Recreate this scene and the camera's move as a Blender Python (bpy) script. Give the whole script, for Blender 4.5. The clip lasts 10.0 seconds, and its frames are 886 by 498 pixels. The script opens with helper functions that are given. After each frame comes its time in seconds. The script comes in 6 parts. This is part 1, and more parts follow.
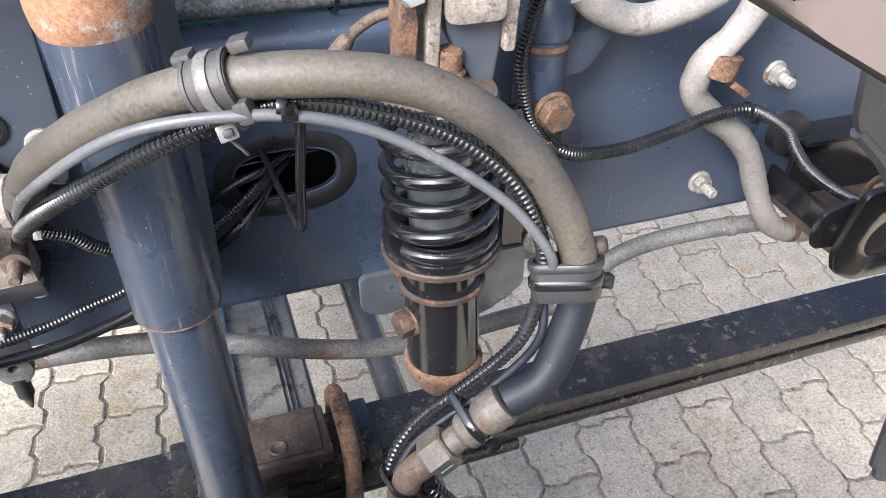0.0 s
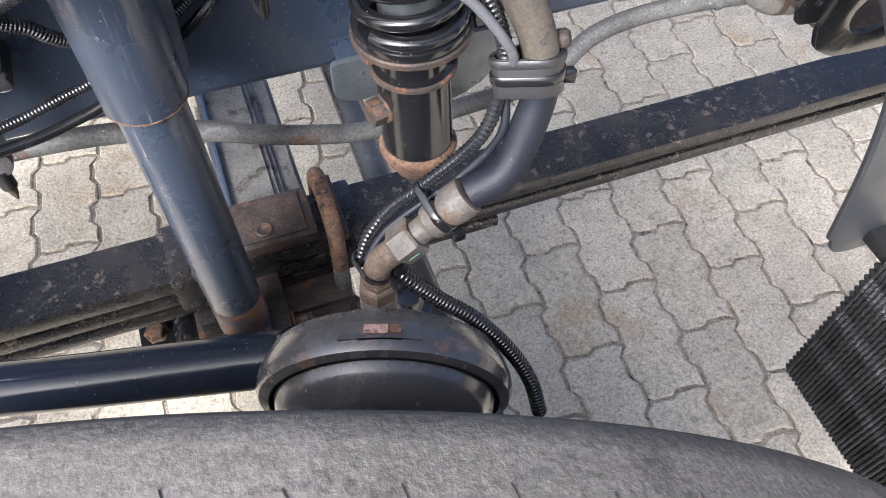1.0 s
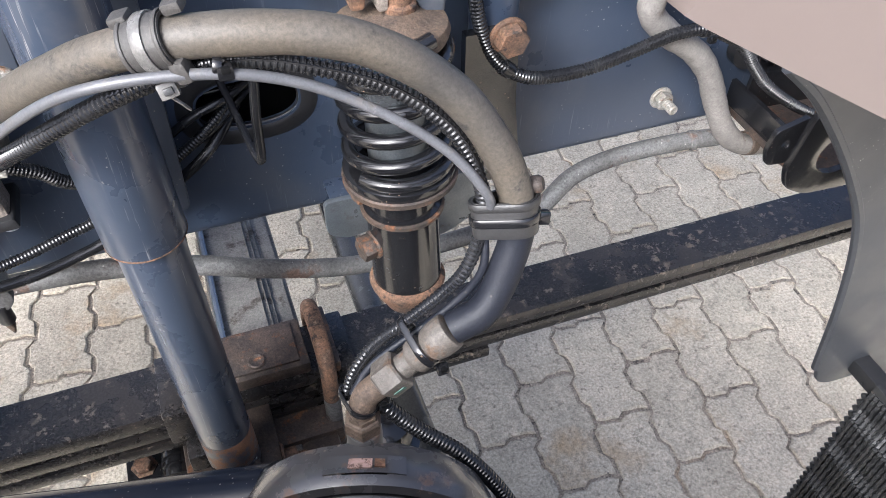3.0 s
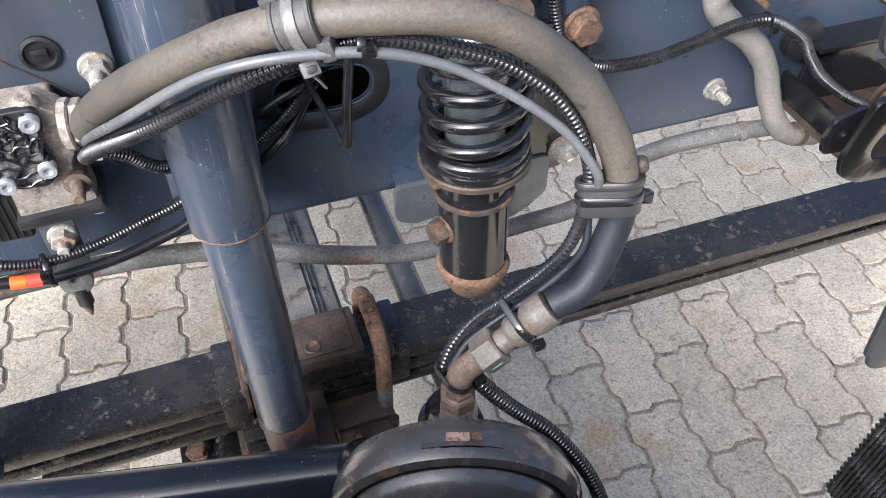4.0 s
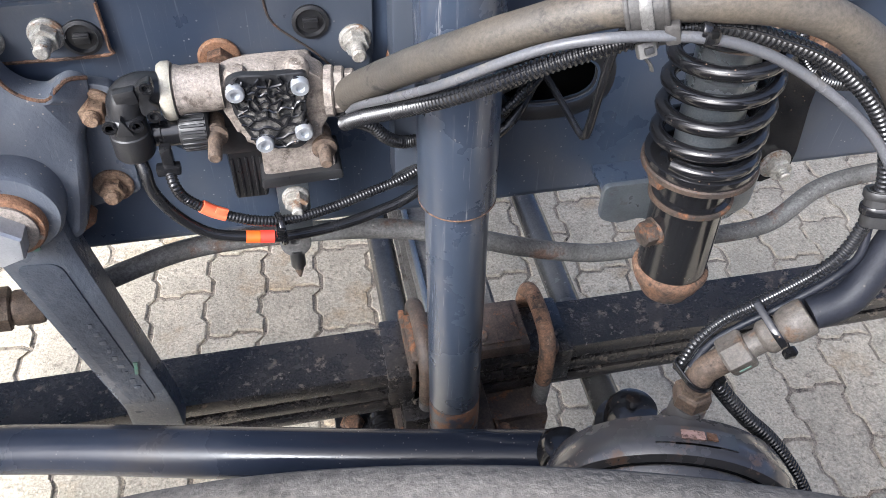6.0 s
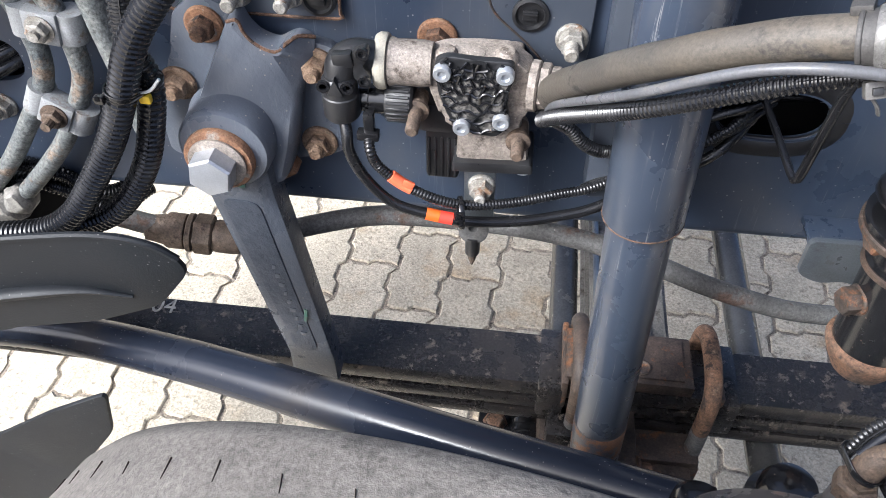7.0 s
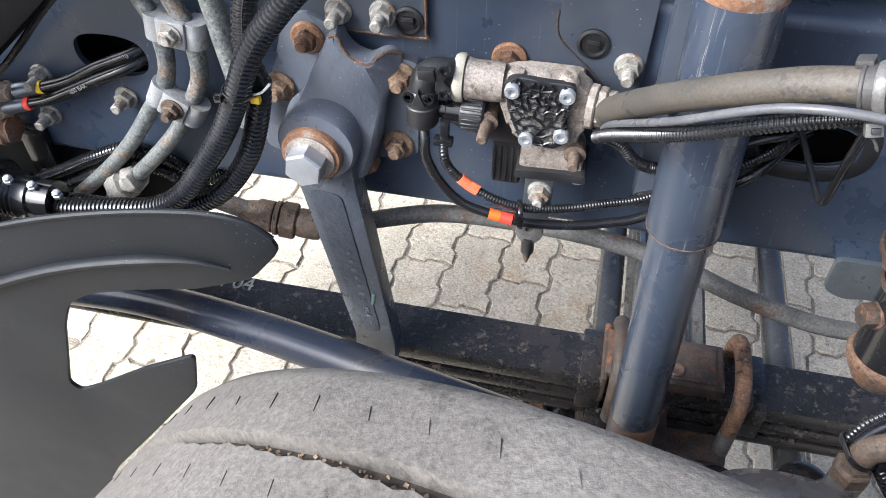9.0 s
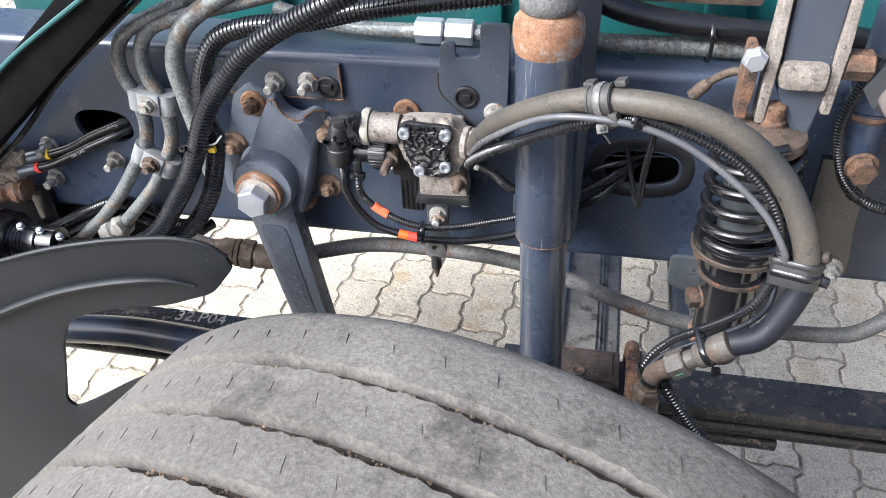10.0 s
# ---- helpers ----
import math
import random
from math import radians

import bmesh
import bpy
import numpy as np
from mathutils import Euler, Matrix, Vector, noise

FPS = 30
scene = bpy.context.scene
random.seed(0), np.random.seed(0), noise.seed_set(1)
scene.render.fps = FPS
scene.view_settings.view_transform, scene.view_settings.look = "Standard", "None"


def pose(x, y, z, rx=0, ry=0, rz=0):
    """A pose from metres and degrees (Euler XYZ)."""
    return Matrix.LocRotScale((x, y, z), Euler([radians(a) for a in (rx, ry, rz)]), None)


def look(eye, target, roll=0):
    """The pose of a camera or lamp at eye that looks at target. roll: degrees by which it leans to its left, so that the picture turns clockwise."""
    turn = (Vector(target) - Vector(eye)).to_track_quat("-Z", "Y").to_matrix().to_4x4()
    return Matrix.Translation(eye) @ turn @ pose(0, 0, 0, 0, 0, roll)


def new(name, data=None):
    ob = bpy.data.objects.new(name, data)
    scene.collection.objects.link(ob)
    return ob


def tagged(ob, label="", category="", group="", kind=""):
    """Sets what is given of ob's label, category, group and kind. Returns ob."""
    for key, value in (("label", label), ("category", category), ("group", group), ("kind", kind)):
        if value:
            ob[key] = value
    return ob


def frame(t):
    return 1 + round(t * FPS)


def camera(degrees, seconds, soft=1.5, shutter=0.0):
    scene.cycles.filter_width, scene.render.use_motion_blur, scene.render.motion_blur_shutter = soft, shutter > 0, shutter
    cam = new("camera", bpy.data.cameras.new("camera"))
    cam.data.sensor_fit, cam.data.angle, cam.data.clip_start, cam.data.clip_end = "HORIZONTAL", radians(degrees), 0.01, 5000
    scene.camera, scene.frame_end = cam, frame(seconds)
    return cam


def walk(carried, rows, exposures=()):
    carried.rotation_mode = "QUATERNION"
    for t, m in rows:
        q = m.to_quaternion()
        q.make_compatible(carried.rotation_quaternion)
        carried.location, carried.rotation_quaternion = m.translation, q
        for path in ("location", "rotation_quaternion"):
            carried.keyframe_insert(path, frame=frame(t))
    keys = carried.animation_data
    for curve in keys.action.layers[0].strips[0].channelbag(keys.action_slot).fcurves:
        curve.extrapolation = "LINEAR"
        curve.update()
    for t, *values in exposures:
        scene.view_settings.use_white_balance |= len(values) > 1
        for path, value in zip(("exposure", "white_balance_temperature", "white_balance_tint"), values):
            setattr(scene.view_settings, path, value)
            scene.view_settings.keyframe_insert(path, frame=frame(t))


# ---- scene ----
cam = camera(58.90, 10.0, 0.8)
PATH = [
    (0, (-0.1058, -0.5903, 1.2752), (0.4394, 0.8601, 0.0107), 2.12),
    (0.2, (-0.1044, -0.5930, 1.2811), (0.4155, 0.7576, -0.0992), 2.32),
    (0.5, (-0.0948, -0.5945, 1.2888), (0.3783, 0.5990, -0.2447), 2.27),
    (1, (-0.0874, -0.5903, 1.2919), (0.3378, 0.4462, -0.3649), 2.53),
    (1.5, (-0.0832, -0.5900, 1.3067), (0.3559, 0.4766, -0.3273), 2.50),
    (2, (-0.0734, -0.5989, 1.3111), (0.4318, 0.6515, -0.1658), 2.06),
    (3.5, (-0.1003, -0.6005, 1.3102), (0.4126, 0.6727, -0.1443), 2.13),
    (4, (-0.1507, -0.5961, 1.3107), (0.3628, 0.6738, -0.1466), 2.33),
    (4.5, (-0.1912, -0.5868, 1.3096), (0.3067, 0.6855, -0.1510), 2.43),
    (5, (-0.2234, -0.5834, 1.3104), (0.2310, 0.7040, -0.1511), 2.58),
    (5.2, (-0.2379, -0.5847, 1.3096), (0.1933, 0.7101, -0.1525), 2.38),
    (6.3, (-0.2743, -0.5803, 1.2996), (-0.0625, 0.7877, -0.1438), 2.10),
    (6.5, (-0.2737, -0.5828, 1.3008), (-0.1778, 0.7980, -0.1429), 1.44),
    (7, (-0.2499, -0.5818, 1.2910), (-0.4189, 0.7944, -0.1503), 0.04),
    (7.5, (-0.2418, -0.5841, 1.3147), (-0.4693, 0.7851, -0.1252), -0.70),
    (8, (-0.2505, -0.6083, 1.3251), (-0.4931, 0.7563, -0.1168), -0.81),
    (8.5, (-0.2517, -0.6245, 1.3331), (-0.5083, 0.7376, -0.1087), -0.44),
    (9, (-0.2510, -0.6534, 1.3486), (-0.5431, 0.7123, -0.0831), 0.13),
    (9.5, (-0.2099, -0.7265, 1.3812), (-0.5806, 0.6425, -0.0289), -0.79),
    (10, (-0.1012, -0.8426, 1.4173), (-0.4377, 0.6801, 0.1650), -2.30),
]
walk(cam, [(t, look(eye, target, roll)) for t, eye, target, roll in PATH], [(0.0, 1.78, 5620, 8), (1.5, 1.73, 5600, 8), (5.0, 1.66, 5560, 8), (7.0, 1.51, 5540, 7), (10.0, 1.55, 5520, 6)])

# world, sun, exposure
world = bpy.data.worlds.new("sky")
scene.world = world
world.use_nodes = True
wn = world.node_tree
wn.nodes.clear()
sky = wn.nodes.new("ShaderNodeTexSky")
sky.sky_type, sky.sun_disc = 'NISHITA', False
sky.sun_elevation, sky.sun_rotation = radians(38), radians(-128.7)
sky.air_density, sky.dust_density, sky.ozone_density = 0.45, 8.0, 0.5
back = wn.nodes.new("ShaderNodeBackground")
back.inputs["Strength"].default_value = 0.15
wout = wn.nodes.new("ShaderNodeOutputWorld")
wn.links.new(sky.outputs[0], back.inputs[0])
wn.links.new(back.outputs[0], wout.inputs[0])
sun_data = bpy.data.lights.new("sun", 'SUN')
sun_data.energy, sun_data.angle, sun_data.color = 1.85, radians(18), (1.0, 0.95, 0.88)
sun = new("sun", sun_data)
sun.matrix_world = look((-7.0, -5.6, 7.0), (0, 0, 0))

# ---- mesh helpers ----
ORIGIN = {}


def thing(name, at, label, category, group="", kind=""):
    ob = new(name)
    ob.empty_display_size = 0.02
    ob.location = at
    ORIGIN[ob.name] = Vector(at)
    return tagged(ob, label, category, group, kind)


def finish(bm, angle=38):
    bmesh.ops.remove_doubles(bm, verts=bm.verts, dist=1e-5)
    bmesh.ops.recalc_face_normals(bm, faces=bm.faces)
    me = bpy.data.meshes.new("mesh")
    for f in bm.faces:
        f.smooth = True
    bm.to_mesh(me)
    bm.free()
    me.set_sharp_from_angle(angle=radians(angle))
    return me


def part(name, bm, material, parent=None, label="", angle=38):
    me = finish(bm, angle)
    me.name = name
    me.materials.append(material)
    ob = new(name, me)
    if parent is not None:
        ob.parent = parent
        ob.matrix_parent_inverse = Matrix.Translation(-ORIGIN.get(parent.name, Vector((0, 0, 0))))
    if label:
        ob["label"] = label
    return ob


def solid(name, bm, material, label, category, group="", kind="", angle=38):
    return tagged(part(name, bm, material, None, "", angle), label, category, group, kind)


def smooth_path(pts, step=0.006):
    """Catmull-Rom curve through the points, evenly stepped."""
    p = [Vector(q) for q in pts]
    p = [p[0] * 2 - p[1]] + p + [p[-1] * 2 - p[-2]]
    fine = []
    for i in range(1, len(p) - 2):
        a, b, c, d = p[i - 1:i + 3]
        n = max(3, int((c - b).length / step * 2))
        for k in range(n):
            t = k / n
            fine.append(0.5 * (2 * b + (c - a) * t + (2 * a - 5 * b + 4 * c - d) * t * t + (3 * b - a - 3 * c + d) * t ** 3))
    fine.append(p[-2])
    out, acc = [fine[0]], 0.0
    for u, v in zip(fine, fine[1:]):
        length = (v - u).length
        while acc + length >= step:
            u = u + (v - u) * ((step - acc) / length)
            length = (v - u).length
            out.append(u.copy())
            acc = 0.0
            if length < 1e-9:
                break
        acc += length
    if (out[-1] - fine[-1]).length > step * 0.3:
        out.append(fine[-1])
    return out


def sweep(bm, path, radius, seg=12, cap=True, flat=1.0):
    """A round bar along a path; radius is a number or a function of the index."""
    ring_before, up = None, Vector((0.13, 0.31, 0.94))
    rings = []
    for i, p in enumerate(path):
        d = (path[min(i + 1, len(path) - 1)] - path[max(i - 1, 0)]).normalized()
        side = d.cross(up)
        if side.length < 1e-4:
            side = d.cross(Vector((1, 0, 0)))
        side.normalize()
        up = side.cross(d).normalized()
        r = radius(i) if callable(radius) else radius
        rings.append([bm.verts.new(p + (side * math.cos(2 * math.pi * k / seg) + up * flat * math.sin(2 * math.pi * k / seg)) * r) for k in range(seg)])
    for a, b in zip(rings, rings[1:]):
        for k in range(seg):
            bm.faces.new((a[k], a[(k + 1) % seg], b[(k + 1) % seg], b[k]))
    if cap:
        bm.faces.new(rings[0][::-1])
        bm.faces.new(rings[-1])
    return bm


def tube(pts, r, seg=12, step=0.006, flat=1.0):
    return sweep(bmesh.new(), smooth_path(pts, step), r, seg, True, flat)


def corrugated(pts, r, pitch=0.0042, depth=0.12, seg=12):
    path = smooth_path(pts, pitch / 4)
    wave = (1.0, 1.0, 1 - depth, 1 - depth)
    r0, r1 = r if isinstance(r, tuple) else (r, r)
    return sweep(bmesh.new(), path, lambda i: (r0 + (r1 - r0) * i / len(path)) * wave[i % 4], seg)


def frame_of(axis):
    z = Vector(axis).normalized()
    x = Vector((0, 0, 1)).cross(z)
    if x.length < 1e-3:
        x = Vector((1, 0, 0))
    x.normalize()
    return x, z.cross(x), z


def turn(bm, profile, base, axis, seg=28, twist=0.0, cap=True):
    """A turned form: rows of (radius, height along the axis)."""
    x, y, z = frame_of(axis)
    base = Vector(base)
    rings = []
    for r, h in profile:
        if r < 1e-6:
            rings.append([bm.verts.new(base + z * h)])
        else:
            rings.append([bm.verts.new(base + z * h + (x * math.cos(twist + 2 * math.pi * k / seg) + y * math.sin(twist + 2 * math.pi * k / seg)) * r) for k in range(seg)])
    for a, b in zip(rings, rings[1:]):
        for k in range(seg):
            j = (k + 1) % seg
            if len(a) == 1 and len(b) == 1:
                continue
            if len(a) == 1:
                bm.faces.new((a[0], b[j], b[k]))
            elif len(b) == 1:
                bm.faces.new((a[k], a[j], b[0]))
            else:
                bm.faces.new((a[k], a[j], b[j], b[k]))
    for ring, flip in ((rings[0], True), (rings[-1], False)):
        if cap and len(ring) > 1:
            bm.faces.new(ring[::-1] if flip else ring)
    return bm


def box(bm, centre, size, bevel=0.0, rot=(0, 0, 0), seg=2):
    made = bmesh.ops.create_cube(bm, size=1.0, matrix=Matrix.LocRotScale(centre, Euler([radians(a) for a in rot]), size))
    if bevel > 0:
        edges = {e for v in made["verts"] for e in v.link_edges}
        bmesh.ops.bevel(bm, geom=list(edges), offset=bevel, segments=seg, profile=0.6, affect='EDGES')
    return bm


def slab(bm, outer, y0, y1, holes=(), bevel=0.0, fn=None):
    """A plate from an (x, z) outline with holes, between the depths y0 (front) and y1."""
    loops = [outer, *holes]
    edges, sets = [], []
    for loop in loops:
        vs = [bm.verts.new((x, y0, z)) for x, z in loop]
        sets.append(vs)
        edges += [bm.edges.new((vs[i], vs[(i + 1) % len(vs)])) for i in range(len(vs))]
    made = bmesh.ops.triangle_fill(bm, use_beauty=True, use_dissolve=False, edges=edges)
    faces = [g for g in made["geom"] if isinstance(g, bmesh.types.BMFace)]
    rim = [e for e in edges]
    ext = bmesh.ops.extrude_face_region(bm, geom=faces, use_keep_orig=True)
    moved = [g for g in ext["geom"] if isinstance(g, bmesh.types.BMVert)]
    for v in moved:
        v.co.y += y1 - y0
    if bevel > 0:
        bmesh.ops.bevel(bm, geom=rim, offset=bevel, segments=2, profile=0.6, affect='EDGES')
    if fn:
        for v in bm.verts:
            v.co = fn(v.co)
    return bm


def ellipse(cx, cz, a, b, n=28, power=2.0):
    out = []
    for k in range(n):
        c, s = math.cos(2 * math.pi * k / n), math.sin(2 * math.pi * k / n)
        out.append((cx + a * math.copysign(abs(c) ** (2 / power), c), cz + b * math.copysign(abs(s) ** (2 / power), s)))
    return out


def rounded(pts, r, n=4):
    """Round the corners of an outline."""
    out = []
    m = len(pts)
    for i in range(m):
        a, b, c = Vector(pts[i - 1]), Vector(pts[i]), Vector(pts[(i + 1) % m])
        u, v = a - b, c - b
        k = min(r, u.length * 0.45, v.length * 0.45)
        p, q = b + u.normalized() * k, b + v.normalized() * k
        for j in range(n + 1):
            t = j / n
            s = p * (1 - t) ** 2 + b * 2 * t * (1 - t) + q * t * t
            out.append((s.x, s.y))
    return out


# ---- materials ----
def material(name, base, second=None, scale=30.0, rough=0.5, metal=0.0, bump=0.15, bump_scale=220.0,
             dust=None, dust_cover=0.0, spots=None, spots_cover=0.0, spots_scale=14.0, rough_vary=0.12, coat=0.0, island=0.0, piece=0.0,
             speckle=0.0, speckle_scale=700.0, chips=None, chips_scale=130.0, stain=None, stain_cover=0.0, scratch=None):
    """Surface with broad mottling, fine grain, settled dust on what faces up and spots of rust or dirt."""
    m = bpy.data.materials.new(name)
    m.use_nodes = True
    nt = m.node_tree
    nodes, link = nt.nodes, nt.links.new
    bsdf = nodes["Principled BSDF"]
    coord = nodes.new("ShaderNodeTexCoord")
    where = coord.outputs["Object"]
    if piece:
        shift = nodes.new("ShaderNodeVectorMath")
        shift.operation = 'MULTIPLY_ADD'
        shift.inputs[1].default_value = (31.0, 17.0, 23.0)
        link(nodes.new("ShaderNodeObjectInfo").outputs["Random"], shift.inputs[0])
        link(where, shift.inputs[2])
        where = shift.outputs[0]

    def noise_node(s, detail=6.0, r=0.6):
        n = nodes.new("ShaderNodeTexNoise")
        n.inputs["Scale"].default_value, n.inputs["Detail"].default_value, n.inputs["Roughness"].default_value = s, detail, r
        link(where, n.inputs["Vector"])
        return n

    def ramp(src, lo, hi):
        r = nodes.new("ShaderNodeMapRange")
        r.inputs["From Min"].default_value, r.inputs["From Max"].default_value = lo, hi
        link(src, r.inputs["Value"])
        return r.outputs["Result"]

    def mix(fac, a, b):
        x = nodes.new("ShaderNodeMix")
        x.data_type = 'RGBA'
        if isinstance(fac, float):
            x.inputs[0].default_value = fac
        else:
            link(fac, x.inputs[0])
        for sock, val in ((x.inputs[6], a), (x.inputs[7], b)):
            if isinstance(val, tuple):
                sock.default_value = (*val, 1)
            else:
                link(val, sock)
        return x.outputs[2]

    def times(a, b):
        x = nodes.new("ShaderNodeMath")
        x.operation = 'MULTIPLY'
        for sock, val in zip(x.inputs, (a, b)):
            if isinstance(val, float):
                sock.default_value = val
            else:
                link(val, sock)
        return x.outputs[0]

    second = second or tuple(c * 0.7 for c in base)
    broad = noise_node(scale)
    colour = mix(ramp(broad.outputs["Fac"], 0.35, 0.65), base, second)
    if island or piece:
        src = nodes.new("ShaderNodeNewGeometry").outputs["Random Per Island"] if island else nodes.new("ShaderNodeObjectInfo").outputs["Random"]
        tone = nodes.new("ShaderNodeHueSaturation")
        amount = island or piece
        link(ramp(src, 0.0, 1.0), tone.inputs["Value"])
        tone.inputs["Value"].links[0].from_node.inputs["To Min"].default_value = 1 - amount
        tone.inputs["Value"].links[0].from_node.inputs["To Max"].default_value = 1 + amount
        link(colour, tone.inputs["Color"])
        colour = tone.outputs["Color"]
    roughness = None
    wear = noise_node(spots_scale, 9.0, 0.68)
    if spots:
        colour = mix(ramp(wear.outputs["Fac"], 0.62 - 0.3 * spots_cover, 0.70 - 0.3 * spots_cover), colour, spots)
        roughness = ramp(wear.outputs["Fac"], 0.62 - 0.3 * spots_cover, 0.70 - 0.3 * spots_cover)
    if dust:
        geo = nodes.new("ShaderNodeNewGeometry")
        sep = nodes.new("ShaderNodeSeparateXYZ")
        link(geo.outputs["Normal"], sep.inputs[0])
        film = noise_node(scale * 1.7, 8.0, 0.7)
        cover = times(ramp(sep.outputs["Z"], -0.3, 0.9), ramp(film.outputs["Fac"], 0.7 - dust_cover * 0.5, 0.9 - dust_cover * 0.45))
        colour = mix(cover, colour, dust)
    if stain:
        blot = noise_node(4.5, 7.0, 0.62)
        colour = mix(times(ramp(blot.outputs["Fac"], 0.66 - 0.2 * stain_cover, 0.80 - 0.2 * stain_cover), 0.75), colour, stain)
    if scratch:
        stretch = nodes.new("ShaderNodeMapping")
        stretch.inputs["Scale"].default_value = (1.0, 1.0, 0.03)
        link(where, stretch.inputs["Vector"])
        lines = noise_node(330, 4.0, 0.7)
        link(stretch.outputs[0], lines.inputs["Vector"])
        colour = mix(times(ramp(lines.outputs["Fac"], 0.60, 0.68), ramp(noise_node(11, 3.0, 0.6).outputs["Fac"], 0.44, 0.62)), colour, scratch)
    if speckle > 0:
        fleck = noise_node(speckle_scale, 3.0, 0.75)
        tone = nodes.new("ShaderNodeHueSaturation")
        link(colour, tone.inputs["Color"])
        r = nodes.new("ShaderNodeMapRange")
        r.inputs["From Min"].default_value, r.inputs["From Max"].default_value = 0.30, 0.70
        r.inputs["To Min"].default_value, r.inputs["To Max"].default_value = 1 - speckle, 1 + speckle
        link(fleck.outputs["Fac"], r.inputs["Value"])
        link(r.outputs["Result"], tone.inputs["Value"])
        colour = tone.outputs["Color"]
    if chips:
        bits = nodes.new("ShaderNodeTexVoronoi")
        bits.inputs["Scale"].default_value = chips_scale
        link(where, bits.inputs["Vector"])
        patchy = noise_node(chips_scale * 0.10, 3.0, 0.6)
        dot = times(ramp(bits.outputs["Distance"], 0.13, 0.06), ramp(patchy.outputs["Fac"], 0.46, 0.62))
        colour = mix(dot, colour, chips)
    link(colour, bsdf.inputs["Base Color"])
    grain = noise_node(bump_scale, 5.0, 0.65)
    rr = nodes.new("ShaderNodeMapRange")
    link(broad.outputs["Fac"], rr.inputs["Value"])
    rr.inputs["From Min"].default_value, rr.inputs["From Max"].default_value = 0.3, 0.7
    rr.inputs["To Min"].default_value, rr.inputs["To Max"].default_value = rough - rough_vary, min(1.0, rough + rough_vary)
    value = rr.outputs["Result"]
    if roughness is not None:
        x = nodes.new("ShaderNodeMath")
        x.operation = 'ADD'
        x.use_clamp = True
        link(value, x.inputs[0])
        link(times(roughness, 0.35), x.inputs[1])
        value = x.outputs[0]
    link(value, bsdf.inputs["Roughness"])
    bsdf.inputs["Metallic"].default_value = metal
    bsdf.inputs["Coat Weight"].default_value = coat
    bsdf.inputs["Coat Roughness"].default_value = 0.10
    if bump > 0:
        b = nodes.new("ShaderNodeBump")
        b.inputs["Strength"].default_value, b.inputs["Distance"].default_value = bump, 0.002
        link(grain.outputs["Fac"], b.inputs["Height"])
        link(b.outputs["Normal"], bsdf.inputs["Normal"])
    return m


DUST = (0.23, 0.19, 0.15)
M_rail = material("chassis_paint", (0.029, 0.040, 0.065), (0.038, 0.049, 0.073), 9, 0.34, 0, 0.05, 300, chips=(0.30, 0.29, 0.27), chips_scale=135, stain=(0.058, 0.064, 0.076), stain_cover=0.55, scratch=(0.10, 0.110, 0.128))
M_plate = material("plate_paint", (0.040, 0.048, 0.064), (0.050, 0.057, 0.072), 12, 0.36, 0, 0.08, 300, DUST, 0.2, chips=(0.27, 0.24, 0.21), chips_scale=130)
M_cast = material("cast_paint", (0.080, 0.091, 0.114), (0.098, 0.108, 0.128), 18, 0.34, 0, 0.35, 160, DUST, 0.20, chips=(0.30, 0.27, 0.23), chips_scale=130, scratch=(0.14, 0.147, 0.16))
M_arm = material("arm_paint", (0.052, 0.060, 0.076), (0.064, 0.071, 0.086), 18, 0.30, 0, 0.45, 160, DUST, 0.20, chips=(0.28, 0.25, 0.21), chips_scale=130, scratch=(0.10, 0.105, 0.115))
M_shock = material("shock_paint", (0.030, 0.039, 0.059), (0.039, 0.048, 0.067), 7, 0.28, 0, 0.06, 120, DUST, 0.08, coat=0.25, chips=(0.22, 0.205, 0.19), chips_scale=150, stain=(0.070, 0.072, 0.080), stain_cover=0.5, scratch=(0.19, 0.19, 0.195))
M_link = material("link_paint", (0.010, 0.013, 0.022), (0.014, 0.017, 0.026), 7, 0.22, 0, 0.06, 120, DUST, 0.04, chips=(0.17, 0.16, 0.15), chips_scale=150, stain=(0.030, 0.026, 0.023), stain_cover=0.3)
M_rust = material("rusty_steel", (0.150, 0.078, 0.042), (0.058, 0.036, 0.025), 48, 0.82, 0.05, 0.7, 260, (0.23, 0.16, 0.108), 0.28, (0.028, 0.022, 0.019), 0.26, 70, speckle=0.6, speckle_scale=380)
M_rustlight = material("orange_rust", (0.235, 0.120, 0.062), (0.15, 0.078, 0.044), 50, 0.85, 0.05, 0.6, 260, (0.26, 0.185, 0.125), 0.35, (0.24, 0.215, 0.19), 0.24, 40, speckle=0.4, speckle_scale=420)
M_rustdark = material("dark_rusty_steel", (0.066, 0.045, 0.033), (0.026, 0.021, 0.018), 34, 0.6, 0.15, 0.5, 240, (0.17, 0.13, 0.10), 0.22, (0.150, 0.068, 0.032), 0.20, 40, speckle=0.5, speckle_scale=360)
M_leaf = material("leaf_spring_steel", (0.012, 0.012, 0.013), (0.024, 0.021, 0.020), 14, 0.25, 0.05, 0.35, 240, (0.10, 0.083, 0.068), 0.18, (0.095, 0.076, 0.060), 0.14, 75, speckle=0.6, speckle_scale=330, chips=(0.16, 0.14, 0.12), chips_scale=150, stain=(0.070, 0.054, 0.043), stain_cover=0.25)
M_zinc = material("zinc_bolt", (0.31, 0.30, 0.275), (0.19, 0.172, 0.145), 90, 0.55, 0.3, 0.4, 300, (0.26, 0.22, 0.175), 0.25, (0.17, 0.105, 0.065), 0.20, 70, speckle=0.4, speckle_scale=420)
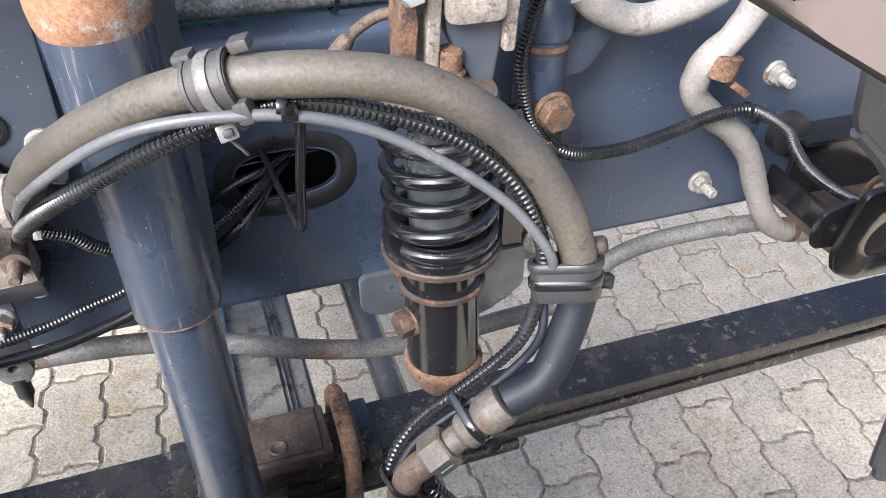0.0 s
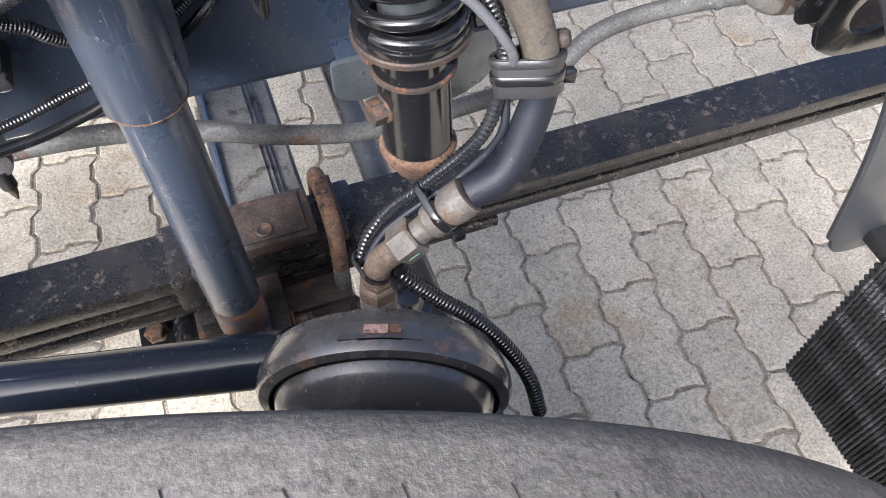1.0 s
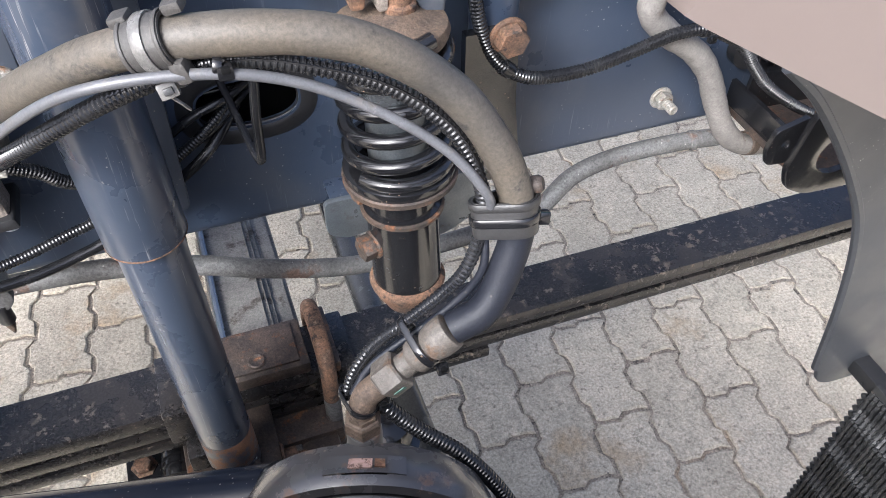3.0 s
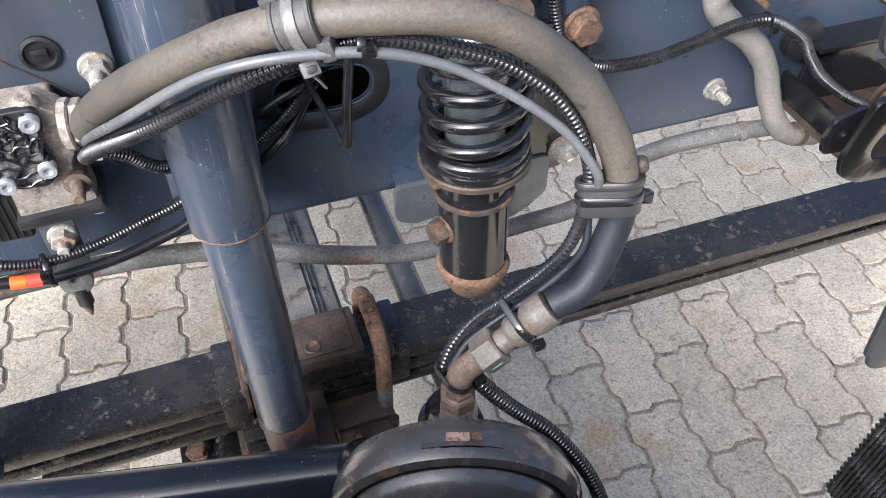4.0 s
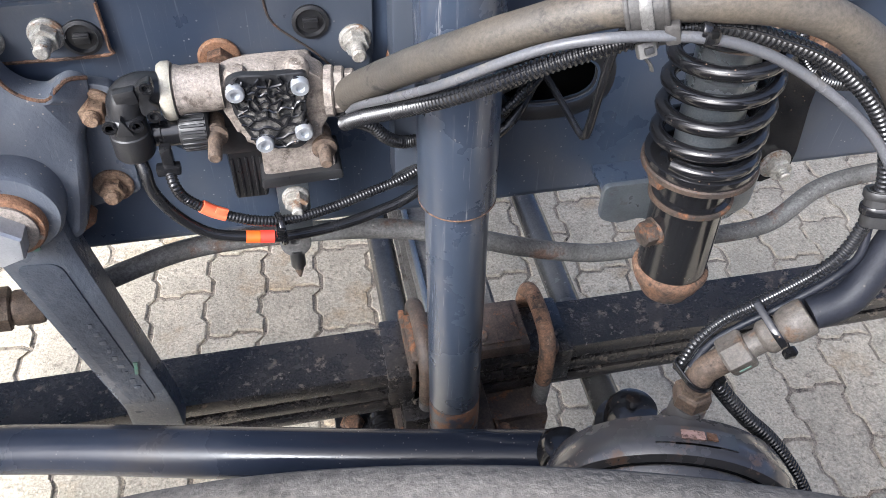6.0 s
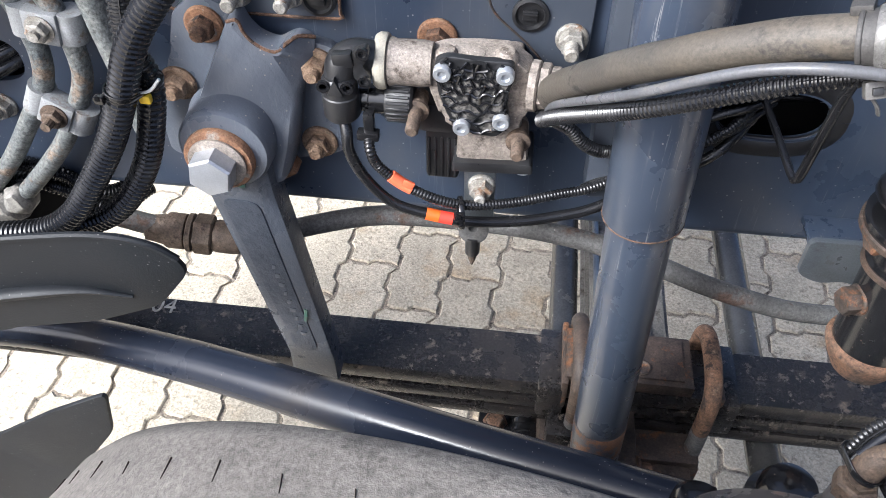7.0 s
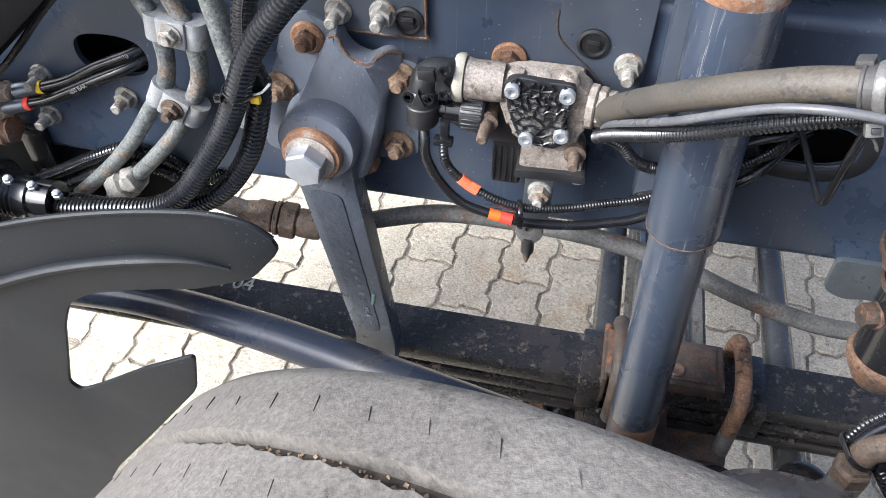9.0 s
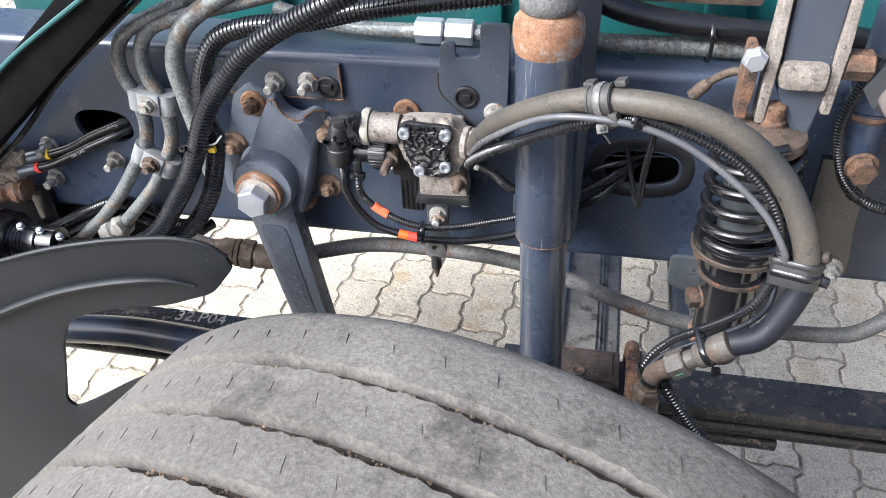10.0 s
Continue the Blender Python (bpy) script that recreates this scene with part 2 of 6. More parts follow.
M_bright = material("bright_bolt", (0.50, 0.52, 0.55), (0.40, 0.41, 0.43), 40, 0.38, 0.7, 0.1, 200, speckle=0.1)
M_galv = material("galvanised_tube", (0.20, 0.215, 0.23), (0.12, 0.135, 0.15), 16, 0.32, 0.7, 0.15, 120, DUST, 0.15, (0.08, 0.07, 0.06), 0.1, 18, speckle=0.2)
M_alu = material("grimy_cast_aluminium", (0.27, 0.236, 0.205), (0.165, 0.140, 0.118), 45, 0.55, 0.12, 0.5, 200, (0.29, 0.245, 0.195), 0.3, (0.085, 0.068, 0.055), 0.20, 55, speckle=0.45, speckle_scale=380, chips=(0.42, 0.39, 0.35), chips_scale=170)
M_fit = material("grimy_fitting", (0.098, 0.068, 0.046), (0.055, 0.039, 0.029), 60, 0.7, 0.05, 0.6, 220, (0.125, 0.096, 0.070), 0.3, (0.040, 0.028, 0.022), 0.22, 70, speckle=0.5, speckle_scale=420)
M_fitgrey = material("grimy_grey_fitting", (0.092, 0.082, 0.071), (0.060, 0.050, 0.041), 50, 0.6, 0.05, 0.5, 220, (0.13, 0.112, 0.092), 0.25, (0.085, 0.055, 0.036), 0.24, 60, speckle=0.4, speckle_scale=420)
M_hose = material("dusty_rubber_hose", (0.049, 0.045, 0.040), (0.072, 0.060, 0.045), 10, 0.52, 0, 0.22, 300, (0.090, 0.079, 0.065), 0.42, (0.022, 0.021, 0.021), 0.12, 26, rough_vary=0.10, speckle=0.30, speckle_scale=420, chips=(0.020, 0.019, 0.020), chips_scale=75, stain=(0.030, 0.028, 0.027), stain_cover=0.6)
M_corroded = material("corroded_union", (0.36, 0.29, 0.215), (0.21, 0.155, 0.105), 55, 0.9, 0, 1.0, 190, (0.28, 0.25, 0.20), 0.3, (0.075, 0.05, 0.036), 0.2, 70, speckle=0.4, speckle_scale=420)
M_conduit = material("black_conduit", (0.009, 0.009, 0.010), (0.013, 0.013, 0.014), 40, 0.24, 0, 0.05, 300, (0.12, 0.10, 0.08), 0.01)
M_cable = material("black_cable", (0.008, 0.008, 0.009), (0.012, 0.012, 0.013), 30, 0.24, 0, 0.05, 300, (0.12, 0.1, 0.08), 0.03)
M_tubegrey = material("grey_air_line", (0.088, 0.089, 0.095), (0.064, 0.065, 0.070), 30, 0.36, 0, 0.1, 300, (0.12, 0.106, 0.088), 0.30, speckle=0.2)
M_black = material("black_plastic", (0.012, 0.012, 0.013), (0.017, 0.017, 0.018), 30, 0.38, 0, 0.15, 300, DUST, 0.08)
M_gloss = material("gloss_black_paint", (0.007, 0.007, 0.008), (0.010, 0.010, 0.011), 20, 0.18, 0, 0.05, 150, DUST, 0.03, coat=0.3, chips=(0.17, 0.12, 0.085), chips_scale=150)
M_guard = material("mudguard_plastic", (0.010, 0.0115, 0.014), (0.014, 0.0155, 0.018), 12, 0.50, 0, 0.18, 500, (0.075, 0.075, 0.075), 0.03, rough_vary=0.06, chips=(0.13, 0.13, 0.13), chips_scale=150)
M_guardrear = material("speckled_guard_plastic", (0.024, 0.026, 0.030), (0.031, 0.033, 0.037), 14, 0.5, 0, 0.15, 400, (0.06, 0.060, 0.060), 0.03, chips=(0.30, 0.295, 0.28), chips_scale=230)
M_drum = material("chamber_paint", (0.058, 0.056, 0.058), (0.070, 0.066, 0.064), 14, 0.24, 0, 0.10, 80, (0.19, 0.16, 0.125), 0.30, (0.15, 0.085, 0.05), 0.08, 34, coat=0.35, chips=(0.30, 0.24, 0.19), chips_scale=90, stain=(0.100, 0.080, 0.064), stain_cover=0.55)
M_pipe = material("dirty_grey_pipe", (0.105, 0.103, 0.101), (0.062, 0.060, 0.058), 26, 0.65, 0, 0.35, 200, (0.15, 0.143, 0.132), 0.25, (0.090, 0.058, 0.045), 0.20, 24, speckle=0.5, speckle_scale=330, chips=(0.34, 0.33, 0.31), chips_scale=120)
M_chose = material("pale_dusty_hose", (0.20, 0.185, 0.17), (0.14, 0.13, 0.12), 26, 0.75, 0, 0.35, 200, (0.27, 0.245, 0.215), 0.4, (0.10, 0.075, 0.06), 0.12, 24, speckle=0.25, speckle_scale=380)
M_tyre = material("dusty_tyre_rubber", (0.118, 0.107, 0.095), (0.086, 0.078, 0.069), 7, 0.85, 0, 0.6, 220, (0.134, 0.123, 0.110), 0.40, (0.052, 0.047, 0.042), 0.18, 9, speckle=0.36, speckle_scale=230, stain=(0.054, 0.049, 0.044), stain_cover=0.36)
M_groove = material("dark_groove_and_sipe", (0.050, 0.035, 0.024), (0.020, 0.016, 0.014), 50, 0.9, 0, 0.6, 260)
M_paver = material("concrete_paver", (0.495, 0.436, 0.333), (0.400, 0.353, 0.271), 18, 0.92, 0, 1.0, 150, None, 0, (0.280, 0.243, 0.185), 0.20, 75, piece=0.09, speckle=0.42, speckle_scale=190, stain=(0.41, 0.29, 0.160), stain_cover=0.45, chips=(0.13, 0.12, 0.10), chips_scale=120)
M_paverfar = material("concrete_paver_far", (0.495, 0.436, 0.333), (0.400, 0.353, 0.271), 18, 0.92, 0, 1.0, 150, None, 0, (0.280, 0.243, 0.185), 0.20, 75, island=0.09, speckle=0.42, speckle_scale=190, stain=(0.41, 0.29, 0.160), stain_cover=0.45, chips=(0.13, 0.12, 0.10), chips_scale=120)
M_joint = material("joint_sand", (0.35, 0.295, 0.225), (0.195, 0.165, 0.128), 45, 0.95, 0, 1.0, 200, None, 0, (0.055, 0.047, 0.038), 0.17, 55, speckle=0.65, speckle_scale=260, stain=(0.37, 0.26, 0.15), stain_cover=0.35)
M_orange = material("orange_tape", (0.75, 0.14, 0.06), (0.68, 0.12, 0.05), 40, 0.5, 0, 0.1, 200, DUST, 0.1)
M_amber = material("amber_tape", (0.62, 0.105, 0.008), (0.55, 0.09, 0.008), 40, 0.5, 0, 0.1, 200, DUST, 0.1)
M_red = material("red_tape", (0.72, 0.05, 0.03), (0.65, 0.045, 0.03), 40, 0.5, 0, 0.1, 200, DUST, 0.1)
M_yellow = material("yellow_clip", (0.75, 0.50, 0.02), (0.68, 0.44, 0.02), 40, 0.5, 0, 0.1, 200)
M_white = material("white_plastic_fitting", (0.225, 0.212, 0.188), (0.130, 0.122, 0.108), 60, 0.6, 0, 0.4, 200, DUST, 0.2, speckle=0.4, speckle_scale=330)
M_cream = material("cream_plastic", (0.36, 0.335, 0.275), (0.27, 0.245, 0.195), 60, 0.5, 0, 0.2, 240, DUST, 0.2, speckle=0.2)
M_grime = material("caked_grime", (0.150, 0.140, 0.128), (0.050, 0.047, 0.044), 75, 0.5, 0.1, 1.0, 260, None, 0, (0.010, 0.010, 0.010), 0.42, 95, speckle=0.7, speckle_scale=330)
M_beige = material("beige_body_paint", (0.118, 0.095, 0.086), (0.112, 0.091, 0.082), 4, 0.45, 0, 0.02, 200)
M_teal = material("teal_engine_paint", (0.010, 0.085, 0.085), (0.012, 0.065, 0.065), 12, 0.5, 0, 0.2, 100, DUST, 0.2)
M_green = material("green_paint_mark", (0.030, 0.130, 0.095), (0.085, 0.085, 0.072), 170, 0.6, 0, 0.1, 300)
M_steelpipe = material("bare_steel_pipe", (0.170, 0.175, 0.165), (0.078, 0.088, 0.092), 38, 0.46, 0.25, 0.45, 160, (0.24, 0.215, 0.185), 0.25, (0.150, 0.115, 0.085), 0.24, 34, speckle=0.7, speckle_scale=280, chips=(0.62, 0.60, 0.55), chips_scale=140)
M_mark = material("white_stamp_paint", (0.34, 0.33, 0.31), (0.2, 0.19, 0.18), 90, 0.7, 0, 0.2, 300)
M_flap = material("ribbed_rubber", (0.013, 0.013, 0.014), (0.022, 0.022, 0.022), 20, 0.5, 0, 0.2, 300, DUST, 0.10, speckle=0.4, speckle_scale=300)
M_shockrust = material("worn_shock_paint", (0.030, 0.037, 0.054), (0.036, 0.043, 0.060), 7, 0.4, 0, 0.2, 160, DUST, 0.1, (0.17, 0.085, 0.045), 0.62, 30, coat=0.1, speckle=0.3)
M_clamp = material("grey_clamp_plastic", (0.024, 0.023, 0.023), (0.016, 0.0155, 0.0155), 40, 0.42, 0, 0.2, 260, (0.075, 0.066, 0.056), 0.15, speckle=0.2)
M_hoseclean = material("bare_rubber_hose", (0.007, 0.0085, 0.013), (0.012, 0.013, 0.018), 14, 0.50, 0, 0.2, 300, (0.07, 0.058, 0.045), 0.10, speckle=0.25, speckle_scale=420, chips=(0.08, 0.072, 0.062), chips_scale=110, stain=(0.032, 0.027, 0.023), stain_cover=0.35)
M_axle = material("greasy_axle_steel", (0.185, 0.172, 0.152), (0.115, 0.107, 0.096), 22, 0.55, 0.0, 0.3, 160, (0.19, 0.175, 0.15), 0.2, (0.06, 0.05, 0.042), 0.16, 26, speckle=0.35, speckle_scale=330)
M_sand = material("groove_sand", (0.30, 0.22, 0.14), (0.20, 0.145, 0.09), 90, 0.9, 0, 0.3, 300)
M_rod = material("dark_steel_rod", (0.034, 0.034, 0.034), (0.050, 0.049, 0.047), 16, 0.20, 0.0, 0.12, 120, (0.10, 0.090, 0.078), 0.1, (0.06, 0.05, 0.042), 0.12, 26, speckle=0.3, speckle_scale=330)
M_clip = material("grey_clip_plastic", (0.230, 0.236, 0.240), (0.165, 0.168, 0.168), 50, 0.6, 0, 0.25, 200, DUST, 0.25, (0.13, 0.105, 0.08), 0.16, 45, speckle=0.25)
M_worn = material("worn_shiny_tie", (0.125, 0.120, 0.113), (0.072, 0.070, 0.066), 60, 0.34, 0.1, 0.15, 260, DUST, 0.15, speckle=0.3)
M_clampdust = material("dusty_clamp_plastic", (0.042, 0.039, 0.036), (0.028, 0.0265, 0.025), 40, 0.62, 0, 0.25, 260, (0.070, 0.062, 0.052), 0.3, speckle=0.3)
M_sticker = material("torn_sticker", (0.50, 0.33, 0.27), (0.38, 0.24, 0.19), 160, 0.6, 0, 0.3, 260, spots=(0.12, 0.07, 0.05), spots_cover=0.35, spots_scale=140)
M_tan = material("tan_crusted_steel", (0.235, 0.165, 0.110), (0.140, 0.082, 0.048), 55, 0.8, 0.05, 0.7, 240, (0.27, 0.215, 0.16), 0.3, (0.050, 0.036, 0.028), 0.20, 60, speckle=0.5, speckle_scale=400)
# dull black: black parts, added hole backing, strips standing for shaded gaps
M_dark = material("dull_black_and_shade", (0.005, 0.005, 0.0055), (0.008, 0.008, 0.008), 30, 0.62, 0, 0.1, 200)


def lettering(text, height, at, right, up, mat, parent, label):
    """Raised letters from the built-in font."""
    cu = bpy.data.curves.new("letters", 'FONT')
    cu.body, cu.size, cu.extrude, cu.resolution_u = text, height * 1.4, 0.0004, 3
    holder = bpy.data.objects.new("letters", cu)
    me = bpy.data.meshes.new_from_object(holder)
    bpy.data.objects.remove(holder)
    x, y = Vector(right).normalized(), Vector(up).normalized()
    z = x.cross(y).normalized()
    y = z.cross(x)
    m = Matrix((x, y, z)).transposed().to_4x4()
    m.translation = at
    me.transform(m)
    bm = bmesh.new()
    bm.from_mesh(me)
    return part("lettering", bm, mat, parent, label)


def seamed(name, pts, r, pitch, depth, seg, label, category, group=""):
    """A split corrugated sleeve with its seam."""
    th = thing(name, pts[0], label, category, group)
    part("ribbed_tube", corrugated(pts, r, pitch, depth, seg), M_conduit, th)
    path = smooth_path(pts, pitch / 2)
    r0, r1 = r if isinstance(r, tuple) else (r, r)
    out = [p + Vector((0.30, -0.88, 0.36)) * (r0 + (r1 - r0) * i / len(path)) * 0.97 for i, p in enumerate(path)]
    part("seam", sweep(bmesh.new(), out, lambda i: 0.0011 if i % 2 else 0.0006, 5), M_cable, th, "split seam")
    return th
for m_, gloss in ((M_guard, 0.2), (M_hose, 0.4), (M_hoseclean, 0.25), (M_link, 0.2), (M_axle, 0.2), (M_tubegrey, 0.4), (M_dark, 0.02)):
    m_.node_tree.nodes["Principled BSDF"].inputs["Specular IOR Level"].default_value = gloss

# ---- setting: ground and the truck's underside above ----
bm = bmesh.new()
n = 24
grid = [[bm.verts.new((math.copysign(abs(u) ** 3, u) * 400, math.copysign(abs(v) ** 3, v) * 400, -0.0038)) for u in np.linspace(-1, 1, n)] for v in np.linspace(-1, 1, n)]
for j in range(n - 1):
    for i in range(n - 1):
        bm.faces.new((grid[j][i], grid[j][i + 1], grid[j + 1][i + 1], grid[j + 1][i]))
ground = solid("ground", bm, M_joint, "sandy joints between pale concrete paving stones", "ground", "", "structure")

bm = bmesh.new()
box(bm, (-0.02, 0.22, 1.06), (1.9, 0.14, 0.36), 0.03)
for x in (-0.85, -0.55, -0.25, 0.05, 0.35, 0.65):
    box(bm, (x, 0.148, 1.04), (0.05, 0.03, 0.20), 0.01)
solid("engine_block", bm, M_teal, "teal painted engine block behind the frame rail", "engine", "", "structure")

# ---- frame rail ----
HOLE_R = (-0.034, 0.882, 0.046, 0.025)
HOLE_L = (-0.760, 0.885, 0.043, 0.025)
Z0, Z1 = 0.735, 1.012
rail = thing("frame_rail", (0, 0, Z0), "dark blue-grey painted steel truck frame rail with oval holes", "frame rail")
bm = bmesh.new()
web = [(-1.5, Z0 + 0.012), (1.35, Z0 + 0.012), (1.35, Z1 - 0.012), (-1.5, Z1 - 0.012)]
slab(bm, web, 0.0, 0.008, [ellipse(*HOLE_R[:2], HOLE_R[2], HOLE_R[3], 32, 2.6), ellipse(*HOLE_L[:2], HOLE_L[2], HOLE_L[3], 32, 2.6), ellipse(-0.362, 0.866, 0.022, 0.020), ellipse(0.514, 0.838, 0.018, 0.020)])
part("web", bm, M_rail, rail)
for side, z in ((1, Z1), (-1, Z0)):
    bm = bmesh.new()
    prof = []
    for k in range(7):
        a = math.pi / 2 * k / 6
        prof.append((0.012 - 0.012 * math.cos(a), z - side * (0.012 - 0.012 * math.sin(a))))
    prof += [(0.085, z), (0.085, z - side * 0.008)]
    for k in range(7):
        a = math.pi / 2 * (6 - k) / 6
        prof.append((0.012 - 0.004 * math.cos(a), z - side * (0.012 - 0.004 * math.sin(a))))
    a = [bm.verts.new((-1.5, y, zz)) for y, zz in prof]
    b = [bm.verts.new((1.35, y, zz)) for y, zz in prof]
    for i in range(len(prof)):
        j = (i + 1) % len(prof)
        bm.faces.new((a[i], a[j], b[j], b[i]))
    part("flange", bm, M_rail, rail)
# rims belong to the painted rail; their shading is put in as black
for cx, cz, a, b, lip in ((*HOLE_R, 0.0115), (*HOLE_L, 0.006)):
    bm = bmesh.new()
    rim = [Vector((x, -0.001, z)) for x, z in ellipse(cx, cz, a + 0.010, b + 0.010, 40, 2.6)]
    sweep(bm, rim + rim[:1], lip, 10, False)
    for v in bm.verts:
        v.co.y = 0.004 + v.co.y * 0.45
    part("hole_rim", bm, M_black, rail, "raised rim of the oval hole, its shade put in as black")
for z, r_, m_ in ((0.872, 0.006, M_cable), (0.886, 0.005, M_conduit), (0.897, 0.0045, M_cable)):
    bm = sweep(bmesh.new(), smooth_path([(-0.14, 0.05, z - 0.01), (-0.04, 0.046, z), (0.07, 0.052, z + 0.004)], 0.004), lambda i, r_=r_: r_ if i % 2 else r_ * 0.93, 10)
    part("inner_cable", bm, m_, rail, "black cable inside the frame rail")

# added black backing, hides the bright ground so the holes look shaded
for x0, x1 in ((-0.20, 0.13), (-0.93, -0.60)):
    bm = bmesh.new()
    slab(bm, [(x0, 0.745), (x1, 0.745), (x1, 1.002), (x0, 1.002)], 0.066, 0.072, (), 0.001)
    part("inner_plate", bm, M_dark, rail, "black backing added to keep the oval hole dark")

# dark crossmember under the front end of the rail
bm = bmesh.new()
box(bm, (-1.055, 0.085, 0.665), (0.51, 0.15, 0.132), 0.010)
cross = solid("crossmember", bm, M_dark, "black painted crossmember bolted under the frame rail", "crossmember")


# ---- bolts ----
def bolt(at, axis, hexr, head, washer_r, stud, m_head, m_washer, label, name="flange_bolt", washer_h=0.004, stud_r=0.5, turn_by=0.2, group="chassis bolts"):
    at, axis = Vector(at), Vector(axis).normalized()
    th = thing(name, at, label, "bolt", group)
    bm = bmesh.new()
    turn(bm, [(washer_r * 0.55, 0), (washer_r, 0.0), (washer_r, washer_h * 0.6), (washer_r * 0.9, washer_h)], at, axis, 24)
    part("washer", bm, m_washer, th)
    bm = bmesh.new()
    c = 0.93
    turn(bm, [(hexr, washer_h), (hexr, washer_h + head * 0.86), (hexr * c, washer_h + head)], at, axis, 6, turn_by)
    part("hex_head", bm, m_head, th, "", 25)
    if stud > 0:
        bm = bmesh.new()
        rows, r = [(hexr * stud_r, washer_h + head * 0.9)], hexr * stud_r
        k = int(stud / 0.0016)
        for i in range(k):
            h = washer_h + head + stud * i / k
            rows.append((r if i % 2 else r * 0.9, h))
        rows.append((r * 0.75, washer_h + head + stud))
        turn(bm, rows, at, axis, 14)
        part("thread", bm, m_head, th)
    return th


OUT = (0, -1, 0)
for at, lab in (((-0.215, -0.007, 0.950), "dirty zinc flange bolt with a long stud on the plate"), ((0.419, 0, 0.786), "zinc nut on a bolt through the frame rail"),
                ((0.477, 0, 0.911), "bright zinc nut on a bolt through the frame rail"), ((-0.491, -0.007, 0.974), "dirty zinc bolt end with washer on the plate"),
                ((-0.447, -0.007, 0.976), "dirty zinc bolt end with washer on the plate"), ((-0.757, 0, 0.832), "zinc nut on a bolt through the frame rail"),
                ((-0.867, 0, 0.792), "zinc nut on a bolt through the frame rail"), ((-0.858, 0, 0.847), "small zinc nut on the frame rail")):
    bolt(at, OUT, 0.0108, 0.009, 0.0135, 0.016, M_zinc, M_zinc, lab, stud_r=0.56, turn_by=random.random())
for at, lab in (((-0.524, -0.012, 0.944), "rusty flange bolt on the steering bracket"), ((-0.431, -0.012, 0.911), "rust-stained bolt on the steering bracket"),
                ((-0.437, -0.012, 0.827), "rusty flange nut on the steering bracket"), ((-0.562, -0.012, 0.882), "rusty flange bolt behind the corrugated hose"),
                ((-0.326, -0.001, 0.940), "rusty bolt on the frame rail above the valve"), ((-0.172, -0.002, 0.925), "rusty bolt head beside the shock absorber")):
    tan = at[0] in (-0.431, -0.437, -0.562)
    bolt(at, OUT, 0.0112, 0.010, 0.0172, 0.008, M_tan if tan else M_rust, M_tan if tan else M_rustlight, lab, stud_r=0.62, turn_by=random.random())

# plates on the rail
bm = bmesh.new()
slab(bm, [(-0.60, 1.0), (-0.60, 0.953), (-0.406, 0.953), (-0.406, 1.0)], -0.007, -0.0005, [ellipse(-0.423, 0.971, 0.0115, 0.0115, 20)], 0.0015)
pl = solid("reinforcement_plate", bm, M_plate, "dark painted steel plate with a rusty edge on the frame rail", "steel plate")
bm = bmesh.new()
slab(bm, rounded([(-0.279, 1.036), (-0.2845, 0.985), (-0.278, 0.968), (-0.251, 0.943), (-0.230, 0.920), (-0.207, 0.912), (-0.200, 0.935), (-0.198, 1.061), (-0.233, 1.061), (-0.233, 1.020), (-0.262, 1.018), (-0.262, 1.036)], 0.006), -0.007, -0.0005, [ellipse(-0.250, 0.969, 0.0115, 0.0115, 20)], 0.0012)
pl2 = solid("mounting_plate", bm, M_plate, "dark painted angled mounting plate on the frame rail", "steel plate")
part("rusty_edge", tube([(-0.595, -0.0066, 0.9535), (-0.50, -0.0066, 0.9535), (-0.412, -0.0066, 0.9535), (-0.4065, -0.0066, 0.960), (-0.4065, -0.0066, 0.998)], 0.0016, 6, 0.004), M_rust, pl, "rusty plate edge")
part("rusty_edge", tube([(-0.2838, -0.0072, 0.998), (-0.2842, -0.0072, 0.985), (-0.278, -0.0072, 0.9675), (-0.251, -0.0072, 0.9425), (-0.230, -0.0072, 0.9197), (-0.209, -0.0072, 0.912)], 0.0011, 6, 0.004), M_rustdark, pl2, "rusty plate edge")
for x, z in ((-0.423, 0.971), (-0.250, 0.969)):
    bm = bmesh.new()
    turn(bm, [(0.0115, -0.006), (0.0148, 0.0), (0.0148, 0.0025), (0.0120, 0.0035), (0.0105, 0.0005), (0, 0.0005)], (x, -0.007, z), OUT, 28)
    plug = solid("hole_plug", bm, M_black, "round black plastic plug in the plate's hole", "plug", "hole plugs")
    bm = bmesh.new()
    box(bm, (x, -0.0095, z), (0.012, 0.003, 0.009), 0.001)
    box(bm, (x, -0.0115, z + 0.002), (0.012, 0.003, 0.002), 0.0005)
    part("socket", bm, M_black, plug)

# ---- steering bracket, big bolt and drop arm ----
br = thing("steering_bracket", (-0.5, 0, 0.79), "dark painted cast bracket bolted to the frame rail", "bracket")
bm = bmesh.new()
slab(bm, rounded([(-0.552, 0.952), (-0.562, 0.914), (-0.590, 0.85), (-0.590, 0.80), (-0.50, 0.765), (-0.472, 0.800), (-0.415, 0.815), (-0.412, 0.928), (-0.446, 0.937), (-0.458, 0.930), (-0.472, 0.927), (-0.489, 0.934), (-0.494, 0.958), (-0.527, 0.972)], 0.008), -0.012, -0.0005, (), 0.003)
part("base_plate", bm, M_cast, br)
neck_top = [(-0.495, 0.962), (-0.486, 0.964), (-0.482, 0.952), (-0.473, 0.942), (-0.458, 0.937), (-0.449, 0.943), (-0.440, 0.947), (-0.428, 0.942)]


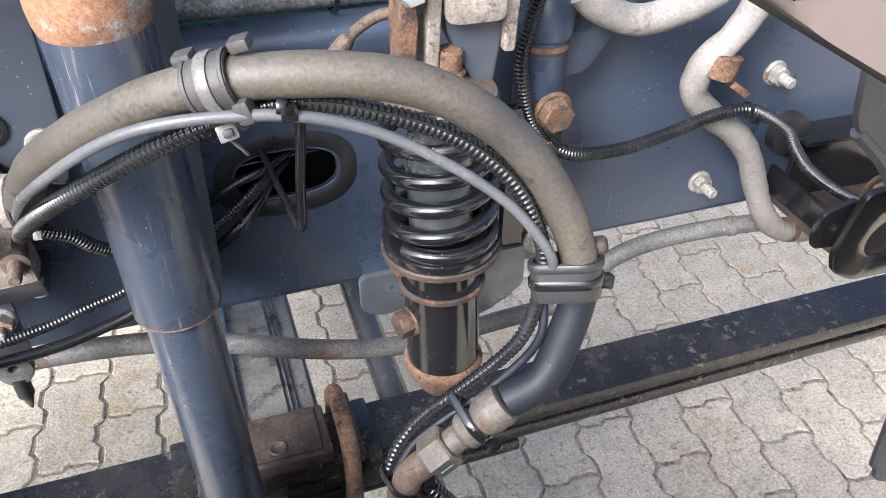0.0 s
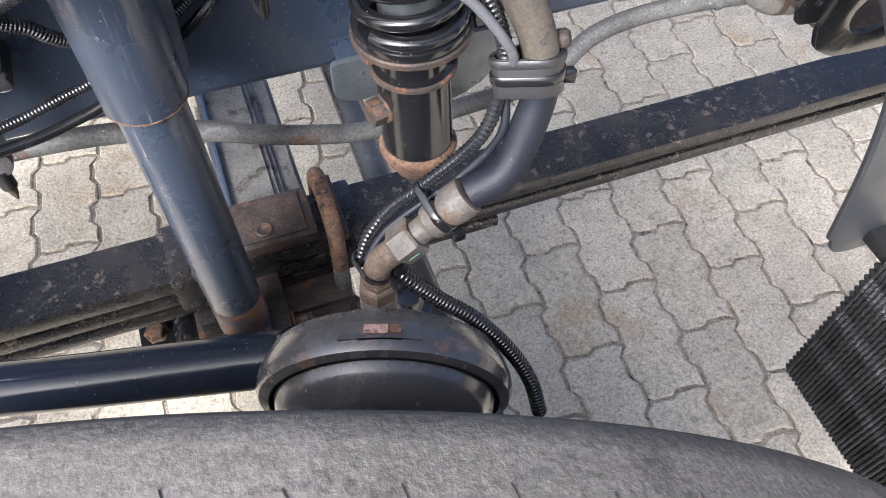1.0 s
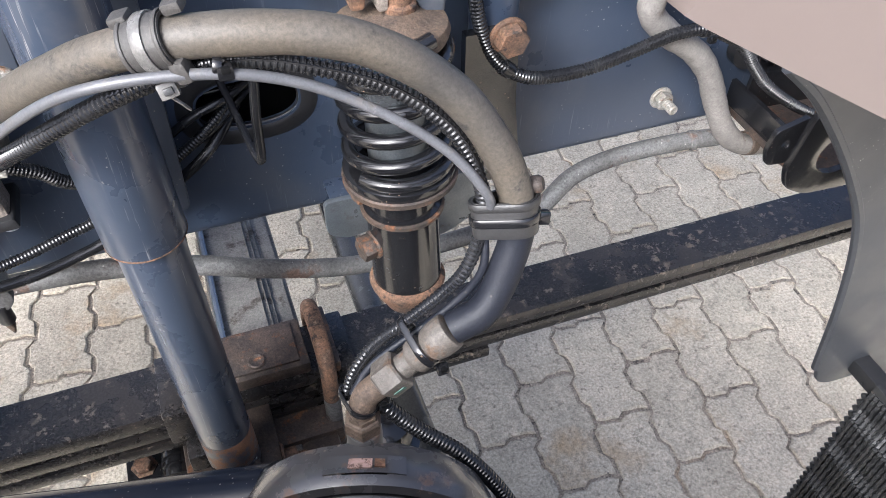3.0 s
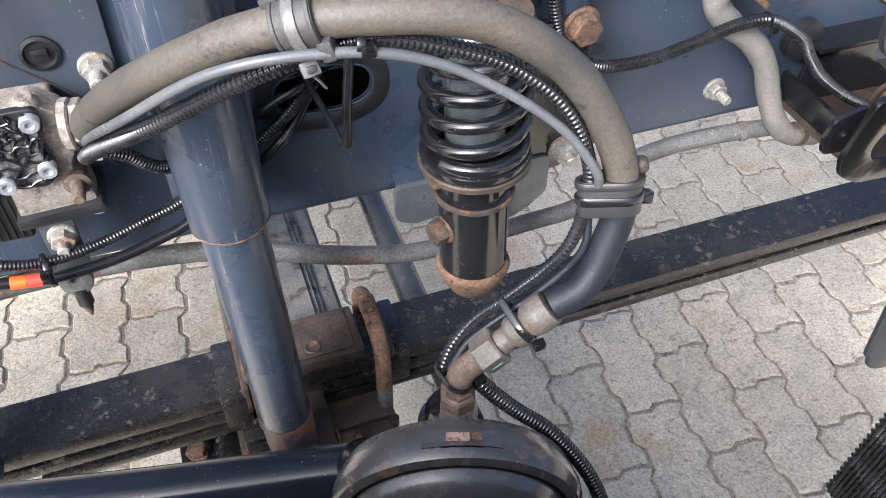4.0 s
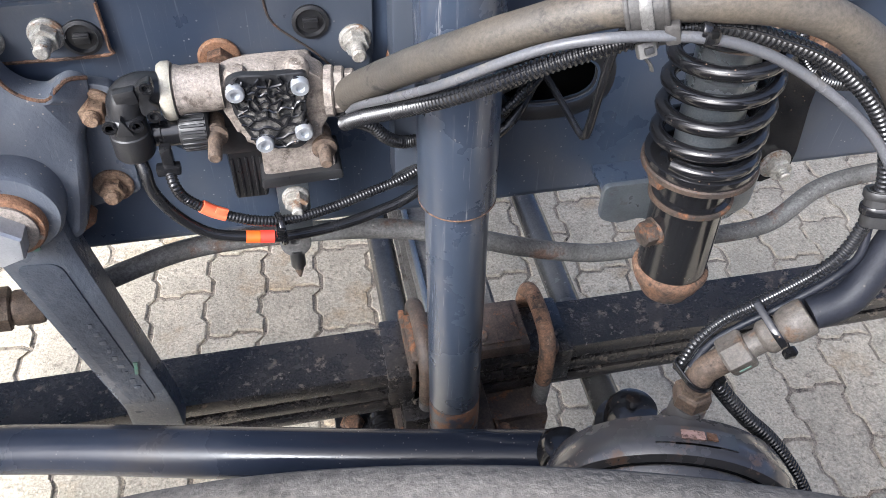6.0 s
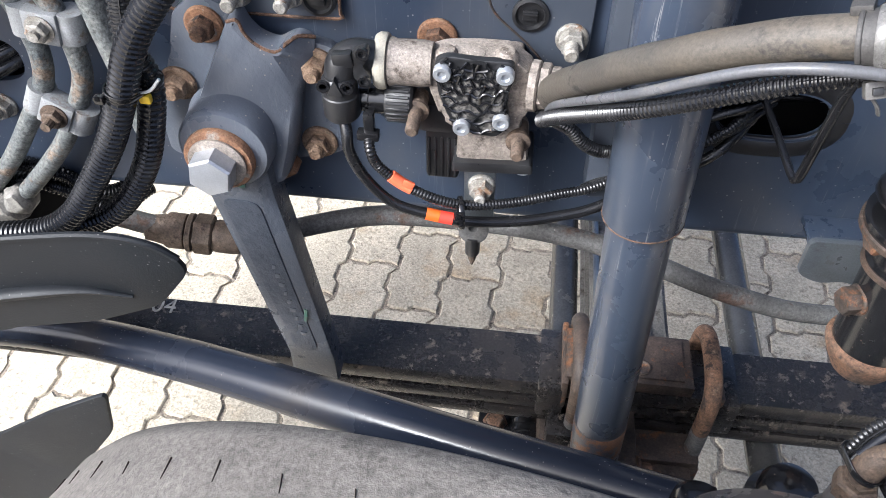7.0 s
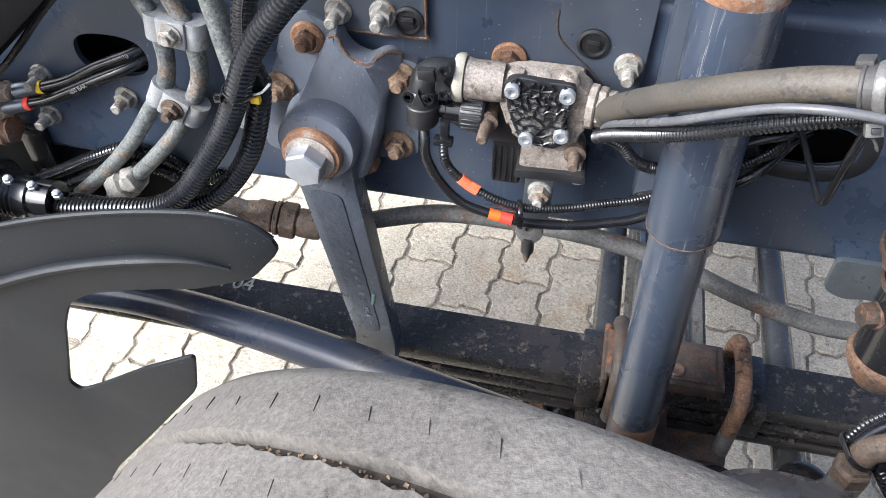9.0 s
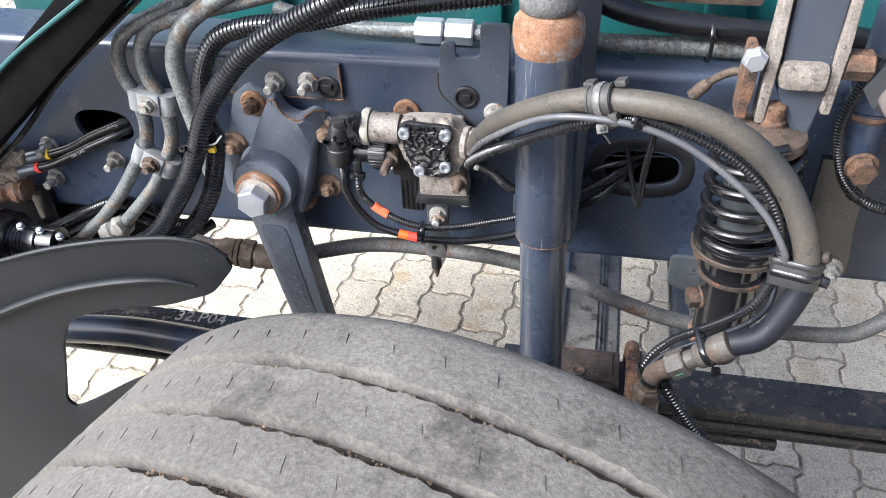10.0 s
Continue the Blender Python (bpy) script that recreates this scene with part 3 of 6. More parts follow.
def neck_form(co):
    x, y, z = co
    front = (-0.012 - y) / 0.022
    y -= front * 0.016 * min(1.0, max(0.0, (0.94 - z) / 0.09))
    side = min(1.0, max(0.0, (x + 0.452 + 0.10 * (0.94 - z)) / 0.022))
    y += front * 0.020 * side
    return Vector((x, y, z))


outline = [(-0.545, 0.862), (-0.548, 0.826), (-0.520, 0.800), (-0.480, 0.795), (-0.462, 0.806), (-0.452, 0.840), (-0.443, 0.890), (-0.430, 0.925)]
bm = bmesh.new()
slab(bm, rounded(neck_top + outline[::-1], 0.006, 3), -0.034, -0.012, (), 0.006, neck_form)
part("neck", bm, M_cast, br)
part("worn_edge", tube([neck_form(Vector((x, -0.0325, z - 0.0025))) for x, z in neck_top], 0.0017, 6, 0.004), M_rust, br, "rust-worn scalloped edge")
bm = bmesh.new()
box(bm, (-0.468, -0.024, 0.801), (0.022, 0.020, 0.011), 0.003, (0, -35, 0))
part("rust_ear", bm, M_rustlight, br, "orange rusted lug")
bm = bmesh.new()
turn(bm, [(0.045, -0.012), (0.0425, 0.0), (0.0415, 0.024), (0.039, 0.028), (0.030, 0.029)], (-0.508, -0.040, 0.852), OUT, 44)
part("boss", bm, M_cast, br)
bb = thing("pivot_bolt", (-0.511, -0.069, 0.847), "large bright hex bolt with a rusty washer on the drop arm", "bolt")
bm = bmesh.new()
turn(bm, [(0.020, 0), (0.0315, 0.0), (0.0315, 0.006), (0.030, 0.008), (0.024, 0.009)], (-0.511, -0.069, 0.847), OUT, 40)
part("washer", bm, M_rustlight, bb, "rusty thick washer")
bm = bmesh.new()
turn(bm, [(0.026, 0.009), (0.026, 0.011), (0.024, 0.012)], (-0.511, -0.069, 0.847), OUT, 32)
part("collar", bm, M_alu, bb)
bm = bmesh.new()
turn(bm, [(0.0208, 0.012), (0.0208, 0.028), (0.0192, 0.0305), (0.016, 0.031)], (-0.512, -0.069, 0.846), OUT, 6, 0.35)
part("hex_head", bm, M_bright, bb, "bright zinc hex head", 25)

arm = thing("drop_arm", (-0.47, -0.05, 0.50), "dark painted forged steering drop arm hanging from the bracket", "steering arm")
bm = bmesh.new()
left = [(-0.543, 0.85), (-0.536, 0.80), (-0.494, 0.55), (-0.495, 0.50)]
right = [(-0.440, 0.50), (-0.440, 0.54), (-0.472, 0.80), (-0.475, 0.85)]
cap = [(-0.509 + 0.036 * math.cos(a), 0.848 + 0.036 * math.sin(a)) for a in np.linspace(0.0, math.pi, 12)]
slab(bm, [left[3], *right, *cap[1:-1], *left[:3]], -0.062, -0.035, (), 0.006)
part("arm_body", bm, M_arm, arm)
bm = bmesh.new()
slab(bm, rounded([(-0.526, 0.790), (-0.489, 0.788), (-0.457, 0.56), (-0.483, 0.56)], 0.012), -0.0635, -0.0600, (), 0.001)
ob = part("web_panel", bm, material("rough_casting", (0.040, 0.047, 0.062), (0.03, 0.036, 0.05), 60, 0.5, 0, 1.0, 130, DUST, 0.12), arm, "rough cast web panel")

for k in range(9):
    bm = bmesh.new()
    box(bm, (-0.488 + 0.0022 * k, -0.0640, 0.700 - 0.0135 * k), (0.0035 + 0.0015 * (k % 3), 0.0008, 0.006), 0.0003, (0, 8, 0))
    part("cast_mark", bm, M_arm, arm)
bm = bmesh.new()
turn(bm, [(0.0045, 0), (0.004, 0.0008), (0.0, 0.001)], (-0.501, -0.0635, 0.810), OUT, 12)
part("paint_dot", bm, M_green, arm, "green paint dot")
bm = bmesh.new()
box(bm, (-0.464, -0.0640, 0.625), (0.004, 0.001, 0.020), 0.0004, (0, 8, 0))
part("paint_dot", bm, M_green, arm, "green paint stroke")

# ---- leaf spring ----
spring = thing("leaf_spring", (-0.1, 0, 0.44), "black steel leaf spring pack with worn dusty faces", "leaf spring")


def leaf(z_top, thick, x0, x1, y0=-0.036, y1=0.041, end_rise=0.0):
    bm = bmesh.new()
    xs = np.linspace(x0, x1, 40)
    prof = [(y0, 0.25), (y0 + 0.002, 0.0), (y1 - 0.002, 0.0), (y1, 0.25), (y1, 0.75), (y1 - 0.002, 1.0), (y0 + 0.002, 1.0), (y0, 0.75)]
    rings = []
    for x in xs:
        d = abs(x + 0.1)
        th = thick * (1.0 - 0.25 * min(1, d / 1.2))
        zt = z_top + end_rise * (d / 1.2) ** 2
        rings.append([bm.verts.new((x, y, zt - th * k)) for y, k in prof])
    for a, b in zip(rings, rings[1:]):
        for i in range(8):
            j = (i + 1) % 8
            bm.faces.new((a[i], a[j], b[j], b[i]))
    bm.faces.new(rings[0])
    bm.faces.new(rings[-1][::-1])
    return bm


part("leaf", leaf(0.500, 0.026, -1.35, 1.35), M_leaf, spring, "upper spring leaf")
part("leaf", leaf(0.466, 0.022, -1.30, 1.30, -0.034, 0.039), M_leaf, spring, "second spring leaf")
part("leaf", leaf(0.438, 0.020, -0.42, 0.22, -0.034, 0.039), M_leaf, spring, "short lower spring leaf")
lettering("32.P04", 0.024, (-0.766, 0.014, 0.5004), (1, 0.02, 0), (0.15, 1, 0), M_mark, spring, "worn white stamped letters")
clampset = thing("spring_clamp", (-0.1, 0, 0.5), "rusty spring clamp plate on the leaf spring", "clamp plate")
bm = bmesh.new()
box(bm, (-0.096, 0.002, 0.511), (0.150, 0.074, 0.020), 0.004)
box(bm, (-0.096, 0.002, 0.522), (0.128, 0.060, 0.004), 0.002)
part("top_plate", bm, M_rustdark, clampset)
bm = bmesh.new()
turn(bm, [(0.011, 0), (0.011, 0.002), (0.009, 0.003), (0.006, 0.001), (0, 0.001)], (-0.082, -0.014, 0.5235), (0, 0, 1), 20)
part("centre_pin", bm, M_rustdark, clampset)
for x in (-0.185, 0.018):
    bm = bmesh.new()
    box(bm, (x, 0.002, 0.474), (0.034, 0.090, 0.062), 0.005)
    part("side_block", bm, M_leaf, clampset)
    bm = bmesh.new()
    box(bm, (x + (0.014 if x < 0 else -0.008), 0.004, 0.492), (0.008, 0.094, 0.050), 0.0025)
    part("spacer_plate", bm, M_rustdark, clampset, "rusty spacer plate")
for x in (-0.155, -0.004):
    ub = thing("u_bolt", (x, 0, 0.36), "rusty steel u-bolt round the leaf spring", "u-bolt", "spring u-bolts")
    pts = [(x, -0.052, 0.36), (x, -0.052, 0.44), (x, -0.051, 0.505), (x, -0.040, 0.532), (x, -0.016, 0.542), (x, 0.018, 0.542), (x, 0.042, 0.532), (x, 0.053, 0.505), (x, 0.054, 0.44), (x, 0.054, 0.36)]
    part("rod", tube(pts, 0.0104, 14), M_rustdark if x < -0.1 else M_rust, ub)
    part("worn_patch", tube([(x, -0.0522, 0.462), (x, -0.0522, 0.445), (x, -0.0522, 0.405)], 0.0107, 14), M_pipe, ub, "pale worn patch")
    for y in (-0.052, 0.054):
        bm = bmesh.new()
        turn(bm, [(0.019, 0.0), (0.019, 0.02), (0.016, 0.022)], (x, y, 0.352), (0, 0, 1), 6)
        part("nut", bm, M_rust, ub, "", 25)
seat = thing("axle_seat", (-0.1, 0, 0.35), "dark rusty axle seat block below the spring", "axle seat")
bm = bmesh.new()
box(bm, (-0.095, 0.0, 0.385), (0.20, 0.15, 0.07), 0.01)
part("block", bm, M_rustdark, seat)
bm = bmesh.new()
box(bm, (-0.165, -0.054, 0.408), (0.044, 0.036, 0.080), 0.006)
part("shoe", bm, M_leaf, seat, "black shoe round the u-bolt's foot")
bm = bmesh.new()
box(bm, (-0.03, -0.080, 0.392), (0.05, 0.04, 0.04), 0.01)
part("lug", bm, M_rustdark, seat)

adj = thing("brake_adjuster", (-0.21, -0.02, 0.36), "black oily brake adjuster beside the axle seat", "brake adjuster")
bm = bmesh.new()
rows_ = [(0.010, 0.0), (0.022, 0.002)]
for k in range(5):
    rows_ += [(0.0225, 0.008 + 0.011 * k), (0.0225, 0.014 + 0.011 * k), (0.0200, 0.016 + 0.011 * k), (0.0200, 0.018 + 0.011 * k)]
turn(bm, rows_ + [(0.012, 0.066)], (-0.208, -0.052, 0.372), (0.05, 1, 0.05), 24)
part("ribbed_body", bm, M_gloss, adj)
bm = bmesh.new()
box(bm, (-0.249, -0.012, 0.366), (0.046, 0.052, 0.020), 0.005)
part("lug", bm, M_gloss, adj)
bm = bmesh.new()
turn(bm, [(0.0165, 0.0), (0.0165, 0.004), (0.0125, 0.0045), (0.0125, 0.014), (0.0105, 0.016)], (-0.249, -0.018, 0.376), (0, -0.2, 1), 6)
part("bolt_head", bm, M_rust, adj, "rusty hex bolt head", 25)
bm = bmesh.new()
box(bm, (-0.178, -0.040, 0.388), (0.006, 0.060, 0.060), 0.0015, (0, 6, 0))
part("edge_plate", bm, M_galv, adj, "bare steel edge plate")
knuckle = thing("steering_knuckle", (0.018, -0.207, 0.40), "black steering knuckle with a glossy domed king pin cap", "steering knuckle")
bm = bmesh.new()
turn(bm, [(0.034, -0.09), (0.034, -0.034), (0.027, -0.030), (0.027, -0.012), (0.023, -0.003), (0.013, 0.001), (0.0, 0.002)], (0.023, -0.207, 0.633), (0, 0, 1), 32)
part("king_pin_cap", bm, M_gloss, knuckle, "glossy black domed cap")
bm = bmesh.new()
turn(bm, [(0.044, 0.0), (0.046, 0.02), (0.046, 0.17), (0.042, 0.20), (0.036, 0.21)], (0.018, -0.207, 0.335), (0, 0, 1), 32)
box(bm, (-0.040, -0.207, 0.37), (0.10, 0.08, 0.07), 0.01)
part("knuckle_body", bm, M_link, knuckle)

# ---- axle and track rod ----
axle = thing("front_axle", (-0.1, 0.5, 0.33), "grey painted front axle beam running under the springs", "axle")
bm = bmesh.new()
prof = [(-0.126, 0.410), (-0.048, 0.412), (-0.043, 0.394), (-0.010, 0.390), (-0.010, 0.376), (-0.050, 0.368), (-0.050, 0.310), (-0.010, 0.300), (-0.010, 0.28), (-0.126, 0.28), (-0.126, 0.30), (-0.095, 0.31), (-0.095, 0.37), (-0.126, 0.39)]
a = [bm.verts.new((x, -0.30, z)) for x, z in prof]
b = [bm.verts.new((x, 1.3, z)) for x, z in prof]
for i in range(len(prof)):
    j = (i + 1) % len(prof)
    bm.faces.new((a[i], a[j], b[j], b[i]))
bm.faces.new(a)
bm.faces.new(b[::-1])
bmesh.ops.bevel(bm, geom=[e for e in bm.edges if abs(e.verts[0].co.y - e.verts[1].co.y) > 1], offset=0.006, segments=2, affect='EDGES')
part("beam", bm, M_axle, axle)
part("brake_pipe", tube([(-0.120, -0.02, 0.417), (-0.118, 0.3, 0.417), (-0.120, 1.25, 0.417)], 0.005, 8, 0.05), M_galv, axle)
part("torsion_tube", tube([(-0.166, -0.05, 0.385), (-0.162, 0.3, 0.385), (-0.160, 1.25, 0.385)], 0.0205, 20, 0.05), M_rod, axle, "dark steel tube beside the axle beam")
rod = thing("track_rod", (0.09, 0.4, 0.38), "bare steel track rod tube below the frame", "track rod")
part("tube", tube([(0.100, -0.30, 0.372), (0.1005, 0.1, 0.372), (0.104, 0.5, 0.372), (0.112, 1.3, 0.372)], 0.0222, 24, 0.05), M_rod, rod)
bm = bmesh.new()
turn(bm, [(0.0, 0), (0.03, 0.005), (0.034, 0.02), (0.03, 0.045), (0.0, 0.05)], (0.10, -0.285, 0.350), (0, 0, 1), 24)
part("ball_joint", bm, M_gloss, rod)

# drag link
link_path = [(-0.072, -0.279, 0.692), (-0.098, -0.270, 0.684), (-0.249, -0.219, 0.648), (-0.400, -0.169, 0.618), (-0.601, -0.104, 0.576), (-0.802, -0.051, 0.529), (-1.003, -0.022, 0.478), (-1.154, -0.004, 0.436)]
drag = thing("drag_link", (-0.4, -0.15, 0.5), "dark blue-grey painted steering drag link tube", "drag link")
part("tube", tube(link_path, 0.0246, 28, 0.02), M_link, drag)
bm = bmesh.new()
turn(bm, [(0.020, 0), (0.024, 0.004), (0.024, 0.03), (0.018, 0.04), (0.0, 0.045)], (-0.085, -0.278, 0.675), (0, 0, 1), 24)
part("ball_joint", bm, M_gloss, drag)

# ---- shock absorber ----
shock = thing("shock_absorber", (-0.135, -0.115, 0.46), "dark blue painted tubular shock absorber with rusty rim", "shock absorber")
S0, S1 = Vector((-0.131, -0.099, 0.455)), Vector((-0.151, -0.089, 1.115))
sd = (S1 - S0).normalized()
bm = bmesh.new()
turn(bm, [(0.0, 0), (0.025, 0.0), (0.0275, 0.006), (0.0285, 0.012), (0.0285, 0.43), (0.012, 0.43)], S0, sd, 40)
part("lower_tube", bm, M_shock, shock)
bm = bmesh.new()
turn(bm, [(0.0295, 0.386), (0.0332, 0.386), (0.0338, 0.388), (0.0336, 0.628), (0.02, 0.628)], S0, sd, 44)
part("dust_cover", bm, M_shock, shock)
bm = bmesh.new()
turn(bm, [(0.0286, 0.030), (0.0290, 0.031), (0.0290, 0.078), (0.0286, 0.080)], S0, sd, 40)
part("worn_band", bm, M_shockrust, shock, "paint worn to rust")
bm = bmesh.new()
turn(bm, [(0.0333, 0.3856), (0.0342, 0.3862), (0.0341, 0.3872)], S0, sd, 44)
part("cover_lip", bm, M_rust, shock, "thin rusty lip")
bm = bmesh.new()
turn(bm, [(0.0335, 0.618), (0.0352, 0.624), (0.0362, 0.634), (0.0360, 0.644), (0.0345, 0.652), (0.030, 0.657), (0.026, 0.660), (0.026, 0.664)], S0, sd, 44)
part("top_cap", bm, M_rustlight, shock, "rusty top cap")
bm = bmesh.new()
turn(bm, [(0.024, 0.658), (0.029, 0.663), (0.030, 0.670), (0.0285, 0.678), (0.027, 0.680), (0.030, 0.683), (0.031, 0.700), (0.028, 0.716), (0.024, 0.724)], S0, sd, 36)
part("rubber_mount", bm, M_pipe, shock, "grey rubber mount")
bm = bmesh.new()
turn(bm, [(0.034, 0), (0.034, 0.05), (0.03, 0.054), (0.0, 0.054)], (-0.16, -0.118, 0.445), (1, 0, 0), 24)
part("lower_eye", bm, M_rustdark, shock)
bolt((-0.080, -0.110, 0.444), (1, 0, 0), 0.016, 0.014, 0.022, 0.012, M_rust, M_rust, "rusty nut holding the shock absorber's lower eye", "shock_nut")
br2 = thing("shock_bracket", (-0.12, -0.03, 0.43), "rusty steel bracket joining the shock absorber to the axle", "bracket")
bm = bmesh.new()
box(bm, (-0.095, -0.075, 0.435), (0.03, 0.10, 0.05), 0.006)
part("arm", bm, M_rustdark, br2)
# upper mount post behind the shock absorber
post = thing("upper_mount", (-0.1, -0.01, 0.8), "dark painted upright mount behind the shock absorber", "bracket")
bm = bmesh.new()
slab(bm, rounded([(-0.187, 0.80), (-0.105, 0.80), (-0.098, 1.22), (-0.187, 1.22)], 0.006), -0.030, -0.0005, (), 0.002)
part("plate", bm, M_plate, post)

# ---- cab damper with coil spring ----
cd = thing("cab_damper", (0.073, -0.12, 0.69), "gloss black cab damper with a coil spring and rusty seats", "cab damper")
C0 = Vector((0.0800, -0.111, 0.688))
C1 = Vector((0.0710, -0.094, 1.03))
cdir = (C1 - C0).normalized()
bm = bmesh.new()
turn(bm, [(0.0, 0.002), (0.020, 0.002), (0.025, 0.006), (0.0275, 0.012), (0.033, 0.022), (0.0368, 0.032), (0.030, 0.034)], C0, cdir, 36)
part("bottom_cup", bm, M_rust, cd, "rusty bottom cup")
bm = bmesh.new()
turn(bm, [(0.030, 0.030), (0.0368, 0.032), (0.0378, 0.036), (0.0362, 0.040), (0.034, 0.042)], C0, cdir, 36)
part("rust_ring", bm, M_rust, cd)
bm = bmesh.new()
turn(bm, [(0.0335, 0.040), (0.0335, 0.129), (0.036, 0.131), (0.036, 0.136), (0.0325, 0.138), (0.0325, 0.165)], C0, cdir, 40)
part("lower_body", bm, M_gloss, cd)
bm = bmesh.new()
turn(bm, [(0.033, 0.160), (0.038, 0.160), (0.038, 0.164), (0.033, 0.166)], C0, cdir, 36)
part("rust_ring", bm, M_rust, cd)
bm = bmesh.new()
turn(bm, [(0.030, 0.162), (0.046, 0.166), (0.0495, 0.172), (0.0495, 0.180), (0.045, 0.182), (0.026, 0.178), (0.024, 0.30)], C0, cdir, 40)
part("spring_seat", bm, M_gloss, cd)
bm = bmesh.new()
turn(bm, [(0.0490, 0.1655), (0.0512, 0.167), (0.0512, 0.1715), (0.0490, 0.173), (0.0490, 0.1655)], C0, cdir, 44, 0.0, False)
part("seat_rim", bm, M_rustdark, cd, "rusty rim of the spring seat")
bm = bmesh.new()
turn(bm, [(0.0345, 0.130), (0.0385, 0.1305), (0.0385, 0.134), (0.0345, 0.1355), (0.0345, 0.130)], C0, cdir, 44, 0.0, False)
part("flange_rim", bm, M_rustdark, cd, "rusty flange")
bm = bmesh.new()
turn(bm, [(0.0265, 0.19), (0.0265, 0.24), (0.0285, 0.242), (0.0285, 0.262), (0.026, 0.264), (0.026, 0.305)], C0, cdir, 32)
part("piston_cover", bm, M_galv, cd, "bare metal piston cover")
ax, ay, az = frame_of(cdir)
coil = []
turns, h0, pitch = 5.3, 0.186, 0.0255
for i in range(int(turns * 28)):
    t = i / 28
    h = h0 + pitch * max(0.0, t - 0.35)
    coil.append(C0 + cdir * h + (ax * math.cos(2 * math.pi * t) + ay * math.sin(2 * math.pi * t)) * 0.0425)
part("coil", sweep(bmesh.new(), coil, 0.0066, 10), M_gloss, cd)
bm = bmesh.new()
turn(bm, [(0.03, 0.298), (0.044, 0.299), (0.046, 0.305), (0.044, 0.311), (0.030, 0.314), (0.018, 0.320)], C0, cdir, 36)
part("upper_seat", bm, M_fit, cd, "dirty tan spring seat")
for h, m_ in ((0.095, M_rustdark), (0.165, M_rustdark)):
    p = C0 + cdir * h
    bolt(p + Vector((-0.030, -0.006, 0)), (-1, -0.25, 0), 0.0125, 0.012, 0.014, 0.0, m_, m_, "rusty bolt head on the cab damper", "damper_bolt")
dbk = thing("damper_bracket", (0.1, -0.06, 0.72), "bare grey steel bracket carrying the cab damper", "bracket")
bm = bmesh.new()
slab(bm, rounded([(0.012, 0.80), (0.013, 0.757), (0.034, 0.747), (0.060, 0.752), (0.10, 0.722), (0.133, 0.719), (0.155, 0.730), (0.180, 0.750), (0.178, 0.80)], 0.008), -0.064, -0.058, (), 0.002)
part("cradle", bm, M_galv, dbk, "bare grey cradle plate")
bm = bmesh.new()
slab(bm, [(0.150, 0.95), (0.153, 0.81), (0.158, 0.792), (0.170, 0.781), (0.186, 0.778), (0.202, 0.784), (0.212, 0.797), (0.212, 0.815), (0.204, 0.87), (0.200, 0.95)], -0.060, -0.050)
part("side_plate", bm, M_gloss, dbk, "black mounting plate")
bm = bmesh.new()
box(bm, (0.10, -0.028, 0.77), (0.15, 0.056, 0.008), 0.002)
part("foot", bm, M_rail, dbk)
bolt((0.192, -0.060, 0.802), OUT, 0.0125, 0.010, 0.0165, 0.010, M_zinc, M_zinc, "zinc nut on the cab damper bracket")

# ---- air valve ----
valve = thing("air_valve", (-0.285, -0.02, 0.83), "grimy cast aluminium air valve with a ribbed black cover", "valve")
bm = bmesh.new()
slab(bm, rounded([(-0.331, 0.948), (-0.315, 0.955), (-0.290, 0.957), (-0.262, 0.957), (-0.252, 0.949), (-0.244, 0.943), (-0.243, 0.908), (-0.252, 0.893), (-0.243, 0.880), (-0.241, 0.850), (-0.304, 0.848), (-0.303, 0.878), (-0.316, 0.897), (-0.327, 0.920)], 0.006), -0.054, -0.028, (), 0.006)
part("body", bm, M_alu, valve)
bm = bmesh.new()
slab(bm, rounded([(-0.322, 0.940), (-0.252, 0.940), (-0.250, 0.862), (-0.295, 0.862)], 0.006), -0.029, -0.001, (), 0.002)
part("rear_body", bm, M_alu, valve)
for x, zt in ((-0.312, 0.960), (-0.288, 0.9585), (-0.265, 0.962)):
    bm = bmesh.new()
    turn(bm, [(0.0, 0), (0.006, 0.0008), (0.0092, 0.005), (0.0095, 0.030), (0.006, 0.034), (0, 0.035)], (x, -0.050, zt), (0, 0.1, -1), 18)
    part("casting_boss", bm, M_alu, valve)
bm = bmesh.new()
turn(bm, [(0.0175, -0.004), (0.0188, 0.004), (0.0185, 0.026), (0.0200, 0.030), (0.017, 0.033)], (-0.328, -0.044, 0.9405), (-1, 0.0, 0.0), 32)
part("inlet_port", bm, M_alu, valve)
bm = bmesh.new()
turn(bm, [(0.016, 0.032), (0.0218, 0.032), (0.0228, 0.034), (0.0228, 0.039), (0.021, 0.042), (0.012, 0.043)], (-0.328, -0.044, 0.9405), (-1, 0.0, 0.0), 32)
part("inlet_ring", bm, M_cream, valve, "cream plastic ring")
for x, r, n_, tw in ((-0.245, 0.0205, 12, 0.0), (-0.237, 0.0190, 8, 0.2), (-0.229, 0.0165, 8, 0.1)):
    bm = bmesh.new()
    turn(bm, [(r, 0), (r, 0.006), (r * 0.92, 0.0075), (0.01, 0.0075)], (x, -0.050, 0.931), (1, -0.15, 0.03), n_, tw)
    part("outlet_nut", bm, M_alu, valve, "", 25)
cov = [(-0.321, 0.955), (-0.312, 0.960), (-0.287, 0.958), (-0.259, 0.958), (-0.257, 0.943), (-0.263, 0.928), (-0.259, 0.896), (-0.271, 0.885), (-0.293, 0.889), (-0.305, 0.892), (-0.312, 0.911), (-0.318, 0.925)]
bm = bmesh.new()
slab(bm, rounded(cov, 0.005), -0.062, -0.0555, (), 0.0015)
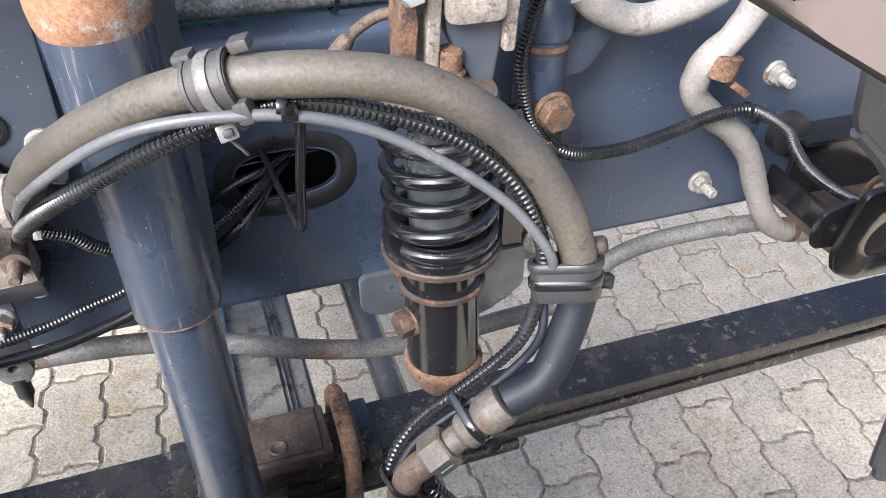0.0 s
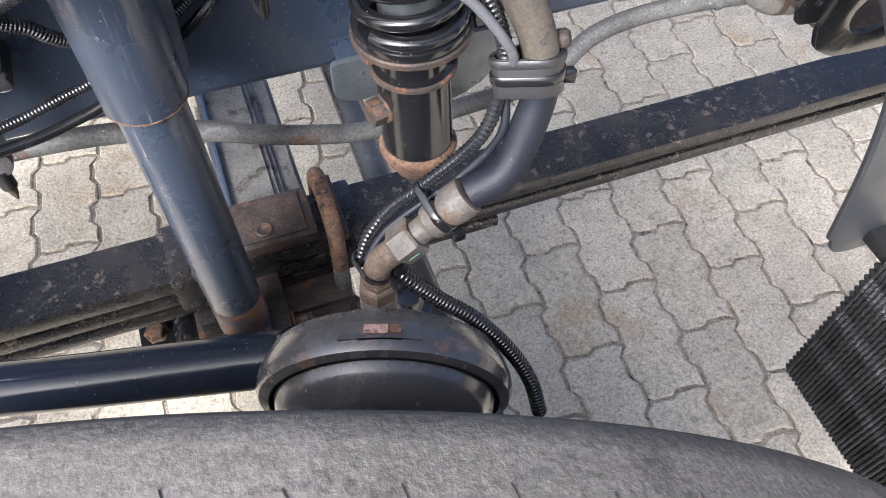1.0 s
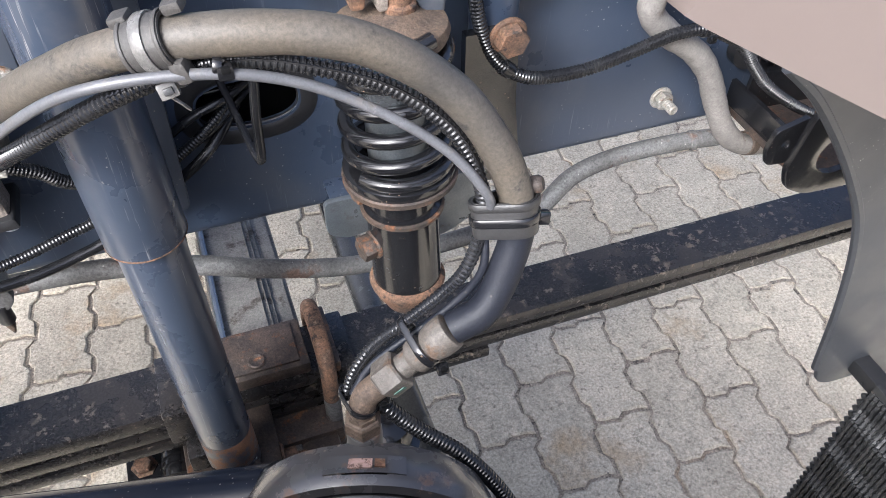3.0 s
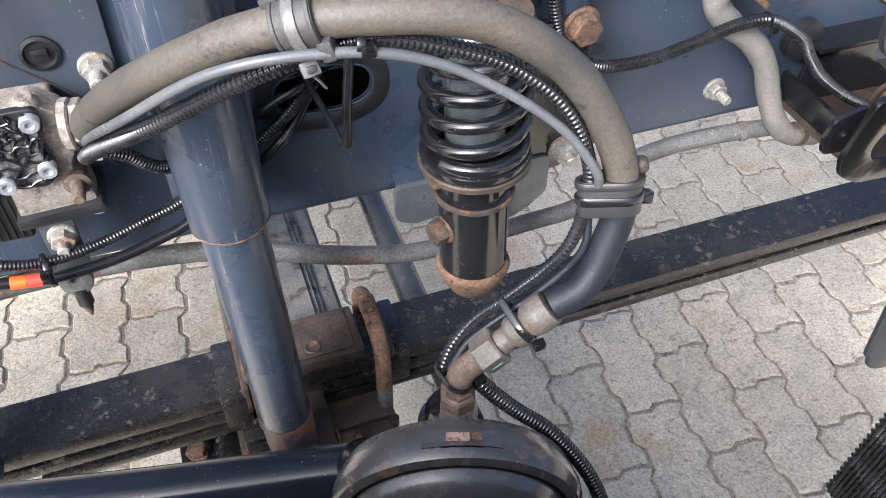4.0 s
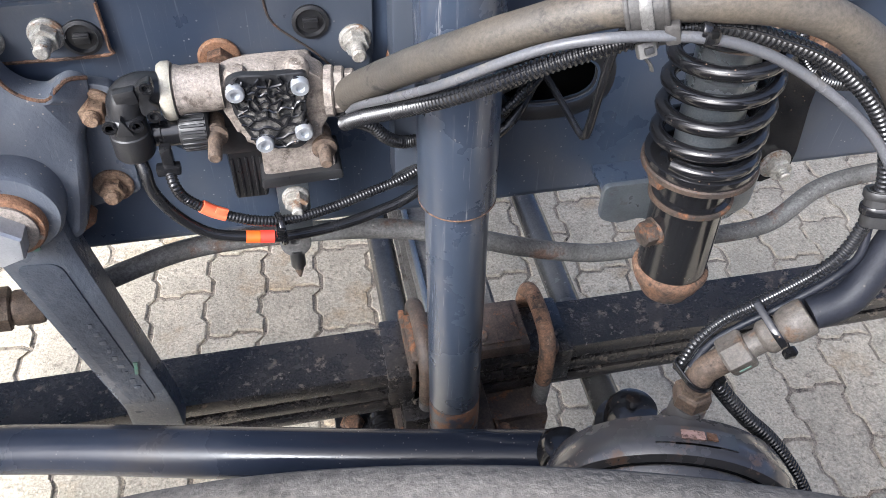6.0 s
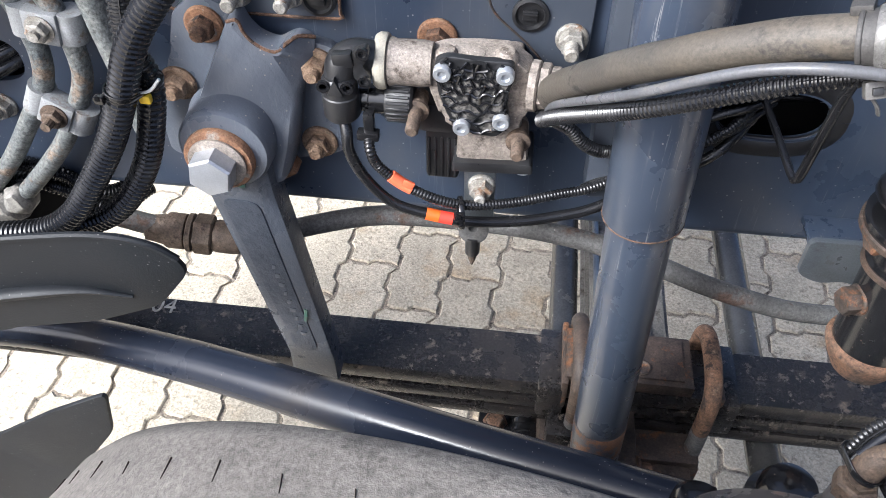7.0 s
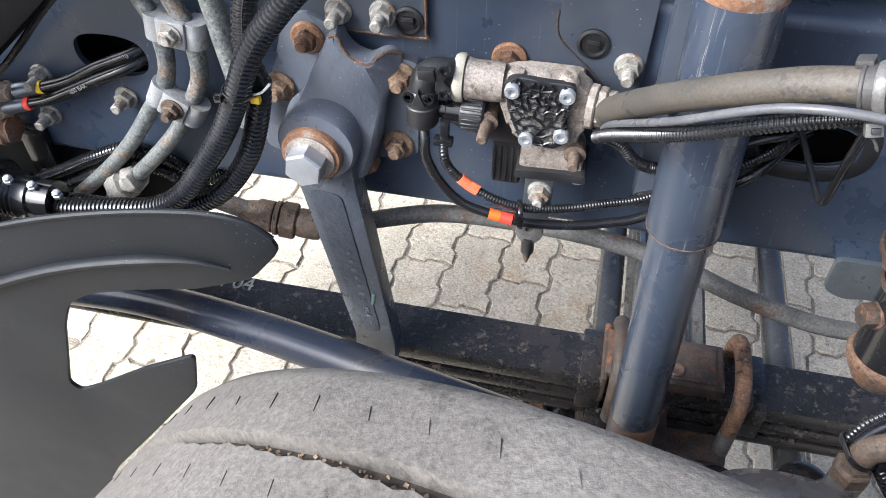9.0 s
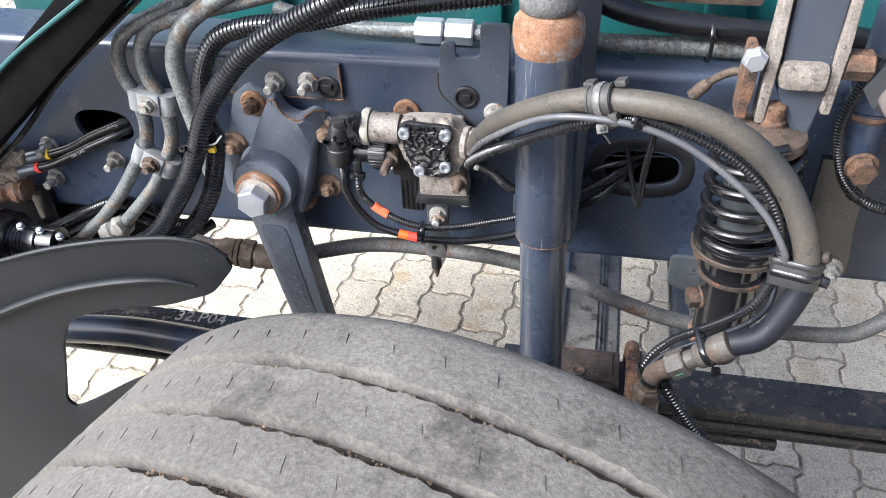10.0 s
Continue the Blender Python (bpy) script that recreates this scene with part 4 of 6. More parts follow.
cover = part("cover", bm, M_black, valve, "black plastic cover with fine ribs")


def inside(x, z, poly):
    hit, j = False, len(poly) - 1
    for i in range(len(poly)):
        if (poly[i][1] > z) != (poly[j][1] > z) and x < (poly[j][0] - poly[i][0]) * (z - poly[i][1]) / (poly[j][1] - poly[i][1]) + poly[i][0]:
            hit = not hit
        j = i
    return hit


bm = bmesh.new()
slab(bm, rounded([(-0.288 + (x + 0.288) * 0.86, min(0.949, 0.922 + (z - 0.922) * 0.86)) for x, z in cov], 0.004), -0.0628, -0.0605)
part("grime", bm, M_grime, cover, "grey grime caked between the ribs")


def rib(pts):
    bm = bmesh.new()
    sweep(bm, [Vector((x, -0.0642, z)) for x, z in pts], 0.00125, 6)
    part("rib", bm, M_gloss, cover)


vr = random.Random(4)
radii = (0.022, 0.029, 0.036, 0.043, 0.051, 0.059, 0.068, 0.077, 0.086)


def fan(r, a):
    return (-0.288 + r * math.cos(a), 0.978 + r * math.sin(a))


for n_, r in enumerate(radii):
    run = []
    for k in range(41):
        a = math.pi * (1.08 + 0.84 * k / 40)
        p = fan(r + (0.0014 if k % 4 < 2 else -0.0014) * (n_ > 1), a)
        if inside(p[0], p[1], cov) and p[1] < 0.951:
            run.append(p)
        else:
            if len(run) > 2:
                rib(run)
            run = []
    if len(run) > 2:
        rib(run)
for n_, (r0, r1) in enumerate(zip(radii, radii[1:])):
    for k in range(12):
        a = math.pi * (1.10 + 0.072 * (k + 0.5 * (n_ % 2))) + vr.uniform(-0.05, 0.05)
        p, q = fan(r0, a), fan(r1, a + vr.choice((-0.10, 0.0, 0.10)))
        if inside(*p, cov) and inside(*q, cov):
            rib([p, q])
for x, z in ((-0.314, 0.9475), (-0.265, 0.9485), (-0.298, 0.897), (-0.266, 0.905)):
    bm = bmesh.new()
    turn(bm, [(0.0072, 0), (0.0072, 0.006), (0.0064, 0.0072), (0.0036, 0.0072), (0.003, 0.005), (0, 0.005)], (x, -0.0625, z), OUT, 18)
    part("cover_screw", bm, M_bright, valve, "bright round screw head")
for x, z, ln in ((-0.336, 0.906, 0.030), (-0.251, 0.882, 0.022)):
    bm = bmesh.new()
    turn(bm, [(0.0075, -0.02), (0.0085, -0.002), (0.0105, 0.0), (0.0105, 0.004), (0.0065, 0.005), (0.0055, 0.008), (0.0055, ln), (0.004, ln + 0.002)], (x, -0.058, z), OUT, 18)
    part("test_nipple", bm, M_fit, valve)
bm = bmesh.new()
slab(bm, rounded([(-0.306, 0.854), (-0.238, 0.857), (-0.236, 0.846), (-0.307, 0.843)], 0.003), -0.060, -0.012, (), 0.002)
part("lower_cover", bm, M_black, valve)
for x in (-0.298, -0.245):
    bm = bmesh.new()
    turn(bm, [(0.0065, 0), (0.0065, 0.004), (0.005, 0.005)], (x, -0.050, 0.845), (0, -0.3, -1), 16)
    part("cover_foot", bm, M_bright, valve)
bm = bmesh.new()
box(bm, (-0.318, -0.022, 0.848), (0.030, 0.026, 0.070), 0.004)
for i in range(5):
    box(bm, (-0.330 + 0.006 * i, -0.0348, 0.838), (0.0022, 0.003, 0.045), 0.0006)
box(bm, (-0.322, -0.03, 0.888), (0.034, 0.034, 0.030), 0.006)
part("silencer", bm, M_black, valve, "black ribbed silencer")

# elbow connector with cables at the valve
plug = thing("elbow_connector", (-0.385, -0.06, 0.90), "black plastic elbow cable connector on the valve", "connector")
bm = bmesh.new()
sweep(bm, smooth_path([(-0.372, -0.052, 0.949), (-0.384, -0.055, 0.9515), (-0.394, -0.059, 0.9475), (-0.397, -0.062, 0.934)], 0.003), 0.0132, 16)
box(bm, (-0.3915, -0.0665, 0.9545), (0.017, 0.010, 0.013), 0.003, (0, -8, 0))
part("elbow", bm, M_black, plug)
bm = bmesh.new()
slab(bm, rounded([(-0.384, 0.962), (-0.372, 0.968), (-0.370, 0.958), (-0.3765, 0.950), (-0.370, 0.941), (-0.372, 0.931), (-0.384, 0.938)], 0.003), -0.069, -0.062, (), 0.001)
part("side_flange", bm, M_black, plug)
bm = bmesh.new()
turn(bm, [(0.012, 0), (0.0145, 0.003), (0.0145, 0.016), (0.0155, 0.017), (0.0155, 0.036), (0.0135, 0.039), (0.008, 0.040)], (-0.397, -0.064, 0.938), (0, 0, -1), 26)
part("collar", bm, M_black, plug)
for x, z in ((-0.407, 0.935), (-0.388, 0.935), (-0.375, 0.962), (-0.375, 0.937)):
    bm = bmesh.new()
    turn(bm, [(0.0052, 0), (0.0052, 0.003), (0.0032, 0.003), (0.0028, 0.0), (0, 0)], (x, -0.076 if x < -0.38 else -0.0685, z), OUT, 14)
    part("latch", bm, M_gloss, plug)
bm = bmesh.new()
slab(bm, [(-0.404, 0.928), (-0.391, 0.928), (-0.3975, 0.943)], -0.080, -0.074, (), 0.001)
part("wedge", bm, M_black, plug)
plug2 = thing("round_connector", (-0.36, -0.06, 0.91), "black ribbed round connector on the valve", "connector")
bm = bmesh.new()
turn(bm, [(0.0115, 0), (0.0115, 0.008), (0.0125, 0.009), (0.0125, 0.022), (0.010, 0.023)], (-0.384, -0.052, 0.909), (1, 0, 0), 24)
part("shell", bm, M_gloss, plug2)
bm = bmesh.new()
turn(bm, [(0.0165, 0), (0.0172, 0.001), (0.0172, 0.021), (0.015, 0.023)], (-0.362, -0.050, 0.908), (1, 0, 0), 30)
part("knurled_nut", bm, M_black, plug2)
for k in range(22):
    a = 2 * math.pi * k / 22
    bm = bmesh.new()
    box(bm, (-0.351, -0.050 + 0.0172 * math.sin(a), 0.908 + 0.0172 * math.cos(a)), (0.019, 0.0026, 0.003), 0.0006, (-math.degrees(a), 0, 0), 1)
    part("rib", bm, M_black, plug2)
plug3 = thing("small_connector", (-0.37, -0.075, 0.885), "small dark grey plastic cable connector", "connector")
bm = bmesh.new()
box(bm, (-0.3745, -0.068, 0.896), (0.009, 0.009, 0.022), 0.002)
box(bm, (-0.3755, -0.070, 0.885), (0.019, 0.010, 0.008), 0.002)
part("housing", bm, M_conduit, plug3)

# cables under the valve
cabA = [(-0.397, -0.064, 0.900), (-0.393, -0.073, 0.888), (-0.391, -0.078, 0.870), (-0.378, -0.078, 0.841), (-0.356, -0.078, 0.817), (-0.326, -0.078, 0.807), (-0.290, -0.076, 0.800), (-0.244, -0.064, 0.794), (-0.207, -0.053, 0.795), (-0.175, -0.045, 0.802), (-0.117, -0.024, 0.825), (-0.073, -0.015, 0.855), (-0.034, 0.030, 0.878)]
c = solid("black_cable", tube(cabA, 0.0050, 12), M_cable, "smooth black cable looping below the valve", "cable")
cabB = [(-0.3755, -0.070, 0.884), (-0.373, -0.078, 0.873), (-0.367, -0.078, 0.858), (-0.348, -0.078, 0.841), (-0.319, -0.079, 0.827), (-0.290, -0.074, 0.818), (-0.252, -0.063, 0.815), (-0.211, -0.051, 0.819), (-0.176, -0.042, 0.825), (-0.116, -0.020, 0.846), (-0.072, -0.011, 0.873), (-0.033, 0.030, 0.887)]
solid("corrugated_cable", corrugated(cabB, 0.0048, 0.0030), M_conduit, "thin black corrugated cable sleeve below the valve", "cable")
cabC = [(-0.19, -0.036, 0.815), (-0.12, -0.014, 0.842), (-0.07, -0.008, 0.868), (-0.03, 0.02, 0.885)]
solid("black_cable", tube(cabC, 0.0042, 10), M_cable, "black cable running into the rail's oval hole", "cable")
cabD = [(-0.12, -0.010, 0.862), (-0.085, -0.008, 0.884), (-0.05, 0.0, 0.893), (-0.01, 0.03, 0.90)]
solid("black_cable", tube(cabD, 0.0040, 10), M_cable, "black cable running into the rail's oval hole", "cable")
sl = [(-0.236, -0.060, 0.918), (-0.226, -0.056, 0.905), (-0.209, -0.050, 0.891), (-0.198, -0.046, 0.876), (-0.186, -0.040, 0.864), (-0.172, -0.034, 0.858), (-0.14, -0.030, 0.860)]
solid("corrugated_cable", corrugated(sl, 0.0060, 0.0032), M_conduit, "thin corrugated sleeve turning behind the shock absorber", "cable")


def band(name, pts, r, mat, label, category, group=""):
    path = smooth_path(pts, 0.002)
    return solid(name, sweep(bmesh.new(), path, r, 14), mat, label, category, group)


band("tape_band", [(-0.357, -0.078, 0.8485), (-0.348, -0.078, 0.841), (-0.339, -0.0784, 0.836)], 0.0056, M_orange, "orange tape wrapped round the corrugated sleeve", "tape", "cable tapes")
bm = bmesh.new()
box(bm, (-0.342, -0.083, 0.843), (0.010, 0.0012, 0.012), 0.0004, (10, 25, 0))
solid("tape_end", bm, M_orange, "loose end of the orange tape", "tape", "cable tapes")
band("tape_band", [(-0.327, -0.078, 0.8072), (-0.315, -0.0776, 0.8047)], 0.0058, M_amber, "amber tape wrapped round the black cable", "tape", "cable tapes")
band("tape_band", [(-0.315, -0.0776, 0.8047), (-0.303, -0.0769, 0.8023)], 0.0059, M_red, "red tape wrapped round the black cable", "tape", "cable tapes")

# drain probe under the valve
probe = thing("drain_probe", (-0.286, -0.045, 0.71), "grey steel tab with a black pointed drain stub", "probe")
bm = bmesh.new()
slab(bm, rounded([(-0.296, 0.842), (-0.268, 0.842), (-0.268, 0.775), (-0.296, 0.775)], 0.004), -0.050, -0.046, (), 0.001)
part("tab", bm, M_galv, probe)
bm = bmesh.new()
slab(bm, ellipse(-0.286, 0.764, 0.0145, 0.0165, 24), -0.053, -0.043, [ellipse(-0.286, 0.768, 0.0045, 0.004, 12)], 0.002)
part("eyelet", bm, M_pipe, probe)
bm = bmesh.new()
turn(bm, [(0.0072, 0.006), (0.0072, 0.028), (0.006, 0.030)], (-0.2865, -0.048, 0.760), (0, 0, -1), 20)
part("stub", bm, M_black, probe)
bm = bmesh.new()
turn(bm, [(0.0048, 0.028), (0.0042, 0.036), (0.0012, 0.046), (0, 0.046)], (-0.2865, -0.048, 0.760), (0, 0, -1), 16)
part("tip", bm, M_fit, probe, "brown pointed tip")
bolt((-0.280, -0.050, 0.822), OUT, 0.0105, 0.009, 0.0125, 0.010, M_zinc, M_zinc, "zinc nut on the drain probe's tab")

# ---- big air hose and its companions ----
hose_pts = [(-0.228, -0.060, 0.931), (-0.221, -0.093, 0.962), (-0.181, -0.185, 1.043), (-0.116, -0.239, 1.096), (-0.057, -0.261, 1.109), (0.000, -0.271, 1.100), (0.048, -0.279, 1.067), (0.077, -0.292, 1.022), (0.087, -0.302, 0.979), (0.077, -0.311, 0.945), (0.062, -0.318, 0.921), (0.041, -0.317, 0.909)]
hose = thing("air_hose", (-0.09, -0.2, 0.9), "thick dusty rubber air hose arching from valve to brake chamber", "hose")
whole = smooth_path(hose_pts, 0.006)
cut = next(i for i, p in enumerate(whole) if p.x > 0.06 and p.z < 0.975)


def hose_r(i):
    """A little thicker where it leaves the valve, uneven from age."""
    return 0.0108 + 0.0016 * max(0.0, 1 - i / 30) + 0.00015 * math.sin(i * 0.9)


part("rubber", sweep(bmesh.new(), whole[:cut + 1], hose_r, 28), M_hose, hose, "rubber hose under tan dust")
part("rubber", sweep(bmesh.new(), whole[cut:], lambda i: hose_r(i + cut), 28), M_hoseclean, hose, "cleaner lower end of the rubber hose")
fit_dir = Vector((-0.0330, 0.0010, -0.0272)).normalized()
F0 = Vector((0.0405, -0.3170, 0.9083))
bm = bmesh.new()
turn(bm, [(0.0110, 0), (0.0126, 0.0008), (0.0131, 0.004), (0.0130, 0.012), (0.0116, 0.018), (0.0100, 0.020)], F0, fit_dir, 30)
part("ferrule", bm, M_fitgrey, hose, "dirty metal ferrule")
fitting = thing("elbow_fitting", (-0.02, -0.33, 0.83), "dirty brown metal elbow fitting on the brake chamber", "fitting")
bm = bmesh.new()
turn(bm, [(0.0090, 0.018), (0.0090, 0.021), (0.0112, 0.0225), (0.0119, 0.024), (0.0119, 0.031), (0.0108, 0.033), (0.0086, 0.035), (0.0086, 0.046)], F0, fit_dir, 30)
part("sleeve", bm, M_fitgrey, fitting)
bm = bmesh.new()
turn(bm, [(0.0124, 0.0435), (0.0140, 0.045), (0.0140, 0.060), (0.0124, 0.062)], F0, fit_dir, 6, 0.4)
nut = part("hex_nut", bm, M_fitgrey, fitting, "dirty grey hex nut", 25)
FLAT = Vector((0.25, -0.90, -0.20))
FLAT = (FLAT - fit_dir * FLAT.dot(fit_dir)).normalized()
bm = bmesh.new()
bmesh.ops.create_cube(bm, size=1.0, matrix=Matrix.Translation(F0 + fit_dir * 0.0525 + FLAT * 0.0124) @ Matrix((fit_dir, FLAT.cross(fit_dir), FLAT)).transposed().to_4x4() @ Matrix.Diagonal((0.0085, 0.0062, 0.0007, 1)))
part("paint_mark", bm, M_green, nut, "green paint mark")
E0 = F0 + fit_dir * 0.062
part("elbow", tube([E0, E0 + fit_dir * 0.010, Vector((-0.0185, -0.3155, 0.8595)), Vector((-0.0218, -0.3168, 0.8515)), Vector((-0.0226, -0.3180, 0.842))], 0.0094, 20, 0.003), M_fit, fitting)
bm = bmesh.new()
turn(bm, [(0.0124, 0), (0.0137, 0.0015), (0.0137, 0.0125), (0.0124, 0.0145), (0.0108, 0.0150), (0.0104, 0.0185)], (-0.0228, -0.3190, 0.8275), (0, 0, 1), 6, 0.2)
part("base_nut", bm, M_fit, fitting, "", 25)
bm = bmesh.new()
turn(bm, [(0.0165, 0), (0.0142, 0.006), (0.0128, 0.010), (0.0126, 0.030), (0.0118, 0.032)], (-0.0230, -0.3205, 0.7965), (0, 0, 1), 24)
part("neck", bm, M_drum, fitting)

# sleeve and thin line strapped along the hose, on the inner side of its arch
sleeve_run = [(-0.234, -0.084, 0.923), (-0.222, -0.117, 0.952), (-0.180, -0.200, 1.022), (-0.116, -0.243, 1.074), (-0.062, -0.258, 1.0935), (-0.018, -0.266, 1.0855), (0.020, -0.272, 1.068), (0.050, -0.283, 1.040), (0.065, -0.293, 1.003), (0.064, -0.298, 0.974), (0.055, -0.303, 0.949), (0.042, -0.302, 0.930), (0.014, -0.299, 0.904), (-0.005, -0.296, 0.886), (-0.021, -0.299, 0.868), (-0.031, -0.305, 0.848)]
seamed("corrugated_sleeve", sleeve_run, (0.0062, 0.0041), 0.0034, 0.16, 14, "black corrugated cable sleeve strapped under the air hose", "cable sleeve")
line_run = [Vector(p) for p in ((-0.230, -0.080, 0.930), (-0.224, -0.116, 0.962), (-0.191, -0.206, 1.035), (-0.137, -0.251, 1.085), (-0.078, -0.267, 1.0945), (-0.031, -0.272, 1.0835), (0.011, -0.280, 1.0600), (0.045, -0.291, 1.033), (0.065, -0.302, 1.005), (0.069, -0.305, 0.975), (0.064, -0.307, 0.949), (0.054, -0.306, 0.928), (0.030, -0.304, 0.904), (0.008, -0.302, 0.887), (-0.012, -0.303, 0.872), (-0.027, -0.311, 0.858))]
line = thing("air_line", line_run[0], "thin grey plastic air line beside the thick hose", "air line")
part("line_tube", tube(line_run[:9] + [Vector((0.0685, -0.3000, 0.990))], 0.0030, 12), M_tubegrey, line)
part("lower_tube", tube([Vector((0.0670, -0.2990, 0.968))] + line_run[10:], 0.0027, 12), M_hoseclean, line, "darker lower end of the line")
bm = bmesh.new()
box(bm, (-0.2275, -0.070, 0.911), (0.006, 0.004, 0.006), 0.001, (0, 10, 0))
box(bm, (-0.230, -0.068, 0.918), (0.002, 0.003, 0.012), 0.0006, (0, -15, 0))
solid("white_tie", bm, M_white, "small white cable tie end below the hose", "cable tie")
tail = [(-0.011, -0.314, 0.851), (-0.001, -0.322, 0.837), (0.019, -0.331, 0.813), (0.043, -0.343, 0.790), (0.065, -0.361, 0.760), (0.078, -0.378, 0.731), (0.083, -0.394, 0.700)]
solid("sensor_sleeve", corrugated(tail, 0.0062, 0.0034), M_conduit, "black corrugated sleeve hanging over the brake chamber", "cable sleeve")


def strap(bm, rounds, axis, width, thick, pad=0.0, shift=0.0):
    """A band drawn tight round several round things: rows of (centre, radius)."""
    x, y, z = frame_of(axis)
    base = Vector(rounds[0][0])
    pts = []
    for c, r in rounds:
        d = Vector(c) - base
        for k in range(24):
            q = 2 * math.pi * k / 24
            pts.append((d.dot(x) + (r + pad) * math.cos(q), d.dot(y) + (r + pad) * math.sin(q), math.cos(q), math.sin(q)))
    pts.sort()
    chain = []
    for run in (pts, pts[::-1]):
        half = []
        for p in run:
            while len(half) > 1 and (half[-1][0] - half[-2][0]) * (p[1] - half[-2][1]) - (half[-1][1] - half[-2][1]) * (p[0] - half[-2][0]) <= 1e-12:
                half.pop()
            half.append(p)
        chain += half[:-1]
    rings = []
    for u, v, cu, cv in chain:
        ring = []
        for h, w in ((0, -0.5), (0.7, -0.5), (1, -0.35), (1, 0.35), (0.7, 0.5), (0, 0.5)):
            ring.append(bm.verts.new(base + x * (u + cu * thick * h) + y * (v + cv * thick * h) + z * (w * width + shift)))
        rings.append(ring)
    for k, a in enumerate(rings):
        b = rings[(k + 1) % len(rings)]
        for i in range(6):
            j = (i + 1) % 6
            bm.faces.new((a[i], a[j], b[j], b[i]))
    return bm


def tie(centre, axis, r, label, head, mat=None, width=0.0045, others=()):
    th = thing("cable_tie", centre, label, "cable tie", "cable ties")
    part("strap", strap(bmesh.new(), [(centre, r), *others], axis, width, 0.0012), mat or M_gloss, th)
    bm = bmesh.new()
    at = Vector(centre) + Vector(head)
    box(bm, at, (0.0078, 0.0062, 0.0072), 0.0012)
    part("head", bm, mat or M_gloss, th)
    bm = bmesh.new()
    box(bm, at + Vector((0, -0.0024, 0.0022)), (0.0040, 0.003, 0.003), 0.0006)
    part("pawl", bm, M_dark, th)
    return th


# moulded clamp on the crown of the arch, with a worn shiny tie over it
K1, K1_AXIS = Vector((-0.092, -0.251, 1.105)), Vector((0.062, -0.026, 0.022)).normalized()
clampA = thing("hose_clamp", K1, "dusty grey plastic clamp holding hose and sleeve together", "clamp", "hose clamps")
part("band", strap(bmesh.new(), [(K1, 0.0114), (Vector((-0.0905, -0.2475, 1.0857)), 0.0054)], K1_AXIS, 0.022, 0.0022), M_clampdust, clampA)
for shift in (-0.0095, 0.0095):
    part("edge_rib", strap(bmesh.new(), [(K1, 0.0114)], K1_AXIS, 0.0022, 0.0008, 0.0022, shift), M_clampdust, clampA)
for shift in (-0.013, 0.015):
    bm = bmesh.new()
    box(bm, K1 + K1_AXIS * shift + Vector((0, 0.004, 0.0135)), (0.010, 0.010, 0.006), 0.0018, (0, -18, -22))
    part("ear", bm, M_clampdust, clampA, "dusty moulded ear")
bm = bmesh.new()
box(bm, K1 + K1_AXIS * 0.012 + Vector((0, -0.0085, -0.0125)), (0.008, 0.010, 0.012), 0.002, (0, -18, -22))
part("lower_block", bm, M_clampdust, clampA)
tieA = thing("cable_tie", K1, "shiny worn cable tie round the hose clamp", "cable tie", "cable ties")
part("strap", strap(bmesh.new(), [(K1, 0.0114), (Vector((-0.0905, -0.2475, 1.0857)), 0.0054)], K1_AXIS, 0.0062, 0.0012, 0.0024), M_worn, tieA)
bm = bmesh.new()
box(bm, (-0.0905, -0.2580, 1.0828), (0.0098, 0.0070, 0.0086), 0.0014, (-25, -14, 0))
part("head", bm, M_worn, tieA)
bm = bmesh.new()
box(bm, (-0.0905, -0.2618, 1.0842), (0.0048, 0.003, 0.0036), 0.0006, (-25, -14, 0))
part("pawl", bm, M_black, tieA)
part("tail", tube([(-0.091, -0.257, 1.079), (-0.086, -0.258, 1.0735), (-0.083, -0.256, 1.068)], 0.0018, 6, 0.002, 0.5), M_worn, tieA)
# clamp above the fitting, round hose and sleeve
K2, K2_AXIS = Vector((0.0868, -0.3010, 0.9835)), Vector((0.0, 0.026, 0.08)).normalized()
S2 = Vector((0.0652, -0.2968, 0.9830))
clampB = thing("hose_clamp", K2, "dark plastic clamp holding hose and sleeve together", "clamp", "hose clamps")
part("band", strap(bmesh.new(), [(K2, 0.0110), (S2, 0.0052)], K2_AXIS, 0.024, 0.0016), M_clamp, clampB)
part("edge_rib", strap(bmesh.new(), [(K2, 0.0110), (S2, 0.0052)], K2_AXIS, 0.0050, 0.0014, 0.0016, 0.0092), M_clamp, clampB)
bm = bmesh.new()
turn(bm, [(0.0050, -0.004), (0.0056, 0.0), (0.0056, 0.004), (0.0040, 0.006), (0.0, 0.006)], (0.0975, -0.2960, 0.9985), (0.8, -0.5, 0.35), 14)
part("stud", bm, M_rustdark, clampB, "grimy brown stud")
tieB = thing("cable_tie", K2, "shiny black cable tie round the lower hose clamp", "cable tie", "cable ties")
part("strap", strap(bmesh.new(), [(K2, 0.0110), (S2, 0.0052)], K2_AXIS, 0.0056, 0.0013, 0.0018, -0.001), M_gloss, tieB)
bm = bmesh.new()
box(bm, (0.1005, -0.3070, 0.9810), (0.0080, 0.0072, 0.0082), 0.0012, (-20, 8, -10))
part("head", bm, M_gloss, tieB)
tie((-0.0640, -0.2530, 1.0930), (0.06, -0.01, -0.008), 0.0056, "small black cable tie on the sleeve", (0.001, -0.017, 0.002), None, 0.0045, [(Vector((-0.066, -0.2672, 1.0972)), 0.0034)])
tie(F0 + fit_dir * 0.0235, fit_dir, 0.0114, "black cable tie round the hose fitting and its lines", (0.009, -0.010, -0.012), None, 0.0050, [(Vector((0.0185, -0.3000, 0.9065)), 0.0046)])
